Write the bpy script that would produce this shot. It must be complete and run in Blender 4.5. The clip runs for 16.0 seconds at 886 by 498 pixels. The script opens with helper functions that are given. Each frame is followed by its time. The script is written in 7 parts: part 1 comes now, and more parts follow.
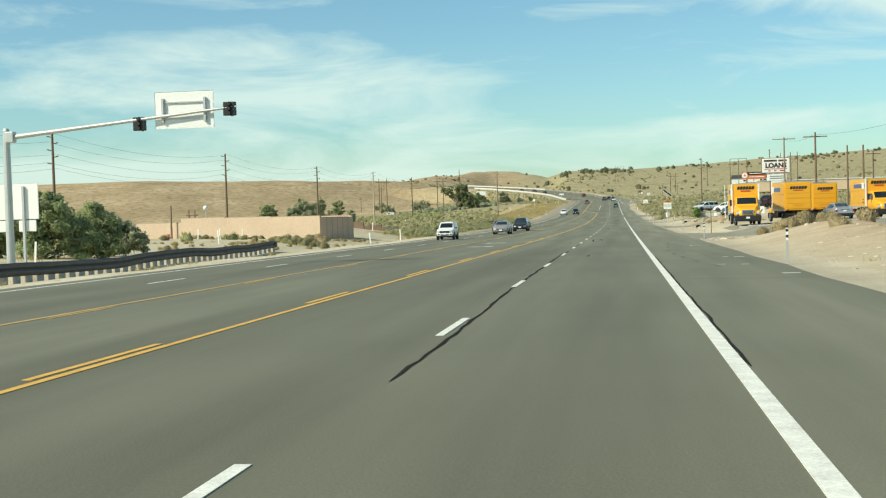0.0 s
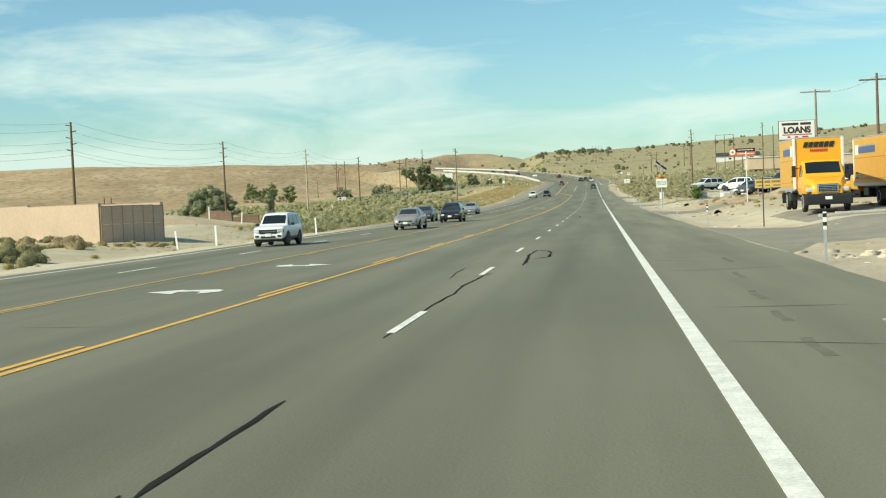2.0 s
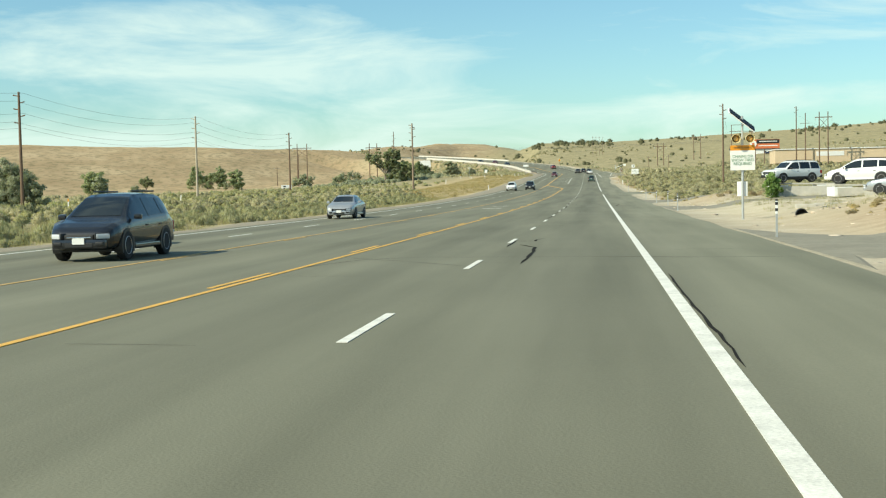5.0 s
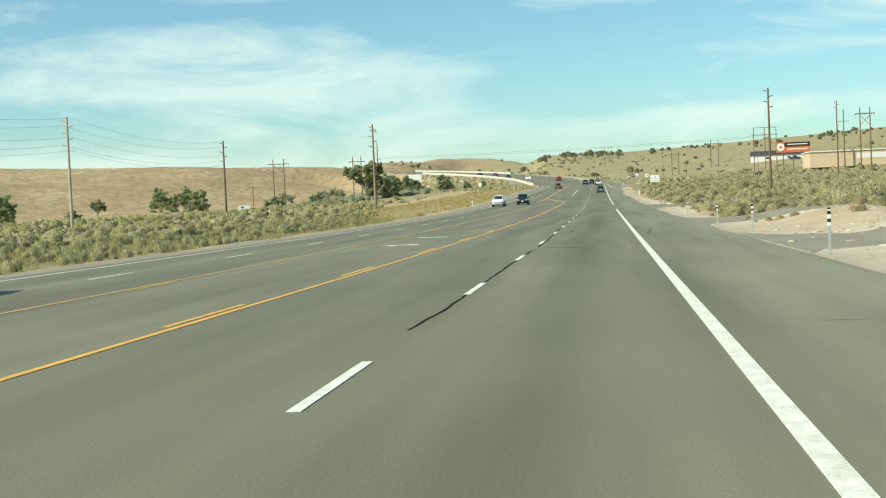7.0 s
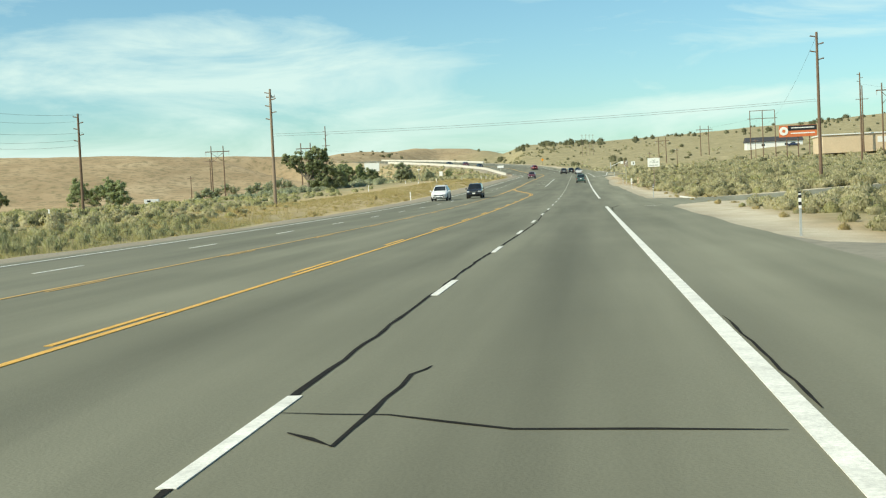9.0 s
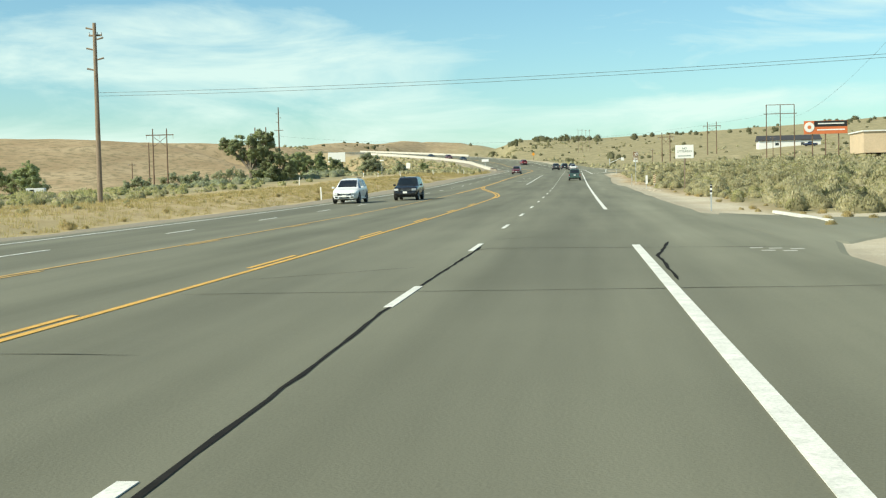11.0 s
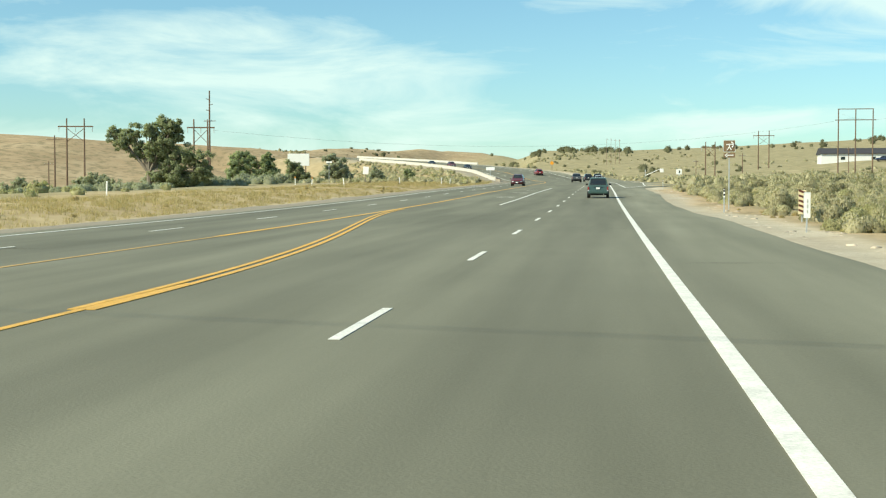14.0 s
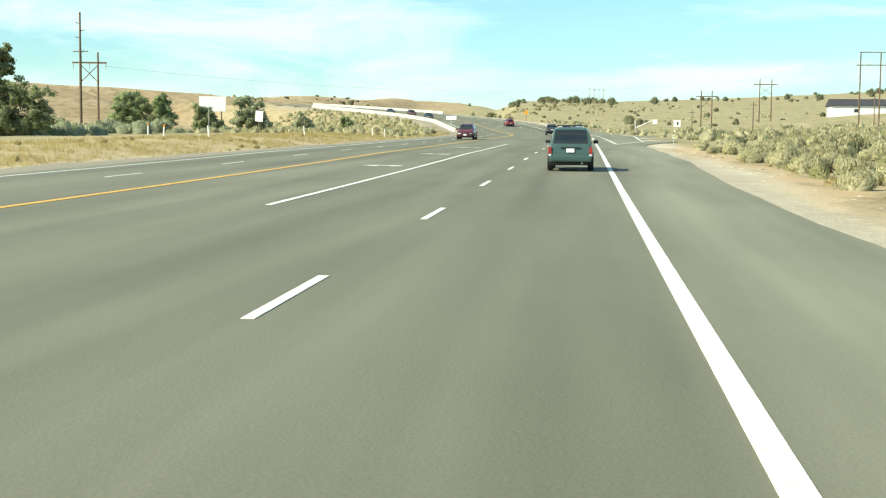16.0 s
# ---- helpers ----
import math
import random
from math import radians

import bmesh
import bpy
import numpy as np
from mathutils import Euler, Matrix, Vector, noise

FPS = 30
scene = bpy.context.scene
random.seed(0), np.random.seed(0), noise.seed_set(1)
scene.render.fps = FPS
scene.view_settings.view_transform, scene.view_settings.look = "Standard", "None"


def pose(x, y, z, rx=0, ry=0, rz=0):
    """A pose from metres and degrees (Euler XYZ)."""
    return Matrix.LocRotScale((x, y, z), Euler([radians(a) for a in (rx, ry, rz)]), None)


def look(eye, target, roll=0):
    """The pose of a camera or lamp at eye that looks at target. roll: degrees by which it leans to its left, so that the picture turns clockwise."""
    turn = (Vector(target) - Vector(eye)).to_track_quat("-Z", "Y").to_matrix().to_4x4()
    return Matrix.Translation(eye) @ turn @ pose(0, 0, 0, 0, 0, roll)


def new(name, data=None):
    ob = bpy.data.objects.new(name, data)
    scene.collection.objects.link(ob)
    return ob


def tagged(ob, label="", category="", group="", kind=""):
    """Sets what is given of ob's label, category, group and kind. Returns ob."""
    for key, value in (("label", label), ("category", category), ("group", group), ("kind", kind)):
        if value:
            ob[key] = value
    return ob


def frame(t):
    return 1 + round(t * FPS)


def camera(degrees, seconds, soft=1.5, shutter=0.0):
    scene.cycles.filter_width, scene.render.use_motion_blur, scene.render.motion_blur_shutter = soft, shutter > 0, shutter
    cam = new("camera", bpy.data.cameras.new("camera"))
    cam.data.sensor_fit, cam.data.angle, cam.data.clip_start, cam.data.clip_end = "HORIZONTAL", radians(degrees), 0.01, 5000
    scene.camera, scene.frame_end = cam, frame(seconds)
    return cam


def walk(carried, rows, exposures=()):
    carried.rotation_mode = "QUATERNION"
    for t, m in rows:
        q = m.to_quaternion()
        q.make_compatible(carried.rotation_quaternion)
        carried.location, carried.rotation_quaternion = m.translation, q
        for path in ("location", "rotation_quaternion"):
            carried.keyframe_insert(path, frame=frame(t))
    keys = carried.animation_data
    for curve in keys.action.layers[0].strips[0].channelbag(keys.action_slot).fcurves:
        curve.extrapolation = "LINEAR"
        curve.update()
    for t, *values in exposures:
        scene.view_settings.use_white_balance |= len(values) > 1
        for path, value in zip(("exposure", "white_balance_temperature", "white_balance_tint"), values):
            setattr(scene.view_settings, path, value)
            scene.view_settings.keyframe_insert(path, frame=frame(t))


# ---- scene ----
cam = camera(38.969, 16.0, soft=1.2)
walk(cam, [
    (0.000, pose(2.549, -55.128, 2.528, 88.396, 1.714, 7.967)),
    (0.500, pose(2.633, -42.522, 2.430, 88.560, 1.404, 7.705)),
    (1.000, pose(2.700, -29.931, 2.343, 88.494, 1.175, 7.593)),
    (1.500, pose(2.754, -17.361, 2.272, 88.171, 1.454, 7.497)),
    (2.000, pose(2.803, -4.834, 2.208, 87.644, 2.466, 6.998)),
    (2.500, pose(2.843, 7.572, 2.081, 87.199, 1.221, 6.728)),
    (3.000, pose(2.881, 20.001, 1.990, 86.887, 1.491, 6.689)),
    (3.200, pose(2.886, 25.005, 1.965, 86.941, 1.260, 6.678)),
    (3.725, pose(2.932, 38.218, 1.878, 86.934, 1.140, 6.702)),
    (4.250, pose(2.937, 51.684, 1.795, 87.045, 1.104, 6.804)),
    (4.775, pose(2.928, 65.302, 1.722, 87.194, 1.132, 6.925)),
    (5.300, pose(2.929, 78.973, 1.669, 87.304, 1.204, 7.006)),
    (5.500, pose(2.891, 84.118, 1.669, 87.208, 1.119, 7.159)),
    (6.000, pose(2.909, 97.160, 1.636, 87.460, 1.593, 7.179)),
    (6.500, pose(2.900, 110.203, 1.604, 87.775, 1.970, 7.327)),
    (7.000, pose(2.867, 123.209, 1.566, 88.026, 2.505, 7.421)),
    (7.500, pose(2.826, 136.172, 1.550, 88.019, 1.864, 7.580)),
    (8.000, pose(2.779, 149.204, 1.539, 87.988, 2.127, 7.362)),
    (8.500, pose(2.745, 162.351, 1.549, 87.876, 2.678, 7.012)),
    (9.000, pose(2.726, 175.532, 1.555, 87.600, 2.659, 6.557)),
    (9.200, pose(2.729, 180.770, 1.539, 87.405, 2.449, 6.393)),
    (9.725, pose(2.709, 194.398, 1.579, 87.350, 2.277, 6.307)),
    (10.250, pose(2.708, 207.771, 1.635, 87.339, 1.841, 6.291)),
    (10.775, pose(2.712, 221.049, 1.713, 87.361, 1.401, 6.312)),
    (11.300, pose(2.709, 234.392, 1.816, 87.413, 1.222, 6.338)),
    (11.500, pose(2.717, 239.495, 1.835, 87.558, 1.646, 6.361)),
    (12.000, pose(2.697, 252.178, 1.933, 87.869, 1.776, 6.367)),
    (12.500, pose(2.698, 265.088, 2.063, 87.898, 1.487, 6.485)),
    (13.000, pose(2.684, 277.969, 2.191, 88.016, 0.819, 6.884)),
    (13.500, pose(2.630, 290.872, 2.308, 87.953, -0.088, 7.196)),
    (14.000, pose(2.603, 303.739, 2.477, 87.891, -0.055, 7.567)),
    (14.500, pose(2.598, 316.492, 2.699, 87.403, -0.193, 7.757)),
    (15.000, pose(2.584, 328.994, 2.885, 86.904, -0.385, 7.522)),
    (15.500, pose(2.521, 341.634, 3.132, 86.059, -1.106, 7.160)),
    (16.000, pose(2.493, 354.148, 3.406, 85.669, -0.618, 6.749)),
], exposures=((0.0, 0.18, 6850, 1), (3.0, 0.25, 6850, 1), (5.5, 0.3, 6850, 1), (9.0, 0.27, 6850, 1), (12.0, 0.36, 6850, 1), (14.0, 0.38, 6850, 1), (15.0, 0.52, 6850, 1), (16.0, 0.68, 6850, 1)))

# ---- light ----
SUN_EL, SUN_ROT = radians(39), radians(236)
world = bpy.data.worlds.new("sky")
scene.world = world
world.use_nodes = True
wn, wl = world.node_tree.nodes, world.node_tree.links
sky = wn.new("ShaderNodeTexSky")
sky.sky_type, sky.sun_disc = "NISHITA", False
sky.sun_elevation, sky.sun_rotation = SUN_EL, SUN_ROT
sky.air_density, sky.dust_density, sky.ozone_density = 1.0, 0.6, 1.0
wcoord = wn.new("ShaderNodeTexCoord")
wmap = wn.new("ShaderNodeMapping")
wmap.inputs["Rotation"].default_value = (0.0, 0.10, 0.2)
wmap.inputs["Scale"].default_value = (3.2, 1.2, 15.0)
wmap.inputs["Location"].default_value = (0.35, 0.1, 0.12)
wl.new(wcoord.outputs["Generated"], wmap.inputs["Vector"])
wcloud = wn.new("ShaderNodeTexNoise")
wcloud.inputs["Scale"].default_value = 1.6
wcloud.inputs["Detail"].default_value = 9
wcloud.inputs["Roughness"].default_value = 0.6
wcloud.inputs["Distortion"].default_value = 0.6
wl.new(wmap.outputs["Vector"], wcloud.inputs["Vector"])
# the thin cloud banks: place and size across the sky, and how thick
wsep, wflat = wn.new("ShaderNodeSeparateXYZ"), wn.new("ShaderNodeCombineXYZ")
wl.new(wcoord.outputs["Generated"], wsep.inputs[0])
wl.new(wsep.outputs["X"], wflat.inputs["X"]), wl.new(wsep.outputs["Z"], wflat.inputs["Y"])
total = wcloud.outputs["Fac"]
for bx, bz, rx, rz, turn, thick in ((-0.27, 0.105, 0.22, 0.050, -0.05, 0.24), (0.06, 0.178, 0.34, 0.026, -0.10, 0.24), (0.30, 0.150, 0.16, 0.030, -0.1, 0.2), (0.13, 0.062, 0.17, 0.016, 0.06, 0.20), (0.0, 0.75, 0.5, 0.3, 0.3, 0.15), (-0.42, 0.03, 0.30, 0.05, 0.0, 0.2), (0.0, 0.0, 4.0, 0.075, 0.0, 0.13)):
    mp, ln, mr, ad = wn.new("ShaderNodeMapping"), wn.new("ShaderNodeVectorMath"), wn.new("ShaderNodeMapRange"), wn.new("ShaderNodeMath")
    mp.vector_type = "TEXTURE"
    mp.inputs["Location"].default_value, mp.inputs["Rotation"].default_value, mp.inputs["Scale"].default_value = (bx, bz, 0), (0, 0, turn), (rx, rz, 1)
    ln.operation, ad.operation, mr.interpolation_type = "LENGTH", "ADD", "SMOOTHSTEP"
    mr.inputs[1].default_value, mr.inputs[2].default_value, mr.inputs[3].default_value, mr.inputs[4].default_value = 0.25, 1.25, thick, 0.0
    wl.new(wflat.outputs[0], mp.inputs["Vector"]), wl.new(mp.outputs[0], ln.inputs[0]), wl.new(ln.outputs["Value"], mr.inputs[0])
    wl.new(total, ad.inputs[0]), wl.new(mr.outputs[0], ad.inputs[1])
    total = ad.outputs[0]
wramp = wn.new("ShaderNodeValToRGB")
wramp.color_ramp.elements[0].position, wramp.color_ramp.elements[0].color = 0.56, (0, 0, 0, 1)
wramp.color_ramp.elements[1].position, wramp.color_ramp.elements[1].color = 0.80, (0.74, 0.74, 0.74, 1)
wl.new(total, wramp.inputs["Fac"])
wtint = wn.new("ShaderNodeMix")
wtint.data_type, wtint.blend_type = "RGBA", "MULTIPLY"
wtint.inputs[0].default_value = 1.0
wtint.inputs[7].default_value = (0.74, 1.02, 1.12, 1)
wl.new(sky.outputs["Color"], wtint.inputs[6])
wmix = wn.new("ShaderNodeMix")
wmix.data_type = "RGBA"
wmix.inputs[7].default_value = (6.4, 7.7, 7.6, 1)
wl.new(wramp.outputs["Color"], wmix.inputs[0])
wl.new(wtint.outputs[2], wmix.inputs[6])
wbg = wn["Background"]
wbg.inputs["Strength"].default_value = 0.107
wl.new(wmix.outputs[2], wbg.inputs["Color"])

sun = new("sun", bpy.data.lights.new("sun", "SUN"))
sun.data.energy, sun.data.angle, sun.data.color = 4.7, radians(0.53), (1.0, 0.925, 0.775)
sun_dir = Vector((math.sin(SUN_ROT) * math.cos(SUN_EL), math.cos(SUN_ROT) * math.cos(SUN_EL), math.sin(SUN_EL)))
sun.matrix_world = look(sun_dir * 100, (0, 0, 0))


# ---- materials ----
def mat(name, color, rough=0.6, metal=0.0, vary=0.15, scale=3.0, bump=0.0, bump_scale=40.0, spread=0.0, spec=0.5, coat=0.0, detail=6.0):
    """A surface with colour variation at two scales, relief and, where asked, a spread from piece to piece."""
    m = bpy.data.materials.new(name)
    m.use_nodes = True
    n, l = m.node_tree.nodes, m.node_tree.links
    b = n["Principled BSDF"]
    b.inputs["Roughness"].default_value, b.inputs["Metallic"].default_value = rough, metal
    b.inputs["Specular IOR Level"].default_value = spec
    b.inputs["Coat Weight"].default_value = coat
    b.inputs["Base Color"].default_value = (*color, 1)
    if vary or bump:
        co = n.new("ShaderNodeTexCoord")
    if vary:
        big, small = n.new("ShaderNodeTexNoise"), n.new("ShaderNodeTexNoise")
        big.inputs["Scale"].default_value, small.inputs["Scale"].default_value = scale, scale * 9
        big.inputs["Detail"].default_value = small.inputs["Detail"].default_value = detail
        add = n.new("ShaderNodeMath")
        add.operation = "ADD"
        for t in (big, small):
            l.new(co.outputs["Object"], t.inputs["Vector"])
        l.new(big.outputs["Fac"], add.inputs[0]), l.new(small.outputs["Fac"], add.inputs[1])
        rng = n.new("ShaderNodeMapRange")
        rng.inputs[1].default_value, rng.inputs[2].default_value = 0.6, 1.4
        rng.inputs[3].default_value, rng.inputs[4].default_value = 1 - vary, 1 + vary
        l.new(add.outputs[0], rng.inputs[0])
        value = rng.outputs[0]
        if spread:
            geo = n.new("ShaderNodeNewGeometry")
            r2 = n.new("ShaderNodeMapRange")
            r2.inputs[3].default_value, r2.inputs[4].default_value = 1 - spread, 1 + spread
            l.new(geo.outputs["Random Per Island"], r2.inputs[0])
            mul = n.new("ShaderNodeMath")
            mul.operation = "MULTIPLY"
            l.new(value, mul.inputs[0]), l.new(r2.outputs[0], mul.inputs[1])
            value = mul.outputs[0]
        sc = n.new("ShaderNodeVectorMath")
        sc.operation = "SCALE"
        sc.inputs[0].default_value = color
        l.new(value, sc.inputs["Scale"])
        l.new(sc.outputs["Vector"], b.inputs["Base Color"])
    if bump:
        t = n.new("ShaderNodeTexNoise")
        t.inputs["Scale"].default_value, t.inputs["Detail"].default_value = bump_scale, 5
        l.new(co.outputs["Object"], t.inputs["Vector"])
        bp = n.new("ShaderNodeBump")
        bp.inputs["Strength"].default_value, bp.inputs["Distance"].default_value = bump, 0.02
        l.new(t.outputs["Fac"], bp.inputs["Height"]), l.new(bp.outputs["Normal"], b.inputs["Normal"])
    return m


def leaf_mat(name, color, spread=0.35):
    m = mat(name, color, 0.8, vary=0.38, scale=0.5, spread=spread, spec=0.12, bump=0.5, bump_scale=16.0)
    n, l = m.node_tree.nodes, m.node_tree.links
    tr = n.new("ShaderNodeBsdfTranslucent")
    tr.inputs["Color"].default_value = (color[0] * 1.1, color[1] * 1.2, color[2] * 0.8, 1)
    mix = n.new("ShaderNodeMixShader")
    mix.inputs[0].default_value = 0.45
    l.new(n["Principled BSDF"].outputs[0], mix.inputs[1]), l.new(tr.outputs[0], mix.inputs[2])
    l.new(mix.outputs[0], n["Material Output"].inputs["Surface"])
    return m


def asphalt_mat():
    m = bpy.data.materials.new("asphalt")
    m.use_nodes = True
    n, l = m.node_tree.nodes, m.node_tree.links
    b = n["Principled BSDF"]
    b.inputs["Roughness"].default_value, b.inputs["Specular IOR Level"].default_value = 0.82, 0.35
    co = n.new("ShaderNodeTexCoord")
    mp = n.new("ShaderNodeMapping")
    mp.inputs["Scale"].default_value = (1.0, 0.05, 1.0)
    l.new(co.outputs["Object"], mp.inputs["Vector"])
    lane = n.new("ShaderNodeTexNoise")
    lane.inputs["Scale"].default_value, lane.inputs["Detail"].default_value = 0.75, 4
    l.new(mp.outputs[0], lane.inputs["Vector"])
    blot = n.new("ShaderNodeTexNoise")
    blot.inputs["Scale"].default_value, blot.inputs["Detail"].default_value = 0.16, 9
    grain = n.new("ShaderNodeTexNoise")
    grain.inputs["Scale"].default_value, grain.inputs["Detail"].default_value = 38, 6
    for t in (blot, grain):
        l.new(co.outputs["Object"], t.inputs["Vector"])
    ramp = n.new("ShaderNodeValToRGB")
    ramp.color_ramp.elements[0].position, ramp.color_ramp.elements[0].color = 0.34, (0.112, 0.110, 0.074, 1)
    ramp.color_ramp.elements[1].position, ramp.color_ramp.elements[1].color = 0.66, (0.200, 0.196, 0.138, 1)
    s1 = n.new("ShaderNodeMath")
    s1.operation = "MULTIPLY_ADD"
    s1.inputs[1].default_value = 0.62
    s2 = n.new("ShaderNodeMath")
    s2.operation = "MULTIPLY_ADD"
    s2.inputs[1].default_value = 0.2
    s3 = n.new("ShaderNodeMath")
    s3.operation = "MULTIPLY"
    s3.inputs[1].default_value = 0.22
    l.new(grain.outputs["Fac"], s3.inputs[0])
    l.new(blot.outputs["Fac"], s2.inputs[0]), l.new(s3.outputs[0], s2.inputs[2])
    l.new(lane.outputs["Fac"], s1.inputs[0]), l.new(s2.outputs[0], s1.inputs[2])
    l.new(s1.outputs[0], ramp.inputs["Fac"])
    tread, worn = n.new("ShaderNodeAttribute"), n.new("ShaderNodeVectorMath")
    tread.attribute_name, worn.operation = "tread", "SCALE"
    l.new(ramp.outputs["Color"], worn.inputs[0]), l.new(tread.outputs["Fac"], worn.inputs["Scale"])
    l.new(worn.outputs["Vector"], b.inputs["Base Color"])
    bp = n.new("ShaderNodeBump")
    bp.inputs["Strength"].default_value, bp.inputs["Distance"].default_value = 0.35, 0.01
    l.new(grain.outputs["Fac"], bp.inputs["Height"]), l.new(bp.outputs["Normal"], b.inputs["Normal"])
    return m


def ground_mat():
    """Dry hill grass, sandy verges and green scrub floor, blended by what grows where."""
    m = bpy.data.materials.new("ground")
    m.use_nodes = True
    n, l = m.node_tree.nodes, m.node_tree.links
    b = n["Principled BSDF"]
    b.inputs["Roughness"].default_value, b.inputs["Specular IOR Level"].default_value = 0.95, 0.1
    co = n.new("ShaderNodeTexCoord")

    def tex(scale, detail, stretch=(1, 1, 1)):
        mp, t = n.new("ShaderNodeMapping"), n.new("ShaderNodeTexNoise")
        mp.inputs["Scale"].default_value = stretch
        t.inputs["Scale"].default_value, t.inputs["Detail"].default_value, t.inputs["Roughness"].default_value = scale, detail, 0.62
        l.new(co.outputs["Object"], mp.inputs["Vector"]), l.new(mp.outputs[0], t.inputs["Vector"])
        return t.outputs["Fac"]

    def ramp(fac, stops):
        r = n.new("ShaderNodeValToRGB")
        while len(r.color_ramp.elements) < len(stops):
            r.color_ramp.elements.new(0.5)
        for e, (p, c) in zip(r.color_ramp.elements, stops):
            e.position, e.color = p, (*c, 1)
        l.new(fac, r.inputs["Fac"])
        return r.outputs["Color"]

    def mixed(fac, a, c):
        x = n.new("ShaderNodeMix")
        x.data_type = "RGBA"
        l.new(fac, x.inputs[0]), l.new(a, x.inputs[6]), l.new(c, x.inputs[7])
        return x.outputs[2]

    def attr(name):
        a = n.new("ShaderNodeAttribute")
        a.attribute_name = name
        return a.outputs["Fac"]

    hill = ramp(tex(0.05, 12, (1, 0.35, 1)), [(0.34, (0.33, 0.24, 0.135)), (0.5, (0.43, 0.322, 0.19)), (0.64, (0.51, 0.395, 0.245))])
    spots = ramp(tex(0.42, 9, (1, 0.4, 1)), [(0.49, (0, 0, 0)), (0.58, (0.7, 0.7, 0.7))])
    streak = ramp(tex(0.04, 9, (0.8, 0.5, 2)), [(0.4, (0, 0, 0)), (0.7, (0.4, 0.4, 0.4))])
    scrub_dark = ramp(tex(0.8, 4, (1, 0.4, 1)), [(0.4, (0.19, 0.16, 0.085)), (0.6, (0.29, 0.24, 0.135))])
    bare = ramp(tex(0.5, 6, (1, 0.35, 1)), [(0.4, (0.38, 0.265, 0.15)), (0.6, (0.48, 0.35, 0.215))])
    hill = mixed(streak, hill, bare)
    hill = mixed(spots, hill, scrub_dark)
    dirt = ramp(tex(2.2, 10), [(0.35, (0.35, 0.285, 0.195)), (0.65, (0.49, 0.41, 0.295))])
    clods = ramp(tex(22.0, 4), [(0.36, (0.7, 0.7, 0.7)), (0.5, (0, 0, 0))])
    dirt_fac = ramp(tex(0.11, 8), [(0.46, (0, 0, 0)), (0.6, (0.55, 0.55, 0.55))])
    sand = ramp(tex(0.5, 12), [(0.3, (0.47, 0.42, 0.31)), (0.52, (0.565, 0.51, 0.385)), (0.68, (0.63, 0.575, 0.445))])
    sand = mixed(dirt_fac, sand, dirt)
    sand = mixed(clods, sand, dirt)
    bank = ramp(tex(0.9, 10), [(0.35, (0.33, 0.235, 0.145)), (0.65, (0.47, 0.355, 0.235))])
    sand = mixed(attr("bank"), sand, bank)
    gravel = ramp(tex(9.0, 8), [(0.35, (0.20, 0.18, 0.14)), (0.65, (0.31, 0.28, 0.22))])
    sand = mixed(attr("gravel"), sand, gravel)
    scrub = ramp(tex(0.22, 10), [(0.35, (0.235, 0.21, 0.115)), (0.52, (0.315, 0.275, 0.158)), (0.66, (0.41, 0.345, 0.21))])
    gold = ramp(tex(0.35, 10), [(0.35, (0.37, 0.285, 0.155)), (0.65, (0.48, 0.385, 0.225))])
    col = mixed(attr("scrub"), hill, scrub)
    col = mixed(attr("gold"), col, gold)
    col = mixed(attr("sand"), col, sand)
    l.new(col, b.inputs["Base Color"])
    bp = n.new("ShaderNodeBump")
    bp.inputs["Strength"].default_value, bp.inputs["Distance"].default_value = 0.6, 0.12
    l.new(tex(3.5, 8), bp.inputs["Height"]), l.new(bp.outputs["Normal"], b.inputs["Normal"])
    return m


M_asphalt = asphalt_mat()
M_ground = ground_mat()
M_tar = mat("crack_sealant", (0.022, 0.021, 0.019), 0.95, vary=0.3, scale=4, spec=0.06)
M_faint_paint = mat("worn_survey_paint", (0.42, 0.41, 0.36), 0.8, vary=0.35, scale=6)
M_patch = mat("patch_sealant", (0.150, 0.147, 0.113), 0.95, vary=0.3, scale=3, spec=0.1)
M_scrape = mat("scraped_asphalt", (0.085, 0.083, 0.066), 0.95, vary=0.3, scale=5, spec=0.08)
M_white_paint = mat("road_paint_white", (0.70, 0.69, 0.62), 0.65, vary=0.28, scale=3.5, bump=0.2, detail=10)
M_yellow_paint = mat("road_paint_yellow", (0.66, 0.375, 0.07), 0.65, vary=0.28, scale=3.5, bump=0.2, detail=10)
M_drive = mat("pale_worn_pavement", (0.25, 0.234, 0.183), 0.9, vary=0.22, scale=0.5, bump=0.4, bump_scale=30, spec=0.2)
M_yellow_faded = mat("faded_road_paint_yellow", (0.50, 0.32, 0.11), 0.7, vary=0.3, scale=1.5, bump=0.2)
M_wood = mat("weathered_pole_wood", (0.16, 0.105, 0.068), 0.85, vary=0.35, scale=1.2, bump=0.5, bump_scale=25)
M_wood_grey = mat("grey_weathered_wood", (0.42, 0.365, 0.28), 0.85, vary=0.3, scale=1.2, bump=0.5, bump_scale=25)
M_wood_light = mat("pale_pole_wood", (0.25, 0.19, 0.135), 0.85, vary=0.3, scale=1.2, bump=0.5, bump_scale=25)
M_galv = mat("galvanised_steel", (0.55, 0.56, 0.54), 0.45, 0.6, vary=0.12, scale=2)
# dark base colour holds the shade of the beam's sunless side
M_rail = mat("weathered_shaded_rail_steel", (0.10, 0.09, 0.08), 0.6, 0.5, vary=0.3, scale=1.5)
M_black = mat("black_plastic", (0.018, 0.018, 0.018), 0.5, vary=0.2)
M_tyre = mat("tyre_rubber", (0.025, 0.025, 0.025), 0.85, vary=0.2, bump=0.3)
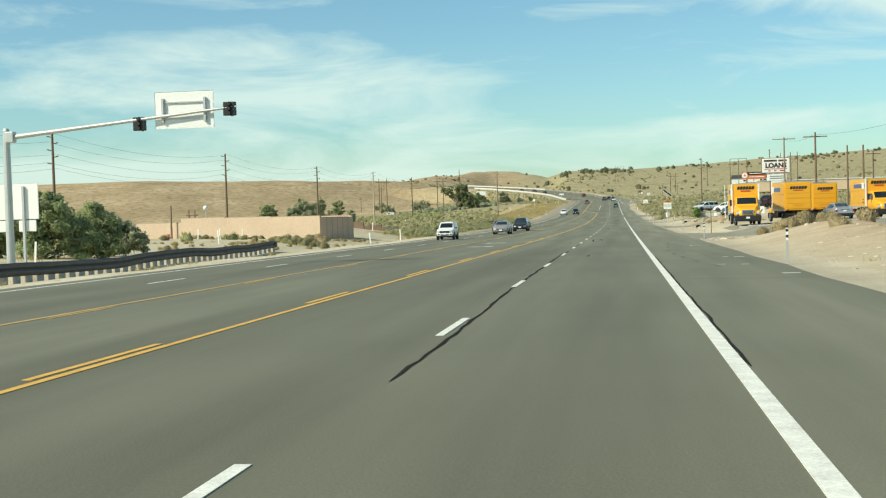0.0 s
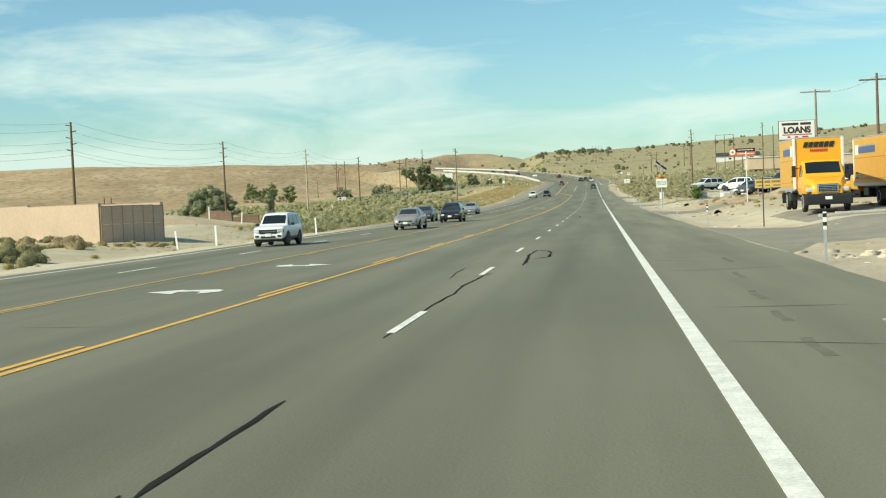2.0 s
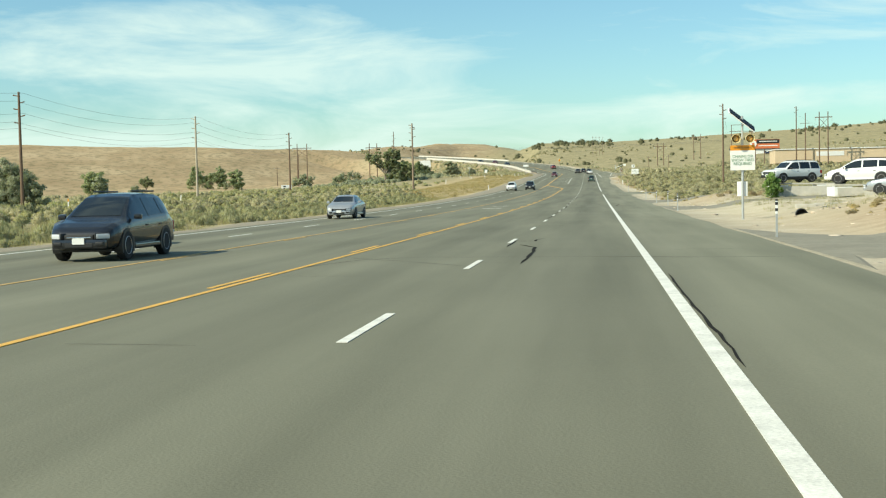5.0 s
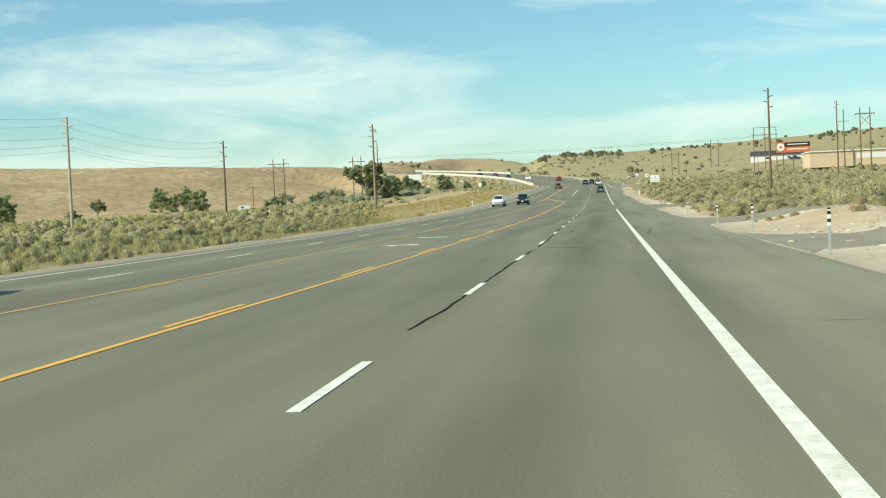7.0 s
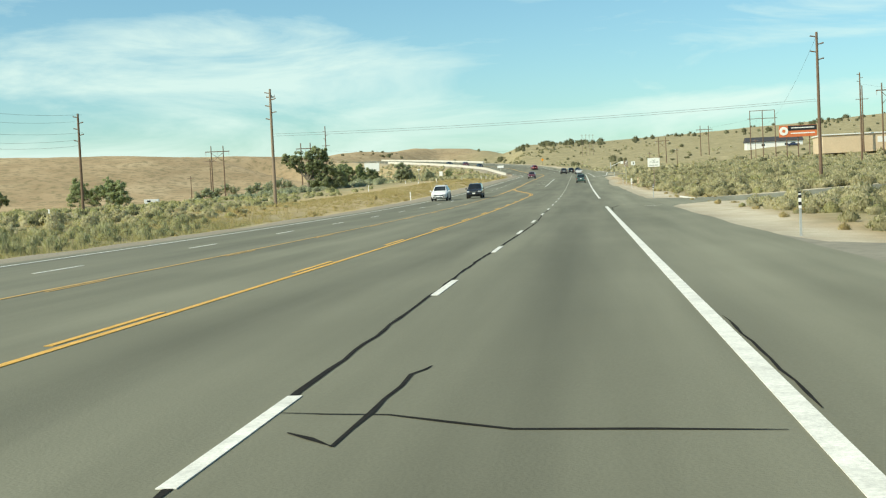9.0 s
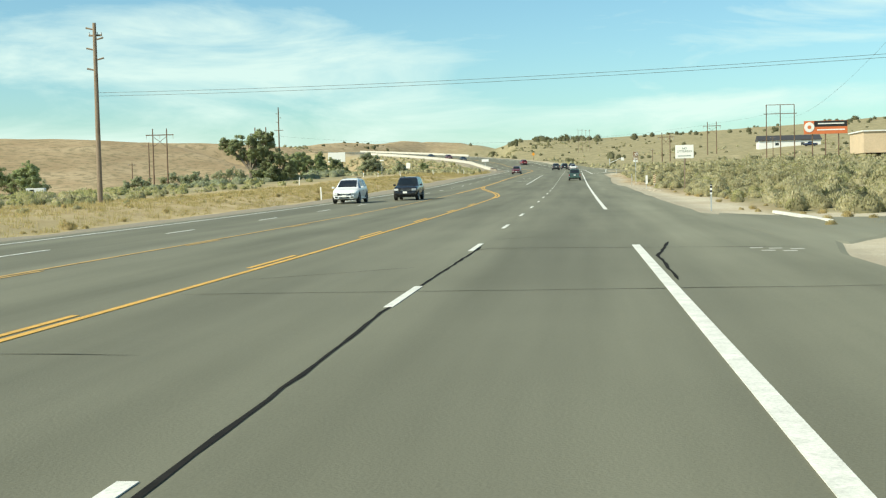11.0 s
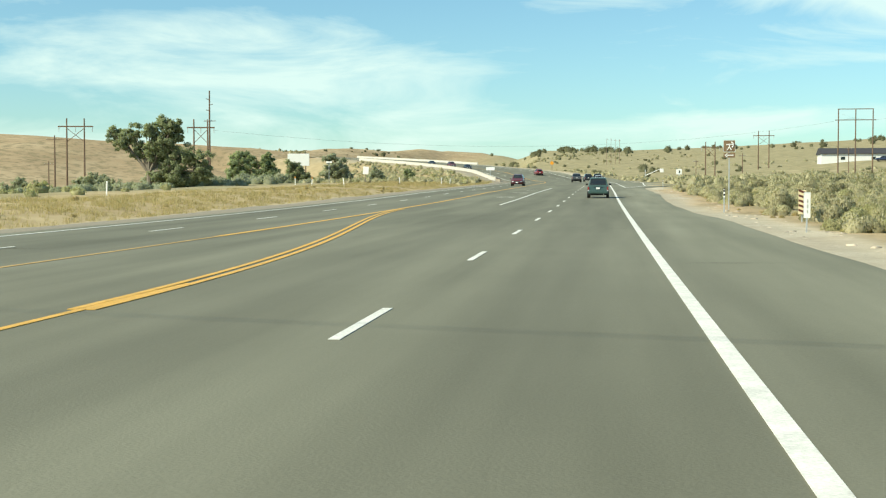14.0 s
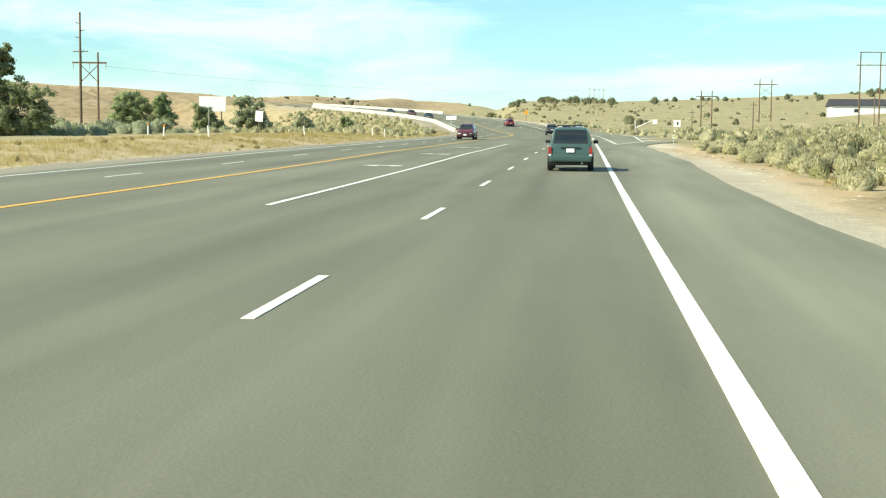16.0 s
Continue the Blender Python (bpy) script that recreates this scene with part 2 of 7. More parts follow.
M_rim = mat("alloy_rim", (0.5, 0.5, 0.5), 0.35, 0.8, vary=0.1)
M_glass = mat("dark_car_glass", (0.012, 0.016, 0.018), 0.06, vary=0.0, spec=0.7)
M_asphalt_slab = mat("dark_broken_concrete", (0.17, 0.155, 0.125), 0.9, vary=0.3, scale=2, bump=0.6)
M_slab_brown = mat("brown_broken_masonry", (0.20, 0.135, 0.095), 0.9, vary=0.4, scale=2, bump=0.8)
M_stucco = mat("beige_stucco", (0.50, 0.38, 0.28), 0.9, vary=0.12, scale=0.5, bump=0.5, bump_scale=30)
M_signwhite = mat("white_sign_sheet", (0.80, 0.80, 0.76), 0.5, vary=0.05, scale=1)
M_signback = mat("aluminium_sign_back", (0.84, 0.84, 0.81), 0.5, 0.0, vary=0.06, scale=1)
M_sign_brown = mat("brown_sign_sheet", (0.20, 0.125, 0.065), 0.5, vary=0.12)
M_orange = mat("orange_sign_sheet", (0.75, 0.30, 0.02), 0.5, vary=0.05)
M_green_ink = mat("green_sign_ink", (0.16, 0.30, 0.18), 0.5, vary=0.0)
M_black_ink = mat("black_sign_ink", (0.02, 0.02, 0.02), 0.5, vary=0.0)
M_red_ink = mat("red_sign_ink", (0.5, 0.05, 0.03), 0.5, vary=0.0)
M_truck_yellow = mat("truck_yellow_paint", (0.80, 0.38, 0.015), 0.35, vary=0.06, scale=1, coat=0.3)
# a duller yellow than the cab, for the cargo box sides
M_truck_dull = mat("dull_truck_yellow", (0.66, 0.36, 0.06), 0.45, vary=0.12, scale=0.8)
M_truck_seam = mat("truck_panel_seam", (0.30, 0.17, 0.03), 0.6, vary=0.05)
M_teal = mat("teal_banner_print", (0.05, 0.30, 0.34), 0.5, vary=0.08)
M_ink_tan = mat("brown_board_ink", (0.26, 0.17, 0.05), 0.6, vary=0.1)
M_truck_blue = mat("truck_blue_stripe", (0.07, 0.12, 0.25), 0.4, vary=0.05)
M_white_body = mat("white_panel", (0.75, 0.75, 0.73), 0.45, vary=0.06, scale=1)
M_red_lamp = mat("red_lamp_lens", (0.30, 0.035, 0.03), 0.25, vary=0.0)
M_amber_lamp = mat("amber_lamp_lens", (0.56, 0.33, 0.10), 0.25, vary=0.0)
M_clear_lamp = mat("clear_lamp_lens", (0.55, 0.57, 0.58), 0.1, vary=0.0, spec=0.8)
M_chrome = mat("chrome", (0.7, 0.7, 0.7), 0.15, 0.95, vary=0.0)
M_solar = mat("solar_cells", (0.012, 0.013, 0.016), 0.55, vary=0.1, scale=8, spec=0.2)
M_concrete = mat("pale_concrete", (0.50, 0.475, 0.41), 0.85, vary=0.15, scale=0.4, bump=0.3, bump_scale=12)
M_bark = mat("grey_bark", (0.20, 0.165, 0.125), 0.9, vary=0.3, scale=2, bump=0.8, bump_scale=12)
M_roof_dark = mat("dark_shingle_roof", (0.045, 0.045, 0.05), 0.85, vary=0.25, scale=1)
M_wire = mat("power_wire", (0.10, 0.10, 0.105), 0.5, 0.3, vary=0.0)
M_stone = mat("roadside_stone", (0.45, 0.38, 0.29), 0.9, vary=0.25, scale=3, bump=0.5, spread=0.3)
M_leaf = leaf_mat("cottonwood_leaf", (0.32, 0.36, 0.21))
M_leaf_bright = leaf_mat("bright_shrub_leaf", (0.25, 0.36, 0.12))
M_leaf_dark = leaf_mat("dark_leaf", (0.29, 0.315, 0.19))
M_leaf_sage = leaf_mat("sagebrush_leaf", (0.465, 0.425, 0.28), 0.32)
M_leaf_green = leaf_mat("rabbitbrush_leaf", (0.41, 0.39, 0.215), 0.28)
M_leaf_olive = leaf_mat("russian_olive_leaf", (0.36, 0.375, 0.27), 0.3)
M_leaf_verge = leaf_mat("feathery_brush_leaf", (0.40, 0.385, 0.24), 0.25)
M_leaf_brown = leaf_mat("olive_brown_leaf", (0.33, 0.305, 0.185), 0.3)
M_leaf_tan = leaf_mat("dry_tan_leaf", (0.41, 0.335, 0.215), 0.3)
M_juniper = leaf_mat("juniper_leaf", (0.19, 0.19, 0.115), 0.35)
M_grass_dry = leaf_mat("dry_grass", (0.46, 0.37, 0.20), 0.3)
M_grass_green = leaf_mat("verge_grass", (0.38, 0.345, 0.20), 0.3)


# ---- mesh helpers ----
def link_bm(name, bm, material, smooth=False):
    me = bpy.data.meshes.new(name)
    bm.normal_update()
    bm.to_mesh(me)
    bm.free()
    me.materials.append(material)
    if smooth:
        for p in me.polygons:
            p.use_smooth = True
        me.set_sharp_from_angle(angle=radians(38))
    return new(name, me)


def part(name, bm, material, parent, label="", smooth=False):
    ob = link_bm(name, bm, material, smooth)
    ob.parent = parent
    if label:
        tagged(ob, label)
    return ob


def thing(name, label, category, m=None, group="", kind=""):
    ob = new(name)
    ob.empty_display_size = 0.3
    if m is not None:
        ob.matrix_basis = m
    return tagged(ob, label, category, group, kind)


def box(cx, cy, cz, sx, sy, sz, bevel=0.0, m=None, bm=None):
    """A box by its centre and sizes, with softened edges, optionally turned by m, into bm."""
    own = bmesh.new()
    bmesh.ops.create_cube(own, size=1.0)
    bmesh.ops.scale(own, vec=(sx, sy, sz), verts=own.verts)
    if bevel:
        bmesh.ops.bevel(own, geom=own.edges[:], offset=bevel, segments=2, affect="EDGES", profile=0.7)
    bmesh.ops.translate(own, vec=(cx, cy, cz), verts=own.verts)
    if m is not None:
        bmesh.ops.transform(own, matrix=m, verts=own.verts)
    if bm is None:
        return own
    me = bpy.data.meshes.new("tmp")
    own.to_mesh(me)
    own.free()
    bm.from_mesh(me)
    bpy.data.meshes.remove(me)
    return bm


def tube(a, b, r0, r1, seg=10, bm=None):
    """A tapered round bar from a to b."""
    bm = bm or bmesh.new()
    a, b = Vector(a), Vector(b)
    q = (b - a).to_track_quat("Z", "Y")
    rings = []
    for c, r in ((a, r0), (b, r1)):
        rings.append([bm.verts.new(c + q @ Vector((r * math.cos(2 * math.pi * k / seg), r * math.sin(2 * math.pi * k / seg), 0))) for k in range(seg)])
    for k in range(seg):
        bm.faces.new((rings[0][k], rings[0][(k + 1) % seg], rings[1][(k + 1) % seg], rings[1][k]))
    bm.faces.new(rings[0][::-1])
    bm.faces.new(rings[1])
    return bm


def loft(rings, bm=None, caps=True):
    bm = bm or bmesh.new()
    vs = [[bm.verts.new(p) for p in ring] for ring in rings]
    n = len(vs[0])
    for a, b in zip(vs, vs[1:]):
        for k in range(n):
            bm.faces.new((a[k], a[(k + 1) % n], b[(k + 1) % n], b[k]))
    if caps:
        bm.faces.new(vs[0][::-1])
        bm.faces.new(vs[-1])
    bmesh.ops.recalc_face_normals(bm, faces=bm.faces)
    return bm


def lathe_x(profile, seg=20, bm=None):
    """Turned round the x axis; profile of (x, radius)."""
    bm = bm or bmesh.new()
    rings = [[(x, r * math.cos(2 * math.pi * k / seg), r * math.sin(2 * math.pi * k / seg)) for k in range(seg)] for x, r in profile]
    return loft(rings, bm)


def raw_mesh(name, verts, faces, material, smooth=False, normals=None):
    """One mesh from arrays: verts (n, 3), faces (m, 3) or (m, 4); normals, where given, one for each vert."""
    me = bpy.data.meshes.new(name)
    verts, faces = np.asarray(verts, np.float32), np.asarray(faces, np.int32)
    k = faces.shape[1]
    me.vertices.add(len(verts))
    me.vertices.foreach_set("co", verts.ravel())
    me.loops.add(faces.size)
    me.loops.foreach_set("vertex_index", faces.ravel())
    me.polygons.add(len(faces))
    me.polygons.foreach_set("loop_start", np.arange(0, faces.size, k, dtype=np.int32))
    me.polygons.foreach_set("use_smooth", np.full(len(faces), smooth))
    me.update(calc_edges=True)
    if normals is not None:
        me.normals_split_custom_set_from_vertices(np.asarray(normals, np.float32))
    me.materials.append(material)
    return new(name, me)


def leaf_normals(tri, d, soft):
    """Leaf triangles (n, 3, 3) wound to face along d, and their normals, turned towards d by the share soft."""
    fn = np.cross(tri[:, 1] - tri[:, 0], tri[:, 2] - tri[:, 0])
    back = np.sum(fn * d, 1) < 0
    tri[back] = tri[back][:, [1, 0, 2]]
    fn[back] *= -1
    fn /= np.linalg.norm(fn, axis=1)[:, None] + 1e-12
    nr = fn * (1 - soft) + d * soft
    nr /= np.linalg.norm(nr, axis=1)[:, None] + 1e-12
    return tri, np.repeat(nr, 3, 0)


def lettering(text, size, m, material, parent, label="", depth=0.004, bold=0.0):
    """Raised letters, centred at m, reading along its x with y up."""
    cu = bpy.data.curves.new("lettering", "FONT")
    cu.body, cu.size, cu.align_x, cu.align_y, cu.extrude = text, size, "CENTER", "CENTER", depth
    cu.space_line, cu.offset = 0.95, bold
    tmp = new("tmp", cu)
    dg = bpy.context.evaluated_depsgraph_get()
    me = bpy.data.meshes.new_from_object(tmp.evaluated_get(dg))
    bpy.data.objects.remove(tmp)
    bpy.data.curves.remove(cu)
    me.name = "lettering"
    me.materials.clear()
    me.materials.append(material)
    ob = new("lettering", me)
    ob.matrix_basis, ob.parent = m, parent
    return tagged(ob, label) if label else ob


# ---- the road's line and the lie of the land ----
LX = (0.3965, -0.0121, -0.4310, -0.0750, 0.0679)
LZ = (0.0, 0.1019, 0.9190, 0.2144, -0.0148)


def _poly(c, s):
    u = (s - 160.0) / 160.0
    return c[0] + c[1] * u + c[2] * u ** 2 + c[3] * u ** 3 + c[4] * u ** 4


def road_z(s):
    s = np.asarray(s, float)
    z = _poly(LZ, np.clip(s, -80, 420))
    far = np.clip(s - 420, 0, None)
    climb = np.clip(s - 590, 0, 260)
    over = np.clip(s - 850, 0, None)
    return z + 0.0235 * np.minimum(far, 430) + 0.0315 * climb * np.clip(climb / 60, 0, 1) - 0.012 * over


BEND_AT, BEND_R, BEND_END = 530.0, 450.0, 0.95


def road_xy(s):
    """x, y and heading (to the left) of the lane line at s metres."""
    s = np.asarray(s, float)
    x = _poly(LX, np.clip(s, -80, 420)) - 0.0053 * np.clip(s - 420, 0, 110)
    th = np.clip((s - BEND_AT) / BEND_R, 0, BEND_END)
    rest = np.clip(s - BEND_AT - BEND_R * BEND_END, 0, None)
    x = x - BEND_R * (1 - np.cos(th)) - np.sin(th) * rest
    y = np.minimum(s, BEND_AT) + BEND_R * np.sin(th) + np.cos(th) * rest
    return x, y, th


def on_road(s, off, up=0.0):
    x, y, th = road_xy(s)
    return np.stack([x + np.cos(th) * off, y + np.sin(th) * off, road_z(s) + up], -1)


ROAD_S = np.arange(-600, 1400, 2.0)
ROAD_P = np.stack(road_xy(ROAD_S)[:2], -1)
ROAD_TH = road_xy(ROAD_S)[2]


def to_road(x, y):
    """The nearest s on the road and the offset to its right."""
    x, y = np.atleast_1d(np.asarray(x, float)), np.atleast_1d(np.asarray(y, float))
    s, off = np.empty(len(x)), np.empty(len(x))
    for a in range(0, len(x), 4000):
        dx, dy = x[a:a + 4000, None] - ROAD_P[:, 0], y[a:a + 4000, None] - ROAD_P[:, 1]
        i = np.argmin(dx * dx + dy * dy, 1)
        k = np.arange(len(i))
        th = ROAD_TH[i]
        s[a:a + 4000] = ROAD_S[i] - np.sin(th) * dx[k, i] + np.cos(th) * dy[k, i]
        off[a:a + 4000] = np.cos(th) * dx[k, i] + np.sin(th) * dy[k, i]
    return s, off


def ease(t):
    t = np.clip(t, 0, 1)
    return t * t * (3 - 2 * t)


# skyline by bearing to the left of the road: distance of the ridge, its height, where the slope begins
RIDGE = np.array([(-60, 900, 60, 300), (-25, 1250, 64, 420), (-12, 1380, 61, 470), (-8, 1400, 57, 480), (-4, 1300, 49, 520), (-1, 1280, 46, 560), (1.5, 1250, 45.5, 620), (2.6, 1260, 45, 650),
                  (3.5, 1400, 42, 720), (5, 1700, 62, 760), (6.2, 1720, 65, 760), (7.6, 1290, 46.6, 690), (9, 1110, 40.3, 640), (10.5, 960, 35.2, 580), (12, 850, 31.0, 560), (17, 690, 26.3, 485), (22, 640, 26.6, 435), (27, 600, 27.2, 385), (33, 600, 26.4, 340), (45, 600, 26.0, 280), (80, 600, 26, 260)])
EDGE_R, EDGE_L = 7.4, -15.3


def soft_noise(x, y, scale, seed):
    """A cheap smooth field made of sines, -1 to 1."""
    r = np.random.RandomState(seed)
    v = 0
    for k in range(7):
        a, ph, f = r.uniform(0, 6.28), r.uniform(0, 6.28), (0.6 + 0.35 * k) / scale
        v = v + np.sin((x * np.cos(a) + y * np.sin(a)) * f + ph) / (1 + 0.4 * k)
    return v / 3.2


def ground_z(x, y):
    x, y = np.atleast_1d(np.asarray(x, float)), np.atleast_1d(np.asarray(y, float))
    s, off = to_road(x, y)
    d = np.where(off > 0, off - EDGE_R, EDGE_L - off)
    # the land west of the highway lies lower farther on
    field = road_z(np.clip(y, -80, 600)) + 0.35 - 3.2 * ease((-off - 35) / 90) * ease((y - 300) / 170)
    zr = road_z(s)
    w = ease((d - 4) / np.where(zr - field > 2, 34, 14))
    gone = ease((s - 866) / 36)
    w = np.maximum(w, gone)
    z = zr * (1 - w) + field * w
    z = z - 0.09 * (d < 0.01) - 0.05 * (d >= 0.01)
    z = z - 0.35 * np.exp(-((d - 6.0) / 2.5) ** 2) * (off < 0)
    # hills
    az = np.degrees(np.arctan2(-(x - 2.0), np.maximum(y - 100.0, 1e-3)))
    r = np.hypot(x - 2.0, np.maximum(y - 100.0, 0))
    rr, hh, r0 = (np.interp(az, RIDGE[:, 0], RIDGE[:, k]) for k in (1, 2, 3))
    t = (r - r0) / (rr - r0)
    rise = np.maximum(hh - field, 0) * np.where(t < 1, 0.55 * ease(t) + 0.45 * np.clip(t, 0, 1) ** 1.25, 1.0) - np.clip(r - rr, 0, None) * 0.03
    away = np.maximum(ease((np.abs(off) - 22) / 60), gone)
    z = z + rise * away
    rough = ease((d - 8) / 25)
    z = z + rough * (0.22 * soft_noise(x, y, 7.0, 3) + 0.30 * soft_noise(x, y, 19.0, 4)) + away * np.clip(t, 0, 1) * 2.6 * soft_noise(x, y, 90.0, 5) + away * np.clip(t, 0, 1) * 1.0 * soft_noise(x, y, 34.0, 8)
    # low sandy bank beside the yard entrance
    z = z + 0.55 * np.exp(-((x - 17.0) / 4.0) ** 2 - ((y - 92) / 9.0) ** 2) + 0.5 * np.exp(-((x - 12.5) / 2.6) ** 2 - ((y - 180) / 6.0) ** 2)
    z = z + 1.1 * np.exp(-((x - 13.8) / 3.3) ** 2 - ((y - 8) / 19.0) ** 2) * ease((33 - y) / 8)
    z = z + 1.15 * np.exp(-((x + 37.0) / 6.0) ** 2 - ((y - 106) / 8.0) ** 2) + 0.7 * np.exp(-((x + 29.0) / 4.0) ** 2 - ((y - 88) / 7.0) ** 2)
    # the raised used-car lot
    z = z + 0.85 * ease((y - 112) / 9) * ease((162 - y) / 14) * ease((x - 19) / 5) * ease((44 - x) / 8)
    z = z + 0.55 * ease((y - 111) / 6) * ease((139 - y) / 6) * ease((x - 13.5) / 4) * ease((44 - x) / 8)
    # the rise that carries the far buildings, and small unevenness of the soil
    z = z + 4.0 * np.exp(-((x - 92) / 45.0) ** 2 - ((y - 745) / 60.0) ** 2) + 2.5 * np.exp(-((x - 92) / 40.0) ** 2 - ((y - 512) / 26.0) ** 2)
    z = z + ease((d - 0.6) / 2.5) * ease((90 - d) / 40) * (0.10 * soft_noise(x, y, 3.4, 31) + 0.06 * soft_noise(x, y, 1.7, 32))
    z = z + 0.45 * ease((off - 10.5) / 3) * ease((48 - off) / 10) * ease((y - 34) / 12) * ease((215 - y) / 20)
    return z


def gz(x, y):
    return float(ground_z(x, y)[0])


# ---- ground ----
def axis(lo, hi, fine_lo, fine_hi, step, grow):
    a = list(np.arange(fine_lo, fine_hi + step, step))
    s, v = step, a[-1]
    while v < hi:
        s *= grow
        v += s
        a.append(v)
    s, v = step, a[0]
    while v > lo:
        s *= grow
        v -= s
        a.insert(0, v)
    return np.array(a)


gx = axis(-2600, 2600, -34, 26, 1.0, 1.055)
gy = axis(-900, 3400, -70, 470, 1.7, 1.035)
GX, GY = np.meshgrid(gx, gy)
gxf, gyf = GX.ravel(), GY.ravel()
gzf = ground_z(gxf, gyf)
gs, goff = to_road(gxf, gyf)
gd = np.where(goff > 0, goff - EDGE_R, EDGE_L - goff)
# under the carriageway the sheet lies lower
gzf = gzf - 0.25 * (gd < -1.2)
nx, ny = len(gx), len(gy)
idx = np.arange(nx * ny).reshape(ny, nx)
gfaces = np.stack([idx[:-1, :-1], idx[:-1, 1:], idx[1:, 1:], idx[1:, :-1]], -1).reshape(-1, 4)
ground = raw_mesh("ground", np.stack([gxf, gyf, gzf], -1), gfaces, M_ground, True)
tagged(ground, "dry rolling high-desert land of sand, grass and scrub", "ground", kind="structure")
g_n = soft_noise(gxf, gyf, 5.0, 11)
here = ease((850 - gs) / 40)
verge_r = here * ease((3.6 - 1.7 * ease((gs - 336) / 24) * ease((452 - gs) / 16) + 1.3 * g_n - gd) / 1.6) * (goff > 0)
verge_l = here * ease((5.0 + 1.6 * ease((gyf - 290) / 50) + 0.9 * g_n - gd) / 1.6) * (goff < 0)
yard = ease((goff - 8.5) / 2) * ease((46 - goff) / 8) * ease((gyf + 30) / 10) * ease((150 - gyf) / 30)
lot_l = ease((-14 - goff) / 3) * ease((goff + 60) / 12) * ease((gyf + 30) / 10) * ease((100 + 8 * g_n - gyf) / 18)
dirt_a = ease((7.5 + 1.5 * g_n - np.abs(gyf - 194.5 - 0.1 * goff)) / 3) * (goff > 0) * ease((60 - goff) / 20)
dirt_b = ease((gyf - 244 - 2 * g_n) / 3) * ease((283 - 0.2 * goff + 2 * g_n - gyf) / 4) * (goff > 0) * ease((75 - goff) / 20)
dirt_c = ease((gyf - 120) / 8) * ease((189 + 2 * g_n - gyf) / 5) * ease((goff - 7) / 2) * ease((44 - goff) / 8)
mound = ease((1.15 - np.hypot((gxf + 34) / 11.0, (gyf - 98) / 17.0)) / 0.3)
sand = np.clip(np.maximum.reduce([mound * 0.95, verge_r, verge_l, yard * (0.85 + 0.15 * g_n), lot_l * 0.75, dirt_a, dirt_b * 0.9, dirt_c * 0.85]), 0, 1)
scrub = ease((gd - 2) / 3) * np.where(goff > 0, (0.35 + 0.65 * ease((900 - gd) / 500)), ease((120 - 85 * ease((gs - 540) / 120) - gd) / 40)) * (gyf > -300)
scrub = scrub * (1 - ease((gs - 840) / 40) * ease((-gxf - 80) / 60))
gold = here * (goff < 0) * ease((gd - 1.5) / 1.5) * ease((30 - gd) / 10) * ease((gyf - 255) / 50) * (1 - 0.5 * ease((gs - 560) / 60))
bank = np.exp(-((gxf - 15.5) / 5.0) ** 2 - ((gyf - 114) / 20.0) ** 2) + np.exp(-((gxf - 16.5) / 7.5) ** 2 - ((gyf - 8) / 24.0) ** 2) + 0.7 * np.exp(-((gxf - 12.5) / 3.0) ** 2 - ((gyf - 180) / 7.0) ** 2)
bank = bank + 0.75 * np.exp(-((gxf - 21) / 8.0) ** 2 - ((gyf - 98) / 13.0) ** 2)
bank = bank + 0.6 * np.exp(-((gxf + 35) / 8.0) ** 2 - ((gyf - 100) / 13.0) ** 2)
gravel = np.clip(verge_l * 0.9 * ease((gyf - 80) / 30) + 0.45 * verge_r * ease((1.6 - gd) / 1.0), 0, 1)
for key, v in (("gravel", gravel), ("bank", np.clip(bank, 0, 1)), ("sand", sand), ("scrub", scrub), ("gold", np.clip(gold, 0, 1))):
    at = ground.data.attributes.new(key, "FLOAT", "POINT")
    at.data.foreach_set("value", np.asarray(v, np.float32))


# ---- road ----
def ribbon(name, s, left, right, up, material, thick=0.0):
    """A strip along the road between two offsets; left and right may change along it."""
    s = np.asarray(s, float)
    left, right = np.broadcast_to(left, s.shape), np.broadcast_to(right, s.shape)
    a, b = on_road(s, left, up), on_road(s, right, up)
    n = len(s)
    if not thick:
        k = np.arange(n - 1)
        return raw_mesh(name, np.concatenate([a, b]), np.stack([k, k + n, k + n + 1, k + 1], -1), material)
    v = np.concatenate([a, b, a - (0, 0, thick), b - (0, 0, thick)])
    k = np.arange(n - 1)
    f = [np.stack([k, k + n, k + n + 1, k + 1], -1), np.stack([k + 1, k + 1 + 2 * n, k + 2 * n, k], -1), np.stack([k + n, k + 3 * n, k + 3 * n + 1, k + n + 1], -1)]
    f.append(np.array([[0, 2 * n, 3 * n, n], [n - 1, 2 * n - 1, 4 * n - 1, 3 * n - 1]]))
    return raw_mesh(name, v, np.concatenate(f), material)


road_s = np.concatenate([np.arange(-500, -80, 20.0), np.arange(-80, 902, 4.0)])
r_edge = EDGE_R - 0.62 * ease((road_s - 352) / 16) * ease((414 - road_s) / 30) + 0.04 * np.sin(road_s * 0.31) + 0.05 * np.sin(road_s * 1.13 + 1)
l_edge = EDGE_L + 0.04 * np.sin(road_s * 0.27 + 2) + 0.08 * np.sin(road_s * 0.71)
cols = np.linspace(0, 1, 47)
grid = np.stack([on_road(road_s, l_edge + (r_edge - l_edge) * c) for c in cols])
top = np.concatenate([grid[:1] - (0, 0, 0.18), grid, grid[-1:] - (0, 0, 0.18)])
nc, ns = top.shape[:2]
ri = np.arange(nc * ns).reshape(nc, ns)
road = raw_mesh("road", top.reshape(-1, 3), np.stack([ri[:-1, :-1], ri[1:, :-1], ri[1:, 1:], ri[:-1, 1:]], -1).reshape(-1, 4), M_asphalt)


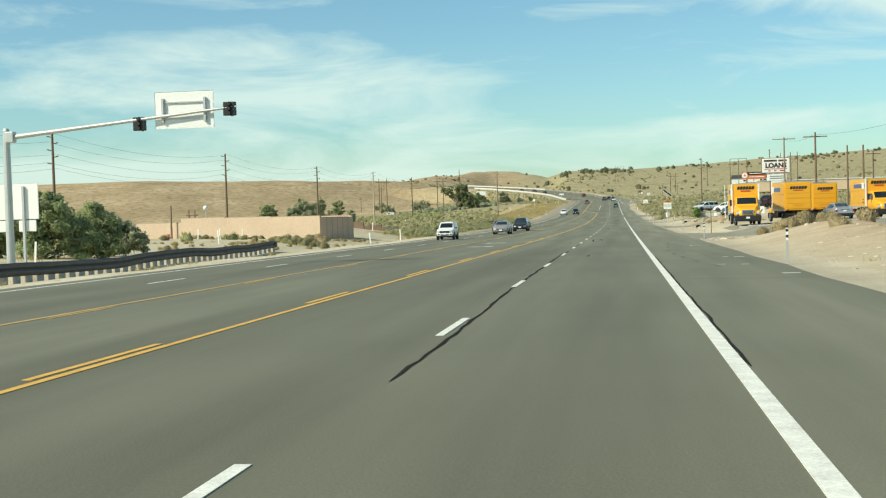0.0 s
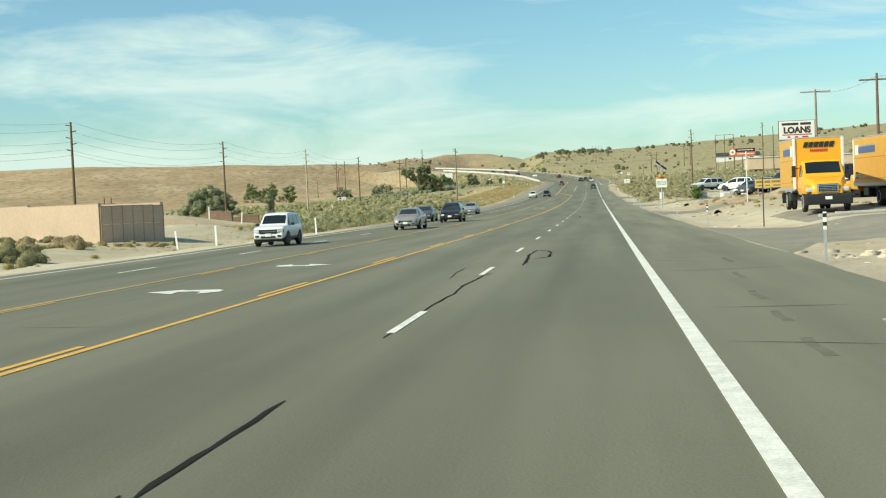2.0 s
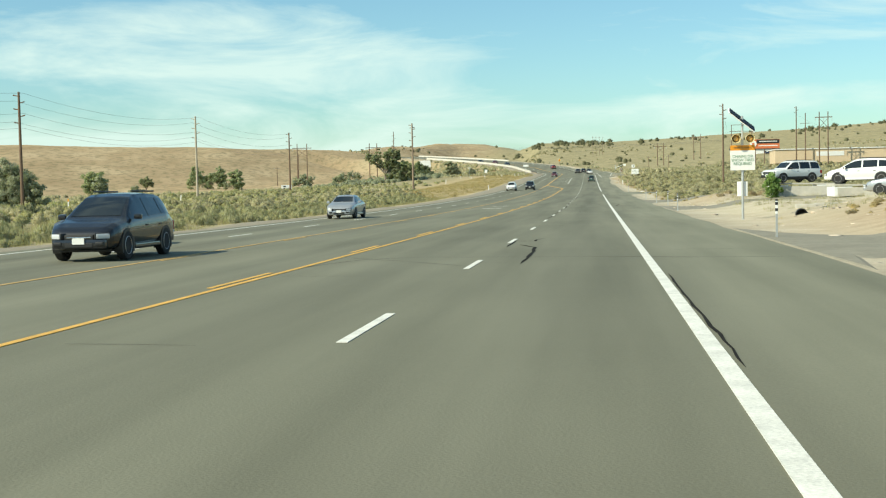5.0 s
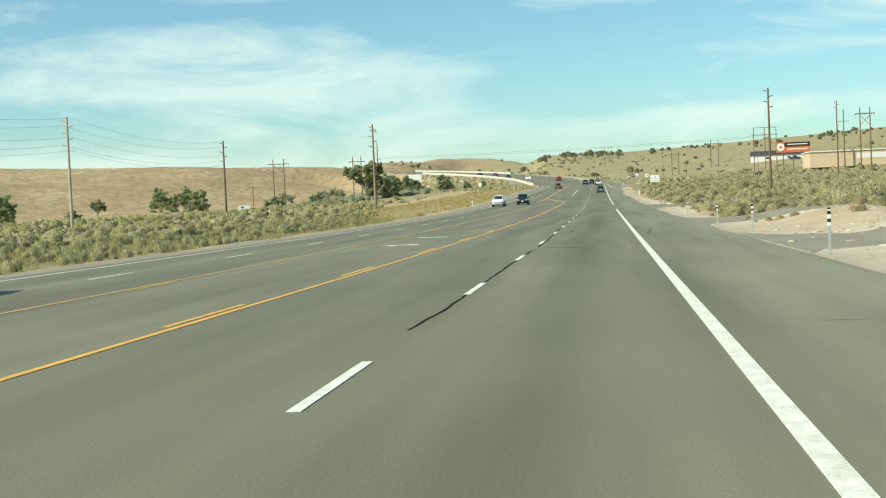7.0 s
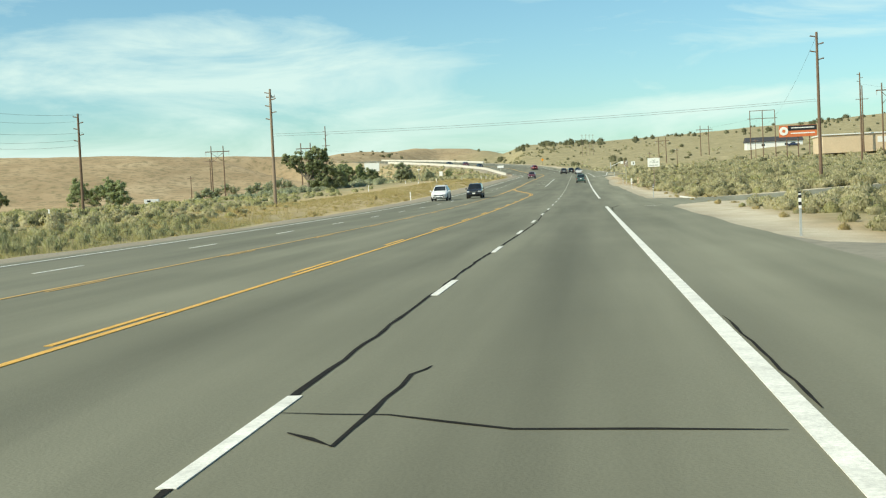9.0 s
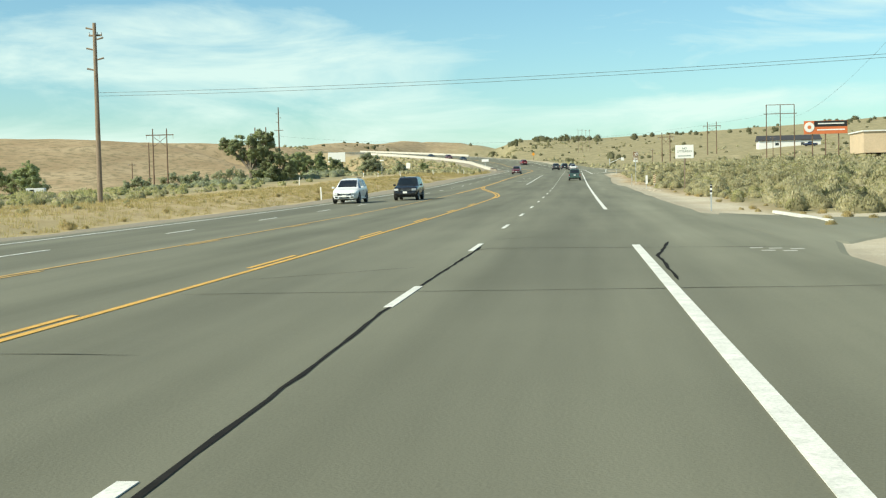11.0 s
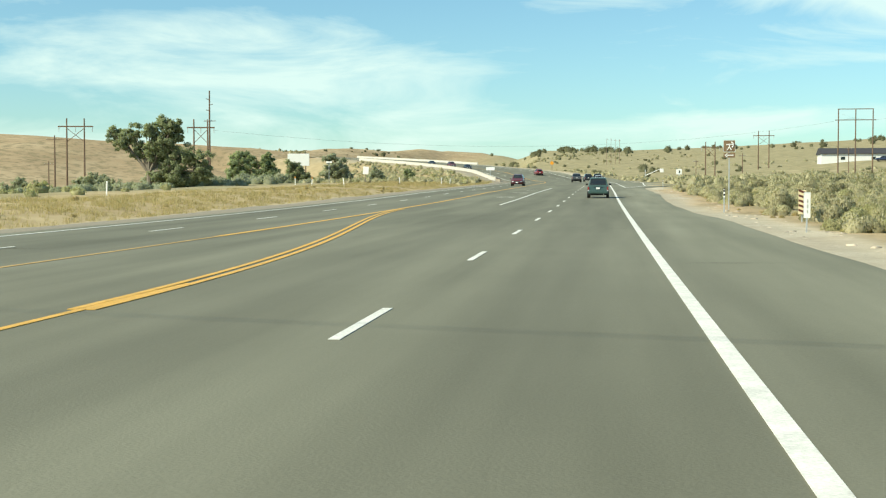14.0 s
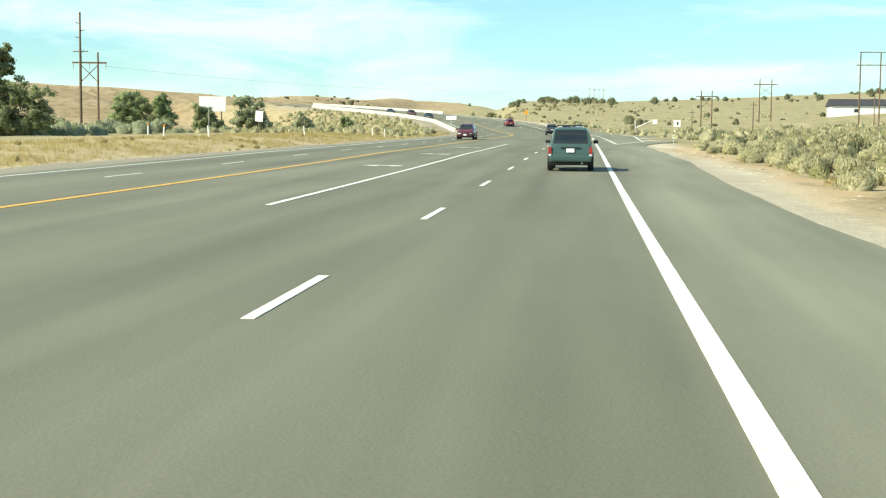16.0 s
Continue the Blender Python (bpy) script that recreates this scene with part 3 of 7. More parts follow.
def set_tread(ob, off, s=100.0):
    """Oil and tyre wear: darker along the middle of each lane, paler on the shoulders."""
    v = 1.03 + 0.0 * off
    for mid, deep, wide in ((1.85, 0.15, 0.75), (-1.8, 0.11, 0.8), (-9.75, 0.10, 0.8), (-12.9, 0.11, 0.8)):
        v = v - deep * np.exp(-((off - mid) / wide) ** 2)
    v = v + 0.20 * ease((off - 3.9) / 1.4) + 0.04 * np.exp(-((off + 5.85) / 1.4) ** 2)
    # the asphalt colour is lowered on the stretch before the yard
    v = v * (1 - 0.17 * ease((45 - s) / 60))
    at = ob.data.attributes.new("tread", "FLOAT", "POINT")
    at.data.foreach_set("value", np.asarray(v, np.float32))


set_tread(road, np.repeat(np.concatenate([[EDGE_L], EDGE_L + (EDGE_R - EDGE_L) * cols, [EDGE_R]]), ns), np.tile(road_s, nc))
tagged(road, "worn grey asphalt highway with sealed cracks", "road", kind="structure")


def marking(name, label, s0, s1, left, right, material, step=4.0):
    n = max(2, int(abs(s1 - s0) / step) + 1)
    ob = ribbon(name, np.linspace(s0, s1, n), left, right, 0.009, material, 0.007)
    ob.parent = road
    return tagged(ob, label)


for a, b in ((-300, 256), (286, 520), (545, 880)):
    marking("edge_line", "white painted edge line", a, b, 3.60, 3.78, M_white_paint)
marking("edge_line", "white painted edge line", -300, 880, -14.45, -14.30, M_white_paint)
for k in range(-6, 62):
    end = -34.95 + 12.192 * k + (0.6 if k in (18, 19, 20) else 0.3 if 30 <= k <= 32 else -0.2 if k == 33 else -1.0 if 34 <= k <= 40 else 0.0)
    marking("lane_dash", "", end - 3.05, end, -0.06, 0.06, M_white_paint, 3.1)
for k in range(-6, 62):
    start = -19.5 + 12.49 * k if k < 27 else 329.0 + 12.192 * (k - 27)
    marking("lane_dash", "", start, start + 3.05, -11.46, -11.34, M_white_paint, 3.1)
marking("centre_line", "solid yellow line", -300, 322, -3.69, -3.57, M_yellow_paint)
for k in range(-6, 27):
    end = 10.2 + 12.192 * (k - 2)
    marking("centre_dash", "", end - 3.9, end, -3.90, -3.79, M_yellow_paint, 3.7)
marking("centre_line", "solid faded yellow line", -300, 338, -8.255, -8.135, M_yellow_faded)
marking("centre_line", "solid yellow line", 338, 880, -8.32, -8.11, M_yellow_paint)
for k in range(-6, 27):
    end = -18.0 + 12.192 * k
    marking("centre_dash", "", end - 3.05, end, -8.05, -7.95, M_yellow_faded, 3.2)
tap = np.linspace(318, 370, 27)
tap_off = -3.63 - 4.45 * ease((tap - 318) / 54) ** 1.05
for shift in (-0.11, 0.13):
    ob = ribbon("taper_line", tap, tap_off + shift - 0.06, tap_off + shift + 0.06, 0.012, M_yellow_paint, 0.008)
    ob.parent = road
    tagged(ob, "curved double yellow taper line")
marking("turn_lane_line", "solid white turn lane line", 378.7, 456, -3.62, -3.47, M_white_paint)


def turn_arrow(s, off, flip):
    """A painted left-turn arrow: short stem, crossbar and a head to the side."""
    stem = [(0.50, -0.75), (0.85, -0.35), (0.80, 0.10), (0.62, 0.38), (0.30, 0.46), (-0.22, 0.46), (-0.22, 0.72), (-0.88, 0.12), (-0.10, -0.62), (-0.16, -0.02), (0.14, 0.0), (0.36, -0.12)]
    bm = bmesh.new()
    bm.faces.new([bm.verts.new(on_road(s + y * flip, off + x * flip, 0.010)) for x, y in stem])
    bmesh.ops.recalc_face_normals(bm, faces=bm.faces)
    return part("turn_arrow", bm, M_white_paint, road, "white painted turn arrow")


for s, flip in ((20.5, 1), (31.0, -1), (174.1, 1), (184.1, -1)):
    turn_arrow(s, -6.0, flip)
for s in (402.4, 419.8, 439.0):
    turn_arrow(s, -5.1, 1)


def crack(points, width, seed):
    """A wandering sealed crack; points of (s, offset)."""
    r = random.Random(seed)
    pts = []
    for (s0, o0), (s1, o1) in zip(points, points[1:]):
        n = max(2, int(math.hypot(s1 - s0, o1 - o0) / 0.6))
        for k in range(n):
            u = k / n
            pts.append((s0 + (s1 - s0) * u + r.uniform(-0.04, 0.04), o0 + (o1 - o0) * u + r.uniform(-0.02, 0.02)))
    pts.append(points[-1])
    bm, prev = bmesh.new(), None
    for k, (s, o) in enumerate(pts):
        s2, o2 = pts[min(k + 1, len(pts) - 1)]
        s1, o1 = pts[max(k - 1, 0)]
        d = Vector((o2 - o1, s2 - s1)).normalized()
        w = width * r.uniform(0.55, 1.25) * (0.3 if k in (0, len(pts) - 1) else 1)
        a = bm.verts.new(on_road(s - d.x * w / 2, o + d.y * w / 2, 0.006))
        b = bm.verts.new(on_road(s + d.x * w / 2, o - d.y * w / 2, 0.006))
        if prev:
            bm.faces.new((prev[0], prev[1], b, a))
        prev = (a, b)
    return part("sealed_crack", bm, M_tar, road, "black tar-sealed crack")


crack([(154.4, -0.4), (154.35, 2.0), (154.1, 3.4), (153.6, 5.6), (153.5, 7.0)], 0.035, 50)
crack([(97.1, -3.7), (100.2, -2.8), (100.8, -1.5), (100.3, 1.0), (99.9, 3.3), (99.3, 5.0), (99.0, 7.0)], 0.035, 51)
crack([(255.6, 0.3), (254.9, 3.7), (254.5, 6.0), (254.3, 7.2)], 0.04, 52)
crack([(26.4, 0.7), (28.0, 0.7), (32.4, 0.55), (35.7, 0.6), (35.0, 1.0), (33.4, 1.15), (30.7, 1.2), (29.8, 0.8)], 0.085, 40)
crack([(22.1, -0.6), (24.1, -0.7), (26.2, -0.7)], 0.03, 41)
crack([(10.2, 0.02), (12.5, 0.03), (15.0, -0.03), (17.3, 0.05), (19.5, -0.02), (22.6, 0.08), (23.4, 0.21)], 0.05, 42)
crack([(22.0, 3.8), (21.8, 4.7), (22.2, 6.9)], 0.04, 43)
crack([(13.0, 4.2), (12.8, 6.0)], 0.05, 45)
crack([(27.5, 3.9), (27.3, 5.6)], 0.04, 46)
crack([(34.0, 4.1), (33.8, 6.6)], 0.04, 47)
crack([(1.9, 0.0), (2.7, 0.0), (3.4, -0.0), (4.4, -0.0), (5.4, -0.0)], 0.056, 0)
crack([(-1.9, 0.2), (-1.8, 1.1), (-2.8, 1.2), (-3.8, 1.1)], 0.08, 1)
crack([(-42.9, 0.2), (-39.1, 0.2), (-31.8, 0.1), (-27.0, 0.0), (-21.5, -0.0), (2.0, -0.1)], 0.060, 3)
crack([(97.7, 1.0), (100.5, 1.0), (102.0, 1.0), (105.2, 0.9), (107.0, 0.4)], 0.085, 4)
crack([(109.7, 0.0), (109.3, 0.7), (110.5, 0.7), (111.3, 0.9)], 0.09, 5)
crack([(105.9, 0.1), (109.7, 0.1)], 0.064, 6)
crack([(98.1, 0.2), (97.9, 0.9)], 0.033, 7)
crack([(166.2, 0.1), (172.5, 0.1), (182.3, -0.0), (202.6, -0.1), (230.7, 0.2)], 0.064, 8)
crack([(165.8, 0.4), (165.3, 0.7), (164.6, 1.3), (164.6, 1.6), (164.1, 1.3)], 0.073, 9)
crack([(164.6, 1.7), (164.9, 1.8), (164.4, 2.4), (164.4, 2.9)], 0.040, 10)
crack([(183.6, 0.3), (183.1, 0.7), (186.1, 0.8), (186.6, 0.9)], 0.060, 11)
crack([(231.5, 0.2), (243, 0.0), (256.2, 0.1)], 0.060, 13)
crack([(184.4, -0.05), (184.2, 0.9), (183.5, 1.8), (183.3, 3.5)], 0.045, 30)
crack([(138.9, -0.1), (141.7, -0.0), (148.3, -0.0), (156.9, -0.0), (163.4, 0.05)], 0.060, 14)
crack([(154.8, -0.3), (155.4, 1.3)], 0.033, 15)
crack([(259.3, 0.1), (260.1, 0.7), (260.7, 1.3)], 0.033, 16)
crack([(254.7, 0.1), (255.3, 0.3), (254.9, 1.6)], 0.047, 17)
crack([(-7.2, -2.6), (-6.2, -2.3), (-1.7, -2.5), (4.0, -2.5)], 0.012, 18)
crack([(1.0, 3.8), (0.4, 6.3)], 0.033, 19)
crack([(8.8, 4.0), (8.2, 5.6)], 0.033, 20)
crack([(26.5, 3.9), (25.9, 4.7)], 0.033, 24)
crack([(99.5, 2.7), (99.8, 3.5), (99.1, 4.8)], 0.033, 25)
crack([(101.2, -3.5), (99.6, -2.1), (97.0, -0.1)], 0.026, 26)
crack([(345.2, 1.6), (344.7, 4.1)], 0.033, 27)
crack([(-23.7, 3.9), (-24.0, 5.4), (-24.3, 7.0)], 0.04, 29)
crack([(164.3, 4.0), (164.0, 6.9)], 0.043, 28)
crack([(247.2, -3.2), (248.6, -1.6), (249.6, -0.6)], 0.025, 32)
crack([(244.6, -3.4), (244.6, 7.2)], 0.038, 33)

# sealed joint beside the edge line
for pts, wd, sd in (([(-42, 3.81), (-34, 3.82), (-24, 3.81), (-14, 3.82), (-6, 3.81)], 0.045, 61), ([(82, 3.85), (89, 3.83), (94, 3.85)], 0.04, 62), ([(184, 3.84), (190, 3.82)], 0.035, 63), ([(246, 3.86), (252, 3.95), (257, 4.5)], 0.07, 64)):
    crack(pts, wd, sd)
for k in range(9):
    ob = ribbon("scrape_mark", np.linspace(176.0 + 1.02 * k, 176.28 + 1.02 * k, 3), 4.12 + 0.045 * k, 4.26 + 0.045 * k, 0.006, M_scrape, 0.004)
    ob.parent = road
    tagged(ob, "dark scraped mark on the shoulder")
for s0, o0 in ((253.9, 6.0), (253.6, 6.35), (252.9, 6.1), (252.7, 6.5), (253.3, 6.75)):
    marking("survey_mark", "white painted survey mark", s0, s0 + 0.22, o0, o0 + 0.26, M_faint_paint, 0.1)
ob = ribbon("edge_line", np.linspace(266.5, 276.5, 12), 10.05 - 0.028 * np.clip(np.linspace(266.5, 276.5, 12) - 270, 0, 9), 10.20 - 0.028 * np.clip(np.linspace(266.5, 276.5, 12) - 270, 0, 9), 0.10, M_white_paint, 0.1)
ob.parent = road
tagged(ob, "white painted line round the side road corner")

# square sealed patches along the shoulder, and a painted survey mark
for s0, o0, long, wide in [(s, o, 1.9, 0.36) for s, o in ((2.2, 4.6), (-3.0, 4.66), (-7.4, 4.8), (-11.6, 5.05), (-16.0, 5.4))] + [(8.2, 4.82, 1.6, 0.33), (11.5, 4.92, 1.4, 0.3), (15.0, 5.05, 1.7, 0.33), (20.0, 5.3, 1.8, 0.3), (25.7, 5.65, 2.2, 0.3)]:
    ob = ribbon("sealed_patch", np.linspace(s0 - long / 2, s0 + long / 2, 5), o0 - wide / 5 + 0.02 * np.sin(np.arange(5) * 2.1), o0 + wide / 5 + 0.02 * np.sin(np.arange(5) * 1.7 + 1), 0.005, M_patch, 0.004)
    ob.parent = road
    tagged(ob, "dark sealed patch on the shoulder")
marking("survey_mark", "faint white painted survey mark", 10.15, 10.3, 6.1, 6.95, M_faint_paint, 0.1)
marking("survey_mark", "faint white painted survey mark", 9.8, 10.7, 6.0, 6.1, M_faint_paint, 0.3)
marking("survey_mark", "faint white painted survey mark", -8.5, -8.2, 6.6, 6.95, M_faint_paint, 0.2)
marking("survey_mark", "faint white painted survey mark", -8.2, -8.05, 6.2, 6.4, M_faint_paint, 0.1)
marking("survey_mark", "faint white painted survey mark", -21.9, -21.6, 6.65, 7.1, M_faint_paint, 0.2)
marking("survey_mark", "faint white painted survey mark", -15.1, -14.95, 5.45, 5.75, M_faint_paint, 0.1)
marking("survey_mark", "faint white painted survey mark", -15.4, -15.25, 6.2, 6.45, M_faint_paint, 0.1)
crack([(-5.6, 3.9), (-5.7, 5.2), (-5.6, 6.8)], 0.05, 60)
wear = random.Random(77)
for k in range(44):
    s0, o0 = wear.uniform(-45, 440), wear.choice((wear.uniform(3.9, 5.0), wear.uniform(-3.4, 0.5), wear.uniform(-14, -4), wear.uniform(-14, -9)))
    crack([(s0, o0), (s0 + wear.uniform(-0.3, 0.3), o0 + wear.uniform(0.8, 2.2))], wear.uniform(0.02, 0.045), 100 + k)

# the right-turn lane that leaves the highway, with its painted island
turn_s = np.arange(440, 640, 4.0)
turn = ribbon("turn_lane", turn_s, 7.0, 7.42 + 6.5 * ease((turn_s - 452) / 50), -0.004, M_asphalt, 0.5)
set_tread(turn, np.full(len(turn.data.vertices), 5.5))
tagged(turn, "grey asphalt right-turn lane", "road", kind="structure")
for s0, s1, o0, o1 in ((462, 600, 5.4, 3.9), (482, 600, 8.6, 12.6)):
    ss = np.linspace(s0, s1, 30)
    oo = o0 + (o1 - o0) * ((ss - s0) / (s1 - s0)) ** 1.4
    ob = ribbon("island_line", ss, oo - 0.09, oo + 0.09, 0.011, M_white_paint, 0.006)
    ob.parent = road
    tagged(ob, "white painted island line")
ob = ribbon("island_line", np.linspace(462, 482, 9), np.linspace(5.32, 8.45, 9), np.linspace(5.50, 8.75, 9), 0.0115, M_white_paint, 0.006)
ob.parent = road
tagged(ob, "white painted island line")

# paved entrance to the yard and gravel skirts beside the carriageway
def apron(outline, label, material):
    bm = bmesh.new()
    bm.faces.new([bm.verts.new((x, y, 0)) for x, y in outline])
    bmesh.ops.triangulate(bm, faces=bm.faces)
    bmesh.ops.subdivide_edges(bm, edges=bm.edges[:], cuts=11, use_grid_fill=True)
    for v in bm.verts:
        v.co.z = gz(v.co.x, v.co.y) + (-0.05 if v.is_boundary else 0.03)
    bmesh.ops.recalc_face_normals(bm, faces=bm.faces)
    ob = link_bm("driveway", bm, material)
    set_tread(ob, np.full(len(ob.data.vertices), 5.5))
    return tagged(ob, label, "driveway", kind="structure")


apron([(7.6, 26), (9.5, 33), (13.3, 36.5), (22.3, 37.5), (38.3, 38), (38.3, 49.5), (22.3, 49), (13.3, 49.5), (9.8, 52), (7.6, 58)], "paved driveway apron leading into the truck yard", M_drive)
apron([(11.5, 51), (24, 50.5), (38.3, 50.5), (44, 56), (44, 72), (30, 74), (14.5, 73), (11.5, 66)], "worn pavement of the truck yard", M_drive)
apron([(7.95, 154.5), (8.7, 157.0), (12, 159.0), (20, 161.5), (34, 164), (34, 173), (20, 170), (12, 168.5), (9.5, 170), (7.9, 175)], "paved apron of a field entrance beside marker posts", M_drive)
apron([(7.5, 183), (8.3, 189.5), (10.5, 192), (16, 193.5), (40, 198), (40, 207), (16, 204.5), (9.6, 204.6), (8.4, 207), (7.5, 217)], "paved apron of a field track between marker posts", M_drive)
apron([(7.95, 93), (8.6, 98), (11.4, 99.5), (16.5, 102.5), (26, 105), (40, 106), (40, 110.5), (26, 110), (16, 109.5), (11.5, 112), (9, 116), (7.95, 121)], "paved track passing below the used-car lot", M_drive)
apron([(7.4, 248), (8.6, 255), (11, 259.5), (16, 261), (44, 262), (44, 269.5), (16, 269.8), (11.5, 270.6), (10.2, 271.8), (9.9, 275), (9.1, 276.7), (8.1, 279.1), (7.5, 283)], "paved apron of a side road joining the highway", M_asphalt)


# ---- poles and wires ----
def utility_pole(x, y, top, arms=(0.6,), arm_len=2.4, r=0.17, material=None, label="weathered wooden utility pole with a crossarm", cross=0.0, pegs=0, peg_gap=(0.5, 0.75)):
    z0 = gz(x, y) - 0.1
    p = thing("utility_pole", label, "utility pole", pose(x, y, z0, 0, 0, cross), "utility poles")
    h = top - z0
    w = material or M_wood
    part("pole", tube((0, 0, 0), (0, 0, h), r, r * 0.62, 12), w, p, smooth=False)
    for a in arms:
        part("crossarm", box(0, 0.16, h - a, arm_len, 0.11, 0.13, 0.015), w, p)
        for k in np.linspace(-0.46, 0.46, 4):
            part("insulator", tube((k * arm_len, 0.16, h - a + 0.06), (k * arm_len, 0.16, h - a + 0.24), 0.05, 0.035, 8), M_galv, p)
    for k in range(pegs):
        side = 1 if k % 2 else -1
        part("insulator", tube((0, 0, h - peg_gap[0] - peg_gap[1] * k), (side * 0.65, 0, h - peg_gap[0] + 0.15 - peg_gap[1] * k), 0.05, 0.07, 8), w, p)
    return p


def wire(a, b, sag, r=0.012):
    cu = bpy.data.curves.new("power_line", "CURVE")
    cu.dimensions, cu.bevel_depth, cu.bevel_resolution = "3D", r, 0
    sp = cu.splines.new("POLY")
    n = 15
    sp.points.add(n - 1)
    for k in range(n):
        u = k / (n - 1)
        p = Vector(a).lerp(Vector(b), u)
        sp.points[k].co = (p.x, p.y, p.z - sag * 4 * u * (1 - u), 1)
    cu.materials.append(M_wire)
    return tagged(new("power_line", cu), "thin dark overhead power line", "power line", "overhead lines")


def h_frame(x, y, top, width=3.6, turn=0.0, label="tall wooden H-frame power pole pair"):
    z0 = gz(x, y) - 0.2
    p = thing("power_pylon", label, "power pole", pose(x, y, z0, 0, 0, turn), "H-frame poles")
    h = top - z0
    for sx in (-1, 1):
        part("pole", tube((sx * width / 2, 0, 0), (sx * width / 2, 0, h), 0.22, 0.15, 10), M_wood, p)
        part("brace", tube((sx * width / 2, 0.02, h - 5.2), (-sx * width / 2, 0.02, h - 2.2), 0.07, 0.07, 6), M_wood, p)
    part("crossarm", box(0, 0.05, h - 1.8, width * 2.0, 0.2, 0.28, 0.02), M_wood, p)
    for k in (-0.95, 0, 0.95):
        part("insulator", tube((k * width, 0.05, h - 1.95), (k * width, 0.05, h - 3.0), 0.09, 0.07, 8), M_galv, p)
    return p


LEFT_LINE = [(-59.6, -48, 12.4), (-59.8, 15, 12.6), (-60.0, 78, 12.9), (-60.2, 141, 13.3), (-60.4, 204, 13.4), (-60.5, 266, 14.1), (-60.5, 327.5, 14.1), (-61.0, 390, 14.6)]
for x, y, top in LEFT_LINE[1:-1]:
    pale = y == 266
    utility_pole(x, y, top, arms=(), pegs=5, r=0.2, material=M_wood_grey if pale else M_wood, label="tall pale weathered utility pole with stub insulators" if pale else "tall brown wooden utility pole with stub insulators")
for (x0, y0, t0), (x1, y1, t1) in zip(LEFT_LINE, LEFT_LINE[1:-1]):
    for dz, dx in ((0.15, 0.5), (1.0, -0.5), (2.4, 0.5), (3.3, -0.5), (4.0, 0.4)):
        wire((x0 + dx, y0, t0 - dz), (x1 + dx, y1, t1 - dz), 1.3)
utility_pole(-33.0, 317, 14.8, arms=(0.9,), arm_len=1.0, pegs=5, r=0.21, material=M_wood_light, label="tall pale wooden utility pole beside the highway")
utility_pole(-70.9, 528.6, 23.2, arms=(5.6,), arm_len=2.2, pegs=3, peg_gap=(1.65, 1.03), r=0.21, label="very tall slim utility pole behind trees")
h_frame(-85.6, 567.5, 20.6, 3.0, 8)
h_frame(-115.3, 570, 21.2, 3.9, 8)
utility_pole(-113.3, 555, 16.6, arms=(0.8,), arm_len=4.0, r=0.2)
h_frame(-132.3, 330, 6.2, 2.0, 0, "low weathered H-frame post pair in the dry field")
utility_pole(-131, 590, 12.5, arms=(0.8,), arm_len=2.5, r=0.17)
utility_pole(25.9, 303.7, 16.1, arms=(), pegs=4, r=0.19, material=M_wood, label="tall brown wooden utility pole amid sagebrush")
utility_pole(28.0, 143, 12.7, arms=(0.25,), arm_len=3.4, material=M_wood_light, label="pale T-shaped wooden utility pole")
pf = thing("power_pylon", "tall wooden three-pole power frame on the slope", "power pole", pose(69.6, 661, gz(69.6, 661) - 0.2), "H-frame poles")
ph = 28.6 - gz(69.6, 661)
for px in (-4.6, 0.0, 4.6):
    part("pole", tube((px, 0, 0), (px, 0, ph), 0.19, 0.15, 10), M_wood, pf)
for up in (0.0, 3.0):
    part("crossarm", box(0.0, 0.1, ph - up, 9.5 + 0.5 * up, 0.2, 0.22, 0.02), M_wood, pf)
for k in range(4):
    utility_pole(0.9 + 2.4 * k, 1010 + 6 * k, gz(0.9 + 2.4 * k, 1010 + 6 * k) + 15.0 - 0.4 * k, arms=(0.8,), arm_len=1.8, r=0.13, material=M_wood_light, label="distant wooden pole on the skyline ridge")
wire((25.9, 303.7, 15.7), (66, 661, 27), 6)
wire((-33.0, 317, 9.65), (25.9, 303.7, 9.5), 0.4)
wire((-33.0, 317, 9.4), (25.9, 303.7, 9.3), 0.4)
wire((-82.8, 567.5, 18.2), (69.6, 661, 26.0), 5.5, 0.014)


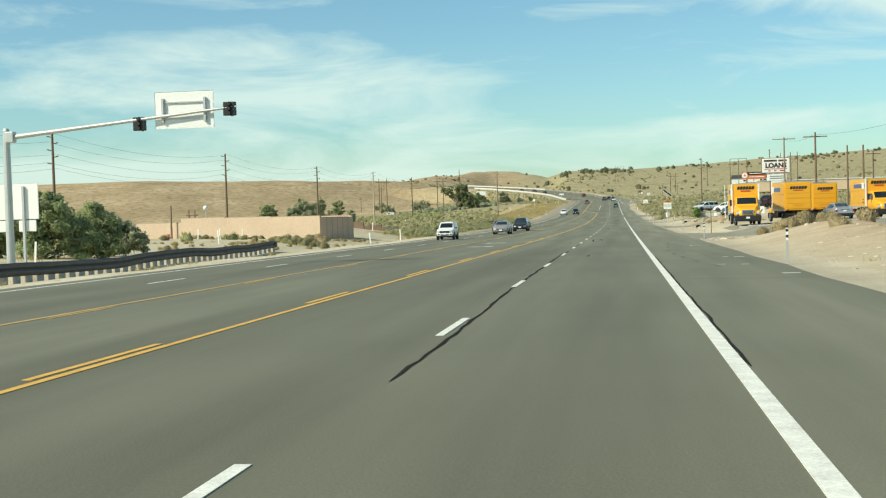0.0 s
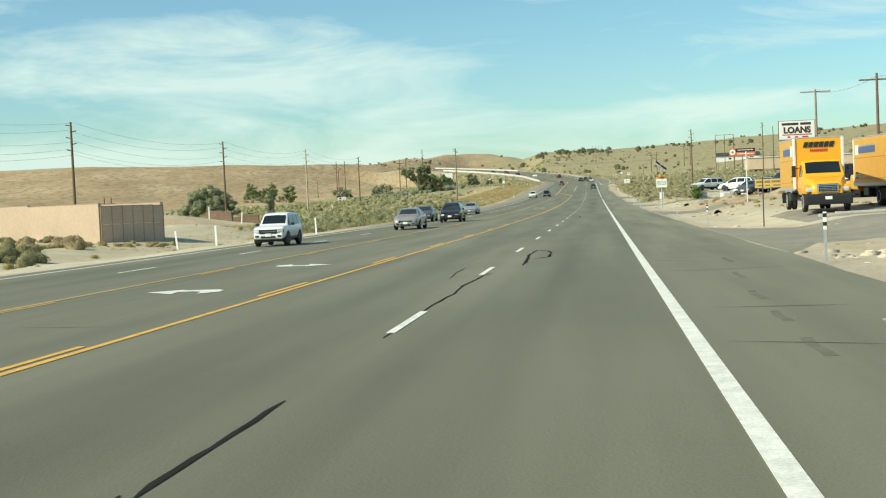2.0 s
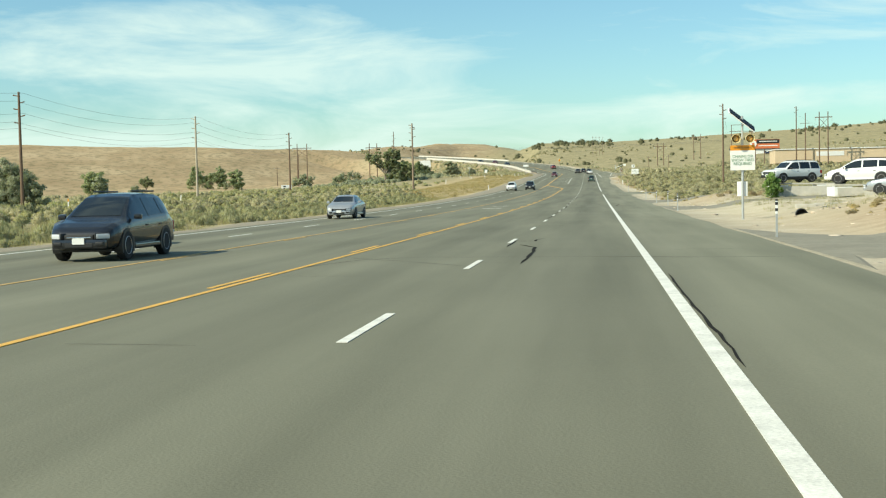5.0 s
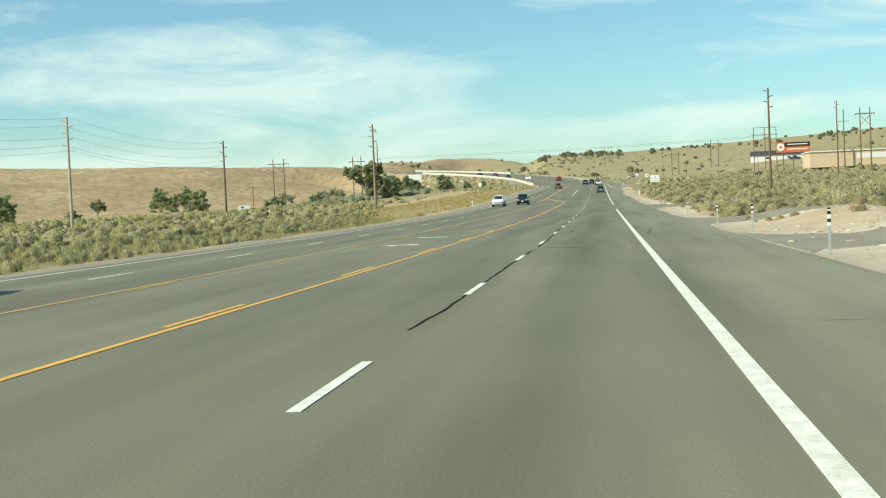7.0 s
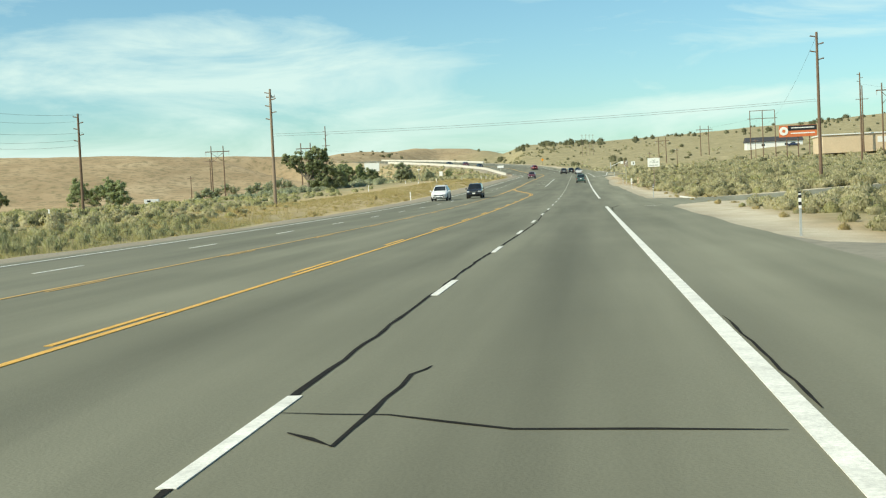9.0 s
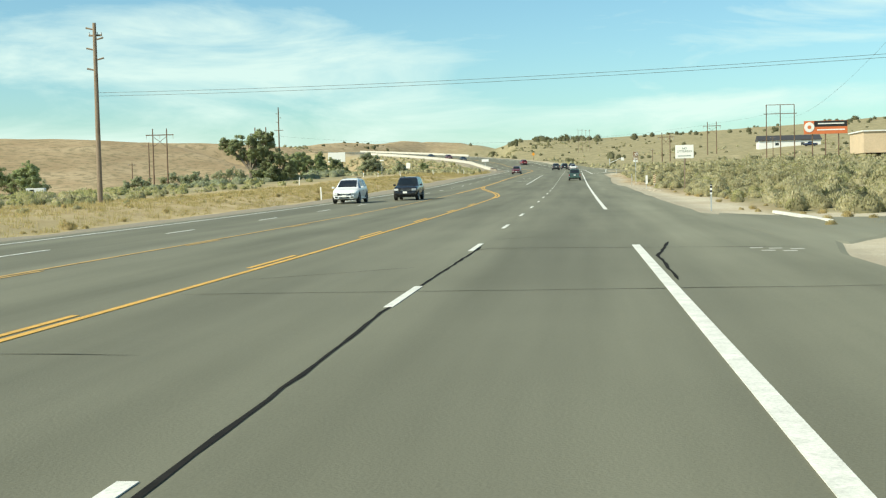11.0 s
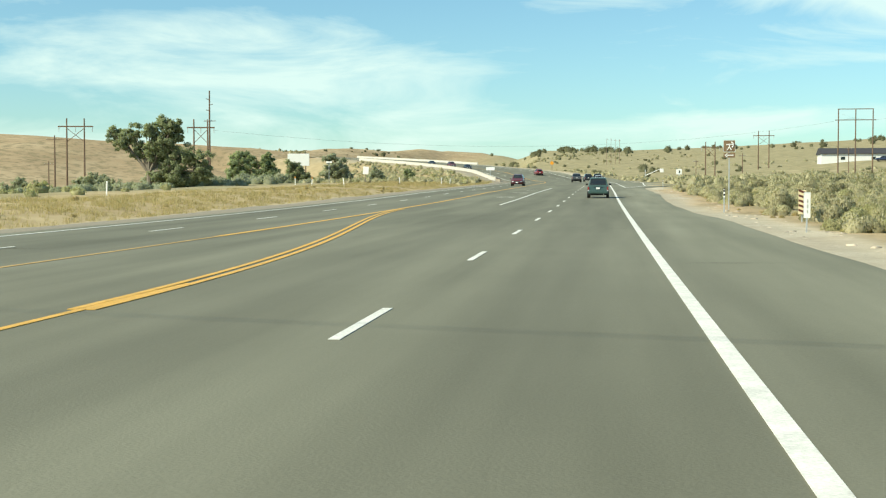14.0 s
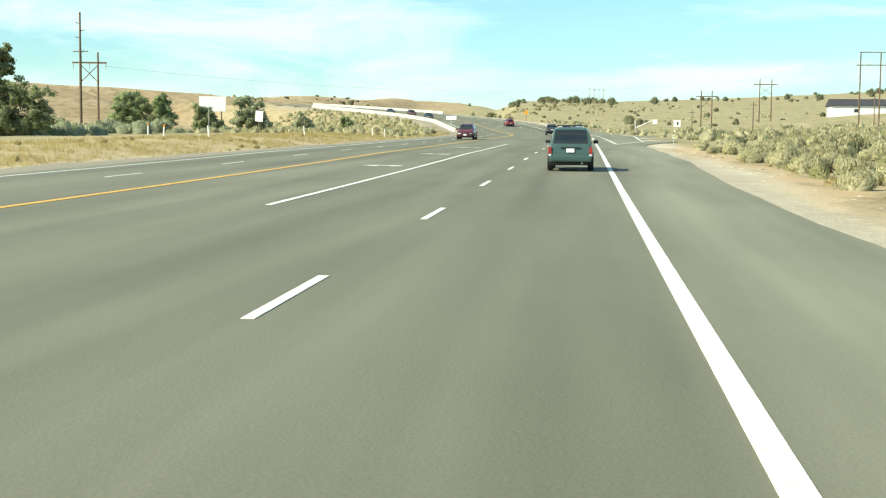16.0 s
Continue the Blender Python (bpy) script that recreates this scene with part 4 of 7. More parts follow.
# ---- plants ----
def bush_template(n, seed, leaf, flat=0.75, spiky=0.0, rings=3, seg=9, core_r=0.9, thin=0.11, lie=0.35):
    """Points and triangles of a rounded shrub of radius 1 standing on z = 0: narrow leaves over a lumpy dome."""
    r = np.random.RandomState(seed)
    lobes = np.c_[r.uniform(-0.5, 0.5, (6, 2)), r.uniform(0.12, 0.42, 6)]
    lob_r = r.uniform(0.36, 0.58, 6)
    k = r.randint(0, 6, n)
    d = r.normal(size=(n, 3))
    d[:, 2] = np.abs(d[:, 2]) * 0.9 + 0.02
    d /= np.linalg.norm(d, axis=1)[:, None]
    p = lobes[k] + d * (lob_r[k] * r.uniform(0.82, 1.05, n))[:, None]
    p[:, 2] *= flat / 0.85
    side = np.cross(d, r.normal(size=(n, 3)))
    side /= np.linalg.norm(side, axis=1)[:, None] + 1e-9
    rise = np.array([0, 0, 1.0]) - d * d[:, 2:]
    rise /= np.linalg.norm(rise, axis=1)[:, None] + 1e-6
    out = rise * lie + d * (1 - lie) + r.normal(size=(n, 3)) * 0.22 + np.array([0, 0, spiky])
    out /= np.linalg.norm(out, axis=1)[:, None]
    size = leaf * r.uniform(0.6, 1.4, n)[:, None]
    tri = np.stack([p - side * size * thin, p + side * size * thin, p + out * size * 1.2], 1)
    tri, nrm = leaf_normals(tri, d, 0.72)
    verts = tri.reshape(-1, 3)
    faces = np.arange(3 * n).reshape(-1, 3)
    # the dome below the leaves: the outer hull of all lobes
    core = []
    for e in range(rings):
        el = math.radians((-6, 32, 62, 80)[e])
        for a in range(seg):
            az = 2 * math.pi * (a + 0.5 * (e % 2)) / seg
            u = np.array([math.cos(az) * math.cos(el), math.sin(az) * math.cos(el), math.sin(el)])
            b = lobes @ u
            h = lob_r ** 2 - (np.sum(lobes ** 2, 1) - b ** 2)
            reach = np.where(h > 0, b + np.sqrt(np.maximum(h, 0)), 0.35).max() * core_r * r.uniform(0.93, 1.07)
            core.append(u * reach * np.array([1, 1, flat / 0.85]))
    core.append((0, 0, 0.74 * flat))
    dome = np.array(core) * (1, 1, 1.2) - (0, 0, 0.12)
    nrm = np.concatenate([nrm, dome / np.linalg.norm(dome, axis=1)[:, None]])
    m = 3 * n
    cf = []
    for e in range(rings - 1):
        for a in range(seg):
            b = (a + 1) % seg
            i0, i1, j0, j1 = m + e * seg + a, m + e * seg + b, m + (e + 1) * seg + a, m + (e + 1) * seg + b
            cf += [(i0, i1, j0), (i1, j1, j0)]
    cf += [(m + (rings - 1) * seg + a, m + (rings - 1) * seg + (a + 1) % seg, m + rings * seg) for a in range(seg)]
    return np.concatenate([verts, np.array(core)]), np.concatenate([faces, np.array(cf)]), nrm


def scatter(name, label, category, spots, templates, material):
    """One mesh of many plants: spots rows of x, y, z, size, turn, which template."""
    out, faces, ways, base = [], [], [], 0
    spots = np.asarray(spots)
    for w, (pts, tri, nrm) in enumerate(templates):
        some = spots[(spots[:, 5].astype(int) % len(templates)) == w]
        if not len(some):
            continue
        c, s = np.cos(some[:, 4]), np.sin(some[:, 4])
        t = pts[None] * some[:, 3, None, None]
        x = t[..., 0] * c[:, None] - t[..., 1] * s[:, None] + some[:, 0, None]
        y = t[..., 0] * s[:, None] + t[..., 1] * c[:, None] + some[:, 1, None]
        z = t[..., 2] + some[:, 2, None]
        out.append(np.stack([x, y, z], -1).reshape(-1, 3))
        ways.append(np.stack([c[:, None] * nrm[:, 0] - s[:, None] * nrm[:, 1], s[:, None] * nrm[:, 0] + c[:, None] * nrm[:, 1], np.broadcast_to(nrm[:, 2], x.shape)], -1).reshape(-1, 3))
        faces.append((tri[None] + base + len(pts) * np.arange(len(some))[:, None, None]).reshape(-1, 3))
        base += len(pts) * len(some)
    ob = raw_mesh(name, np.concatenate(out), np.concatenate(faces), material, True, np.concatenate(ways))
    return tagged(ob, label, category, kind="stuff")


def spread(n, seed, y0, y1, off0, off1, size0, size1, keep=None):
    """Random places beside the road by distance along and offset."""
    r = np.random.RandomState(seed)
    s, off = r.uniform(y0, y1, n), r.uniform(off0, off1, n)
    p = on_road(s, off)
    x, y = p[:, 0], p[:, 1]
    ok = np.ones(n, bool) if keep is None else keep(x, y, off, r.uniform(0, 1, n))
    x, y = x[ok], y[ok]
    m = len(x)
    return np.c_[x, y, ground_z(x, y) - 0.06, r.uniform(size0, size1, m) * np.where(r.uniform(size=m) < 0.12, 1.35, 1), r.uniform(0, 6.28, m), r.randint(0, 100, m)]


def right_field(x, y, off, u):
    yard_z = (y > -20) & (y < 128) & (off < 52)
    lot = (y > 120) & (y < 172) & (off > 8) & (off < 40)
    track = (np.abs(y - 194.5 - 0.1 * off) < 8.0) | ((y > 247) & (y < 277 - 0.2 * off) & (off < 70))
    bank = (y > 172) & (y < 188) & (off < 15)
    edge = off > 10.6 + 1.3 * soft_noise(x, y, 9.0, 21) + 1.0 * (y < 200) - 0.4 * ((y > 200) & (y < 250)) - 1.7 * ease((y - 332) / 20) * ease((450 - y) / 20)
    patch = soft_noise(x, y, 14.0, 22) > -0.75 + 0.9 * u - 0.2
    return ~yard_z & ~lot & ~track & ~bank & edge & patch


def left_field(x, y, off, u):
    wall_lot = ((y < 92) & (off > -62)) | (np.hypot((x + 35) / 10.0, (y - 100) / 15.0) < 1)
    edge = off < -21.3 + 0.6 * soft_noise(x, y, 9.0, 23) - 6 * ease((y - 235) / 60)
    patch = soft_noise(x, y, 12.0, 24) > -0.8 + 1.0 * u
    return ~wall_lot & edge & patch


sage_near = [bush_template(1500, k, 0.100, 0.84, rings=4, seg=12, core_r=0.80, thin=0.34, lie=0.60) for k in range(6)]
sage_next = [bush_template(560, 5 + k, 0.15, 0.84, rings=4, seg=10, core_r=0.84, thin=0.36, lie=0.66) for k in range(4)]
sage_mid = [bush_template(130, 10 + k, 0.25, 0.82, core_r=0.90, thin=0.38, lie=0.72) for k in range(4)]
sage_far = [bush_template(36, 20 + k, 0.33, 0.78, rings=3, seg=8, core_r=0.92, thin=0.38, lie=0.72) for k in range(3)]
scatter("sagebrush", "dense grey-green sagebrush mounds on sandy soil", "sagebrush", np.concatenate([
    spread(560, 31, 168, 440, 10, 18, 0.35, 0.9, right_field), spread(150, 32, 95, 290, -31, -25.5, 0.35, 0.75, left_field)]), sage_near, M_leaf_sage)
scatter("sagebrush", "sagebrush mounds covering the field", "sagebrush", np.concatenate([
    spread(1050, 39, 168, 470, 17, 34, 0.35, 0.95, right_field), spread(460, 32, 95, 300, -42, -26.5, 0.35, 0.75, left_field)]), sage_next, M_leaf_sage)
scatter("sagebrush", "sagebrush mounds farther out in the field", "sagebrush", np.concatenate([
    spread(3600, 33, 175, 560, 33, 90, 0.5, 1.05, right_field), spread(1200, 34, 95, 380, -75, -36, 0.35, 0.75, left_field)]), sage_mid, M_leaf_sage)
scatter("sagebrush", "distant sagebrush on the rising slope", "sagebrush", np.concatenate([
    spread(7600, 35, 200, 960, 85, 360, 0.6, 1.3, lambda x, y, off, u: soft_noise(x, y, 30.0, 26) > -0.7 + 1.1 * u + 0.85 * ease((y - 620) / 150)), spread(900, 36, 120, 430, -130, -72, 0.4, 0.9, left_field),
    spread(1600, 37, 430, 960, 12, 90, 0.5, 1.2, lambda x, y, off, u: (off > 13) & (u > 0.85 * ease((y - 620) / 120))), spread(1300, 38, 520, 780, -62, -20, 0.45, 1.0, lambda x, y, off, u: off < -22)]), sage_far, M_leaf_sage)
scatter("rabbitbrush", "yellow-green rabbitbrush between the sagebrush", "shrub", np.concatenate([
    spread(260, 41, 168, 430, 10, 20, 0.3, 0.65, right_field)]), sage_near[:3], M_leaf_green)
scatter("rabbitbrush", "yellow-green brush in the middle of the field", "shrub", np.concatenate([
    spread(700, 47, 168, 470, 19, 40, 0.35, 0.75, right_field), spread(500, 48, 95, 280, -42, -26, 0.3, 0.6, left_field)]), sage_next[:3], M_leaf_green)
scatter("rabbitbrush", "yellow-green brush farther out in the field", "shrub", np.concatenate([
    spread(1200, 44, 168, 640, 38, 130, 0.4, 0.9, right_field), spread(900, 45, 100, 420, -80, -38, 0.4, 0.9, left_field), spread(350, 54, 520, 780, -62, -20, 0.4, 0.8, lambda x, y, off, u: off < -22), spread(16, 46, 60, 84, -42, -24, 0.5, 1.0, lambda x, y, off, u: (y < 66 - (off + 27) * 0.45) & (y > 58 - (off + 27) * 0.45))]), sage_mid[:3], M_leaf_green)
soft_brush = [bush_template(330, 100 + k, 0.36, 0.85, 0.7, rings=3, seg=9, core_r=0.8) for k in range(4)]
scatter("rabbitbrush", "soft feathery green brush along the gravel shoulder", "shrub", np.concatenate([
    spread(1000, 42, 95, 262, -27, -21.2, 0.26, 0.5, left_field), spread(60, 55, 262, 330, -40, -30, 0.3, 0.6, left_field)]), soft_brush, M_leaf_verge)


scatter("brown_brush", "olive-brown brush growing between the sagebrush", "shrub", np.concatenate([
    spread(240, 58, 168, 440, 10.5, 18, 0.3, 0.75, right_field), spread(650, 59, 168, 480, 17, 40, 0.35, 0.95, right_field), spread(160, 60, 95, 300, -45, -24, 0.3, 0.6, left_field)]), sage_next, M_leaf_brown)
scatter("slope_brush", "olive brush in loose patches on the dry slope", "shrub", np.concatenate([
    spread(2600, 64, 480, 980, 45, 340, 0.6, 1.6, lambda x, y, off, u: soft_noise(x, y, 34.0, 37) > 0.05 + 0.5 * u)]), sage_far, M_leaf_brown)
scatter("dry_brush", "clumps of dry golden brush on the far verge", "grass", np.concatenate([
    spread(240, 61, 245, 520, -33, -20.5, 0.12, 0.34, lambda x, y, off, u: soft_noise(x, y, 5.0, 36) > -0.5 + u), spread(120, 62, 182, 430, 9.6, 12.5, 0.1, 0.25), spread(80, 63, -30, 92, -48, -18, 0.12, 0.35)]), soft_brush, M_grass_dry)


def spots(rows, seed):
    r = np.random.RandomState(seed)
    a = np.array(rows)
    return np.c_[a[:, 0], a[:, 1], ground_z(a[:, 0], a[:, 1]) - 0.08, a[:, 2], r.uniform(0, 6.28, len(a)), np.arange(len(a))]


scatter("roadside_brush", "dry tan-brown brush along the yard bank and the wall", "shrub", np.concatenate([
    spots([(11.4, 23.8, 0.6), (12.2, 22.5, 0.8), (12.6, 25.5, 0.65), (13.8, 27.0, 0.7), (13.4, 20.5, 0.6), (11.9, 15.2, 0.75), (12.8, 16.6, 0.9), (14.4, 18.0, 0.7), (15.8, 25, 0.9), (17.0, 22, 0.8), (14.2, 30.5, 0.7), (16.2, 31, 0.9), (18.3, 29, 0.8), (13.3, 12, 0.6), (15.0, 10.5, 0.9), (17.5, 15, 0.9), (12.9, 6.0, 0.7), (15.5, 2.5, 0.8)], 1),
    spots([(14.0, 108, 0.35), (16.5, 112, 0.45), (18.2, 121, 0.5), (13.2, 124, 0.3), (20.0, 116, 0.5), (19.2, 129, 0.6), (21.0, 131, 0.7), (17.6, 132, 0.5), (15.2, 128, 0.35), (13.0, 176, 0.4), (14.2, 183, 0.5), (11.8, 185, 0.35), (16.0, 180, 0.55), (17.5, 186, 0.6)], 3),
    spots([(-27, 58, 0.7), (-25.2, 55, 0.6), (-29, 61.5, 0.8), (-26.2, 61, 0.9), (-24.6, 58.5, 0.8), (-45, 72, 0.8), (-30.2, 55, 0.5), (-33, 22, 0.9), (-30, 20, 0.8), (-36, 30, 0.9), (-31, 27, 0.6), (-40, 36, 1.0), (-27, 24, 0.5)], 2)]), sage_near, M_leaf_tan)
scatter("dark_brush", "low dark-green shrubs scattered among the sagebrush", "shrub", np.concatenate([
    spread(420, 49, 172, 560, 14, 120, 0.5, 1.0, right_field), spread(420, 50, 560, 1150, 20, 420, 0.6, 1.4, lambda x, y, off, u: (off > 20) & (soft_noise(x, y, 40.0, 29) > -0.3 + 0.8 * u)), spread(120, 53, 95, 330, -60, -24, 0.4, 0.8, left_field)]), sage_mid[1:], M_juniper)
r_ = np.random.RandomState(9)
u_ = r_.uniform(0, 1, 60)
scatter("lot_brush", "olive-brown scrub and weeds on the bare lot before the wall", "shrub", np.concatenate([
    spots(np.c_[-27.6 + 5.6 * u_[:26] + r_.normal(0, 0.7, 26), 57.5 - 12.0 * u_[:26] + r_.normal(0, 0.8, 26), r_.uniform(0.3, 0.75, 26)], 4),
    spots(np.c_[-28.5 - 15 * u_[26:], 67.3 + 7.6 * u_[26:] + r_.normal(0, 0.5, 34), r_.uniform(0.2, 0.6, 34)], 5)]), sage_near[:3], M_leaf_brown)
scatter("lot_debris", "low brown dry brush along the edge of the lot", "shrub", np.concatenate([
    spots(np.c_[-28.0 + 5.0 * u_ + r_.normal(0, 0.5, 60), 57.0 + 12.0 * u_ + r_.normal(0, 0.7, 60), r_.uniform(0.12, 0.38, 60)], 6),
    spots(np.c_[-24.5 - 5.0 * u_ + r_.normal(0, 0.8, 60), 34.0 + 20.0 * u_ + r_.normal(0, 0.8, 60), r_.uniform(0.12, 0.36, 60)], 7),
    spots(np.c_[r_.uniform(11.5, 24, 70), r_.uniform(66, 99, 70), r_.uniform(0.08, 0.28, 70)], 8),
    spots(np.c_[r_.uniform(13, 30, 50), r_.uniform(119, 128, 50), r_.uniform(0.1, 0.3, 50)], 9)]), sage_next, M_grass_dry)


scatter("tall_sagebrush", "tall grey-green brush round the foot of the cottonwood", "sagebrush", np.concatenate([
    spots(np.c_[r_.uniform(-92, -62, 60), r_.uniform(462, 486, 60), r_.uniform(0.9, 1.7, 60)], 11), spots(np.c_[r_.uniform(-84, -52, 46), r_.uniform(492, 524, 46), r_.uniform(1.2, 2.1, 46)], 13), spots(np.c_[r_.uniform(-74, -50, 24), r_.uniform(530, 548, 24), r_.uniform(0.7, 1.3, 24)], 12)]), sage_next, M_leaf_olive)


def skyline(n, seed, x0, x1):
    """Junipers along the ridge in loose clusters."""
    r = np.random.RandomState(seed)
    c = r.uniform(x0, x1, n // 3)
    x = c[r.randint(0, len(c), n)] + r.normal(0, 7.0, n)
    y = 1235 + r.normal(0, 32, n)
    return np.c_[x, y, ground_z(x, y) - 0.3, 1.3 + 2.6 * r.uniform(0, 1, n) ** 2, r.uniform(0, 6.28, n), r.randint(0, 100, n)]


scatter("juniper", "dark juniper shrubs dotting the hills", "juniper", np.concatenate([
    spread(120, 51, 800, 1290, 60, 700, 1.0, 2.3, lambda x, y, off, u: (y > 700) & (x > -120)),
    skyline(110, 57, -40, 520), skyline(34, 58, -75, 0),
    spread(36, 52, 760, 1150, 40, 260, 1.0, 1.9, lambda x, y, off, u: y > 690)]), [bush_template(330, 60 + k, 0.24, 1.15, rings=4, seg=10) for k in range(5)], M_juniper)


def grass_template(n, seed):
    r = np.random.RandomState(seed)
    p = np.c_[r.normal(0, 0.45, (n, 2)), np.zeros(n)]
    a = r.uniform(0, 6.28, n)
    w = np.c_[np.cos(a), np.sin(a), np.zeros(n)] * 0.035
    tip = p + np.c_[r.normal(0, 0.22, (n, 2)), r.uniform(0.5, 1.1, n)]
    blade, nrm = leaf_normals(np.stack([p - w, p + w, tip], 1), np.tile((0.0, 0.0, 1.0), (n, 1)), 0.5)
    return blade.reshape(-1, 3), np.arange(3 * n).reshape(-1, 3), nrm


tuft = [grass_template(26, k) for k in range(4)]
scatter("dry_grass", "golden dry grass along the verge", "grass", np.concatenate([
    spread(9000, 71, 250, 520, -34, -21.0, 0.16, 0.40, lambda x, y, off, u: soft_noise(x, y, 4.0, 35) > -0.9 + 1.1 * u), spread(1700, 72, 520, 640, -50, -19, 0.3, 0.6), spread(900, 73, 60, 260, -25, -20.6, 0.12, 0.25), spread(260, 76, 190, 430, 10.4, 14, 0.10, 0.2), spread(900, 78, -30, 185, 9.5, 36, 0.12, 0.32, lambda x, y, off, u: soft_noise(x, y, 6.0, 33) > 0.1 + 0.5 * u), spread(1200, 79, -30, 95, -58, -18, 0.15, 0.4, lambda x, y, off, u: soft_noise(x, y, 6.0, 34) > -0.1 + 0.6 * u)]), tuft, M_grass_dry)
scatter("green_grass", "grey-green weeds beside the gravel", "grass", np.concatenate([
    spread(3000, 74, 92, 262, -28, -21.0, 0.2, 0.45), spread(600, 77, 128, 176, 12, 38, 0.15, 0.35)]), tuft, M_grass_green)
def rubble(x, y, dx, dy, n, seed):
    """Stones heaped round one place."""
    r = np.random.RandomState(seed)
    px, py = r.normal(x, dx * 0.6, n), r.normal(y, dy * 0.6, n)
    return np.c_[px, py, ground_z(px, py) - 0.04, 0.07 + 0.24 * r.uniform(0, 1, n) ** 2, r.uniform(0, 6.28, n), r.randint(0, 100, n)]


# loose stones along both verges
scatter("gravel_stones", "loose pale stones on the sandy verge", "stones", np.concatenate([
    spread(2600, 81, 150, 440, 8.0, 12.5, 0.03, 0.11), spread(350, 82, -30, 150, 8.5, 13, 0.05, 0.15), spread(350, 83, -30, 330, -21, -17, 0.04, 0.12), spread(2600, 84, -30, 200, 8.0, 34, 0.05, 0.22), spread(900, 85, -30, 95, -50, -17, 0.05, 0.2), spread(900, 86, 164, 192, 8.4, 22, 0.03, 0.14), spread(700, 87, 96, 132, 9.5, 22, 0.03, 0.14), spread(420, 88, 332, 440, 8.1, 9.8, 0.05, 0.2), rubble(9.1, 26.0, 1.2, 2.4, 34, 91), rubble(11.0, 84.0, 1.6, 2.2, 26, 92), rubble(12.0, 129.0, 1.6, 2.2, 22, 93), rubble(10.5, 171.0, 1.5, 6.0, 60, 94)]),
    [bush_template(0, 90 + k, 0.1, 0.6, rings=2, seg=5) for k in range(4)], M_stone)


def crown(lobes, leaf, per, seed):
    """Leaf triangles in clumps, and their normals: lobes of x, y, z, radius."""
    r = np.random.RandomState(seed)
    out, ways = [], []
    for x, y, z, rad in lobes:
        sub = r.normal(size=(26, 3))
        sub /= np.linalg.norm(sub, axis=1)[:, None]
        sub = np.array([x, y, z]) + sub * rad * r.uniform(0.25, 1.05, 26)[:, None]
        for c in sub:
            n = int(per * 0.6)
            d = r.normal(size=(n, 3))
            d /= np.linalg.norm(d, axis=1)[:, None]
            p = c + d * rad * 0.31 * r.uniform(0.3, 1.05, n)[:, None] * np.array([1.1, 1.1, 0.85])
            a = r.normal(size=(n, 3))
            a /= np.linalg.norm(a, axis=1)[:, None]
            b = np.cross(a, r.normal(size=(n, 3)))
            b /= np.linalg.norm(b, axis=1)[:, None] + 1e-9
            s = 0.8 * leaf * r.uniform(0.6, 1.3, n)[:, None]
            way = d * 0.55 + (p - np.array([x, y, z])) / rad * 0.6
            tri, nrm = leaf_normals(np.stack([p - b * s * 0.5, p + b * s * 0.5, p + a * s], 1), way / np.linalg.norm(way, axis=1)[:, None], 0.6)
            out.append(tri), ways.append(nrm)
    return np.concatenate(out), np.concatenate(ways)


def tree(x, y, lobes, leaf_material, label, leaf=0.4, per=60, seed=0, trunk_r=0.3, category="tree", lean=0.0):
    """A tree with a forking tapered trunk to every lobe of its crown; lobes in metres from its foot."""
    z0 = gz(x, y) - 0.15
    t = thing("tree", label, category, pose(x, y, z0), "trees")
    r = random.Random(seed)
    bm = bmesh.new()
    top = max(l[2] for l in lobes)
    fork = Vector((lean * 0.3, 0, top * 0.28))
    tube((0, 0, 0), fork, trunk_r, trunk_r * 0.72, 9, bm)
    for lx, ly, lz, rad in lobes:
        end = Vector((lx, ly, lz))
        mid = fork.lerp(end, 0.5) + Vector((r.uniform(-0.3, 0.3), r.uniform(-0.3, 0.3), 0.25 * rad))
        tube(fork - Vector((0, 0, 0.1)), mid, trunk_r * 0.5, trunk_r * 0.3, 7, bm)
        tube(mid, end, trunk_r * 0.3, trunk_r * 0.08, 6, bm)
        for _ in range(3):
            tube(mid, end + Vector((r.uniform(-1, 1), r.uniform(-1, 1), r.uniform(-0.4, 0.9))) * rad * 0.8, trunk_r * 0.16, trunk_r * 0.04, 5, bm)
    part("trunk", bm, M_bark, t, "rough grey-brown forking trunk")
    v, nrm = crown(lobes, leaf, per, seed)
    v = v.reshape(-1, 3)
    c = raw_mesh("crown", v, np.arange(len(v)).reshape(-1, 3), leaf_material, True, nrm)
    c.parent = t
    return t


tree(-67.5, 488.8, [(-5.4, 0.3, 8.8, 1.4), (-4.0, -0.6, 7.5, 1.4), (-2.6, 0.5, 9.0, 1.5), (0.3, -0.5, 9.3, 1.7), (2.4, 0.4, 10.4, 1.5), (3.9, 0, 10.0, 1.2), (4.3, 0.5, 8.4, 1.3), (0.4, 0, 7.0, 1.9), (-1.6, 0.5, 6.3, 1.5), (2.8, -0.6, 6.9, 1.7),
     (3.4, 0.6, 4.9, 2.0), (6.0, 0, 5.6, 1.9), (8.2, 0.4, 5.0, 1.7), (4.6, -0.5, 2.7, 1.9), (7.0, 0.5, 2.8, 2.0), (8.8, 0, 3.0, 1.5), (2.0, 0.3, 3.4, 1.6), (1.4, 0, 2.0, 1.6), (3.0, 0, 1.4, 1.7), (0.9, 0.4, 5.2, 1.8), (5.6, 0, 1.4, 1.6), (2.6, 0, 8.6, 1.7)],
     M_leaf_dark, "large spreading dark-green cottonwood with a forked trunk", 0.30, 150, 1, 0.55)
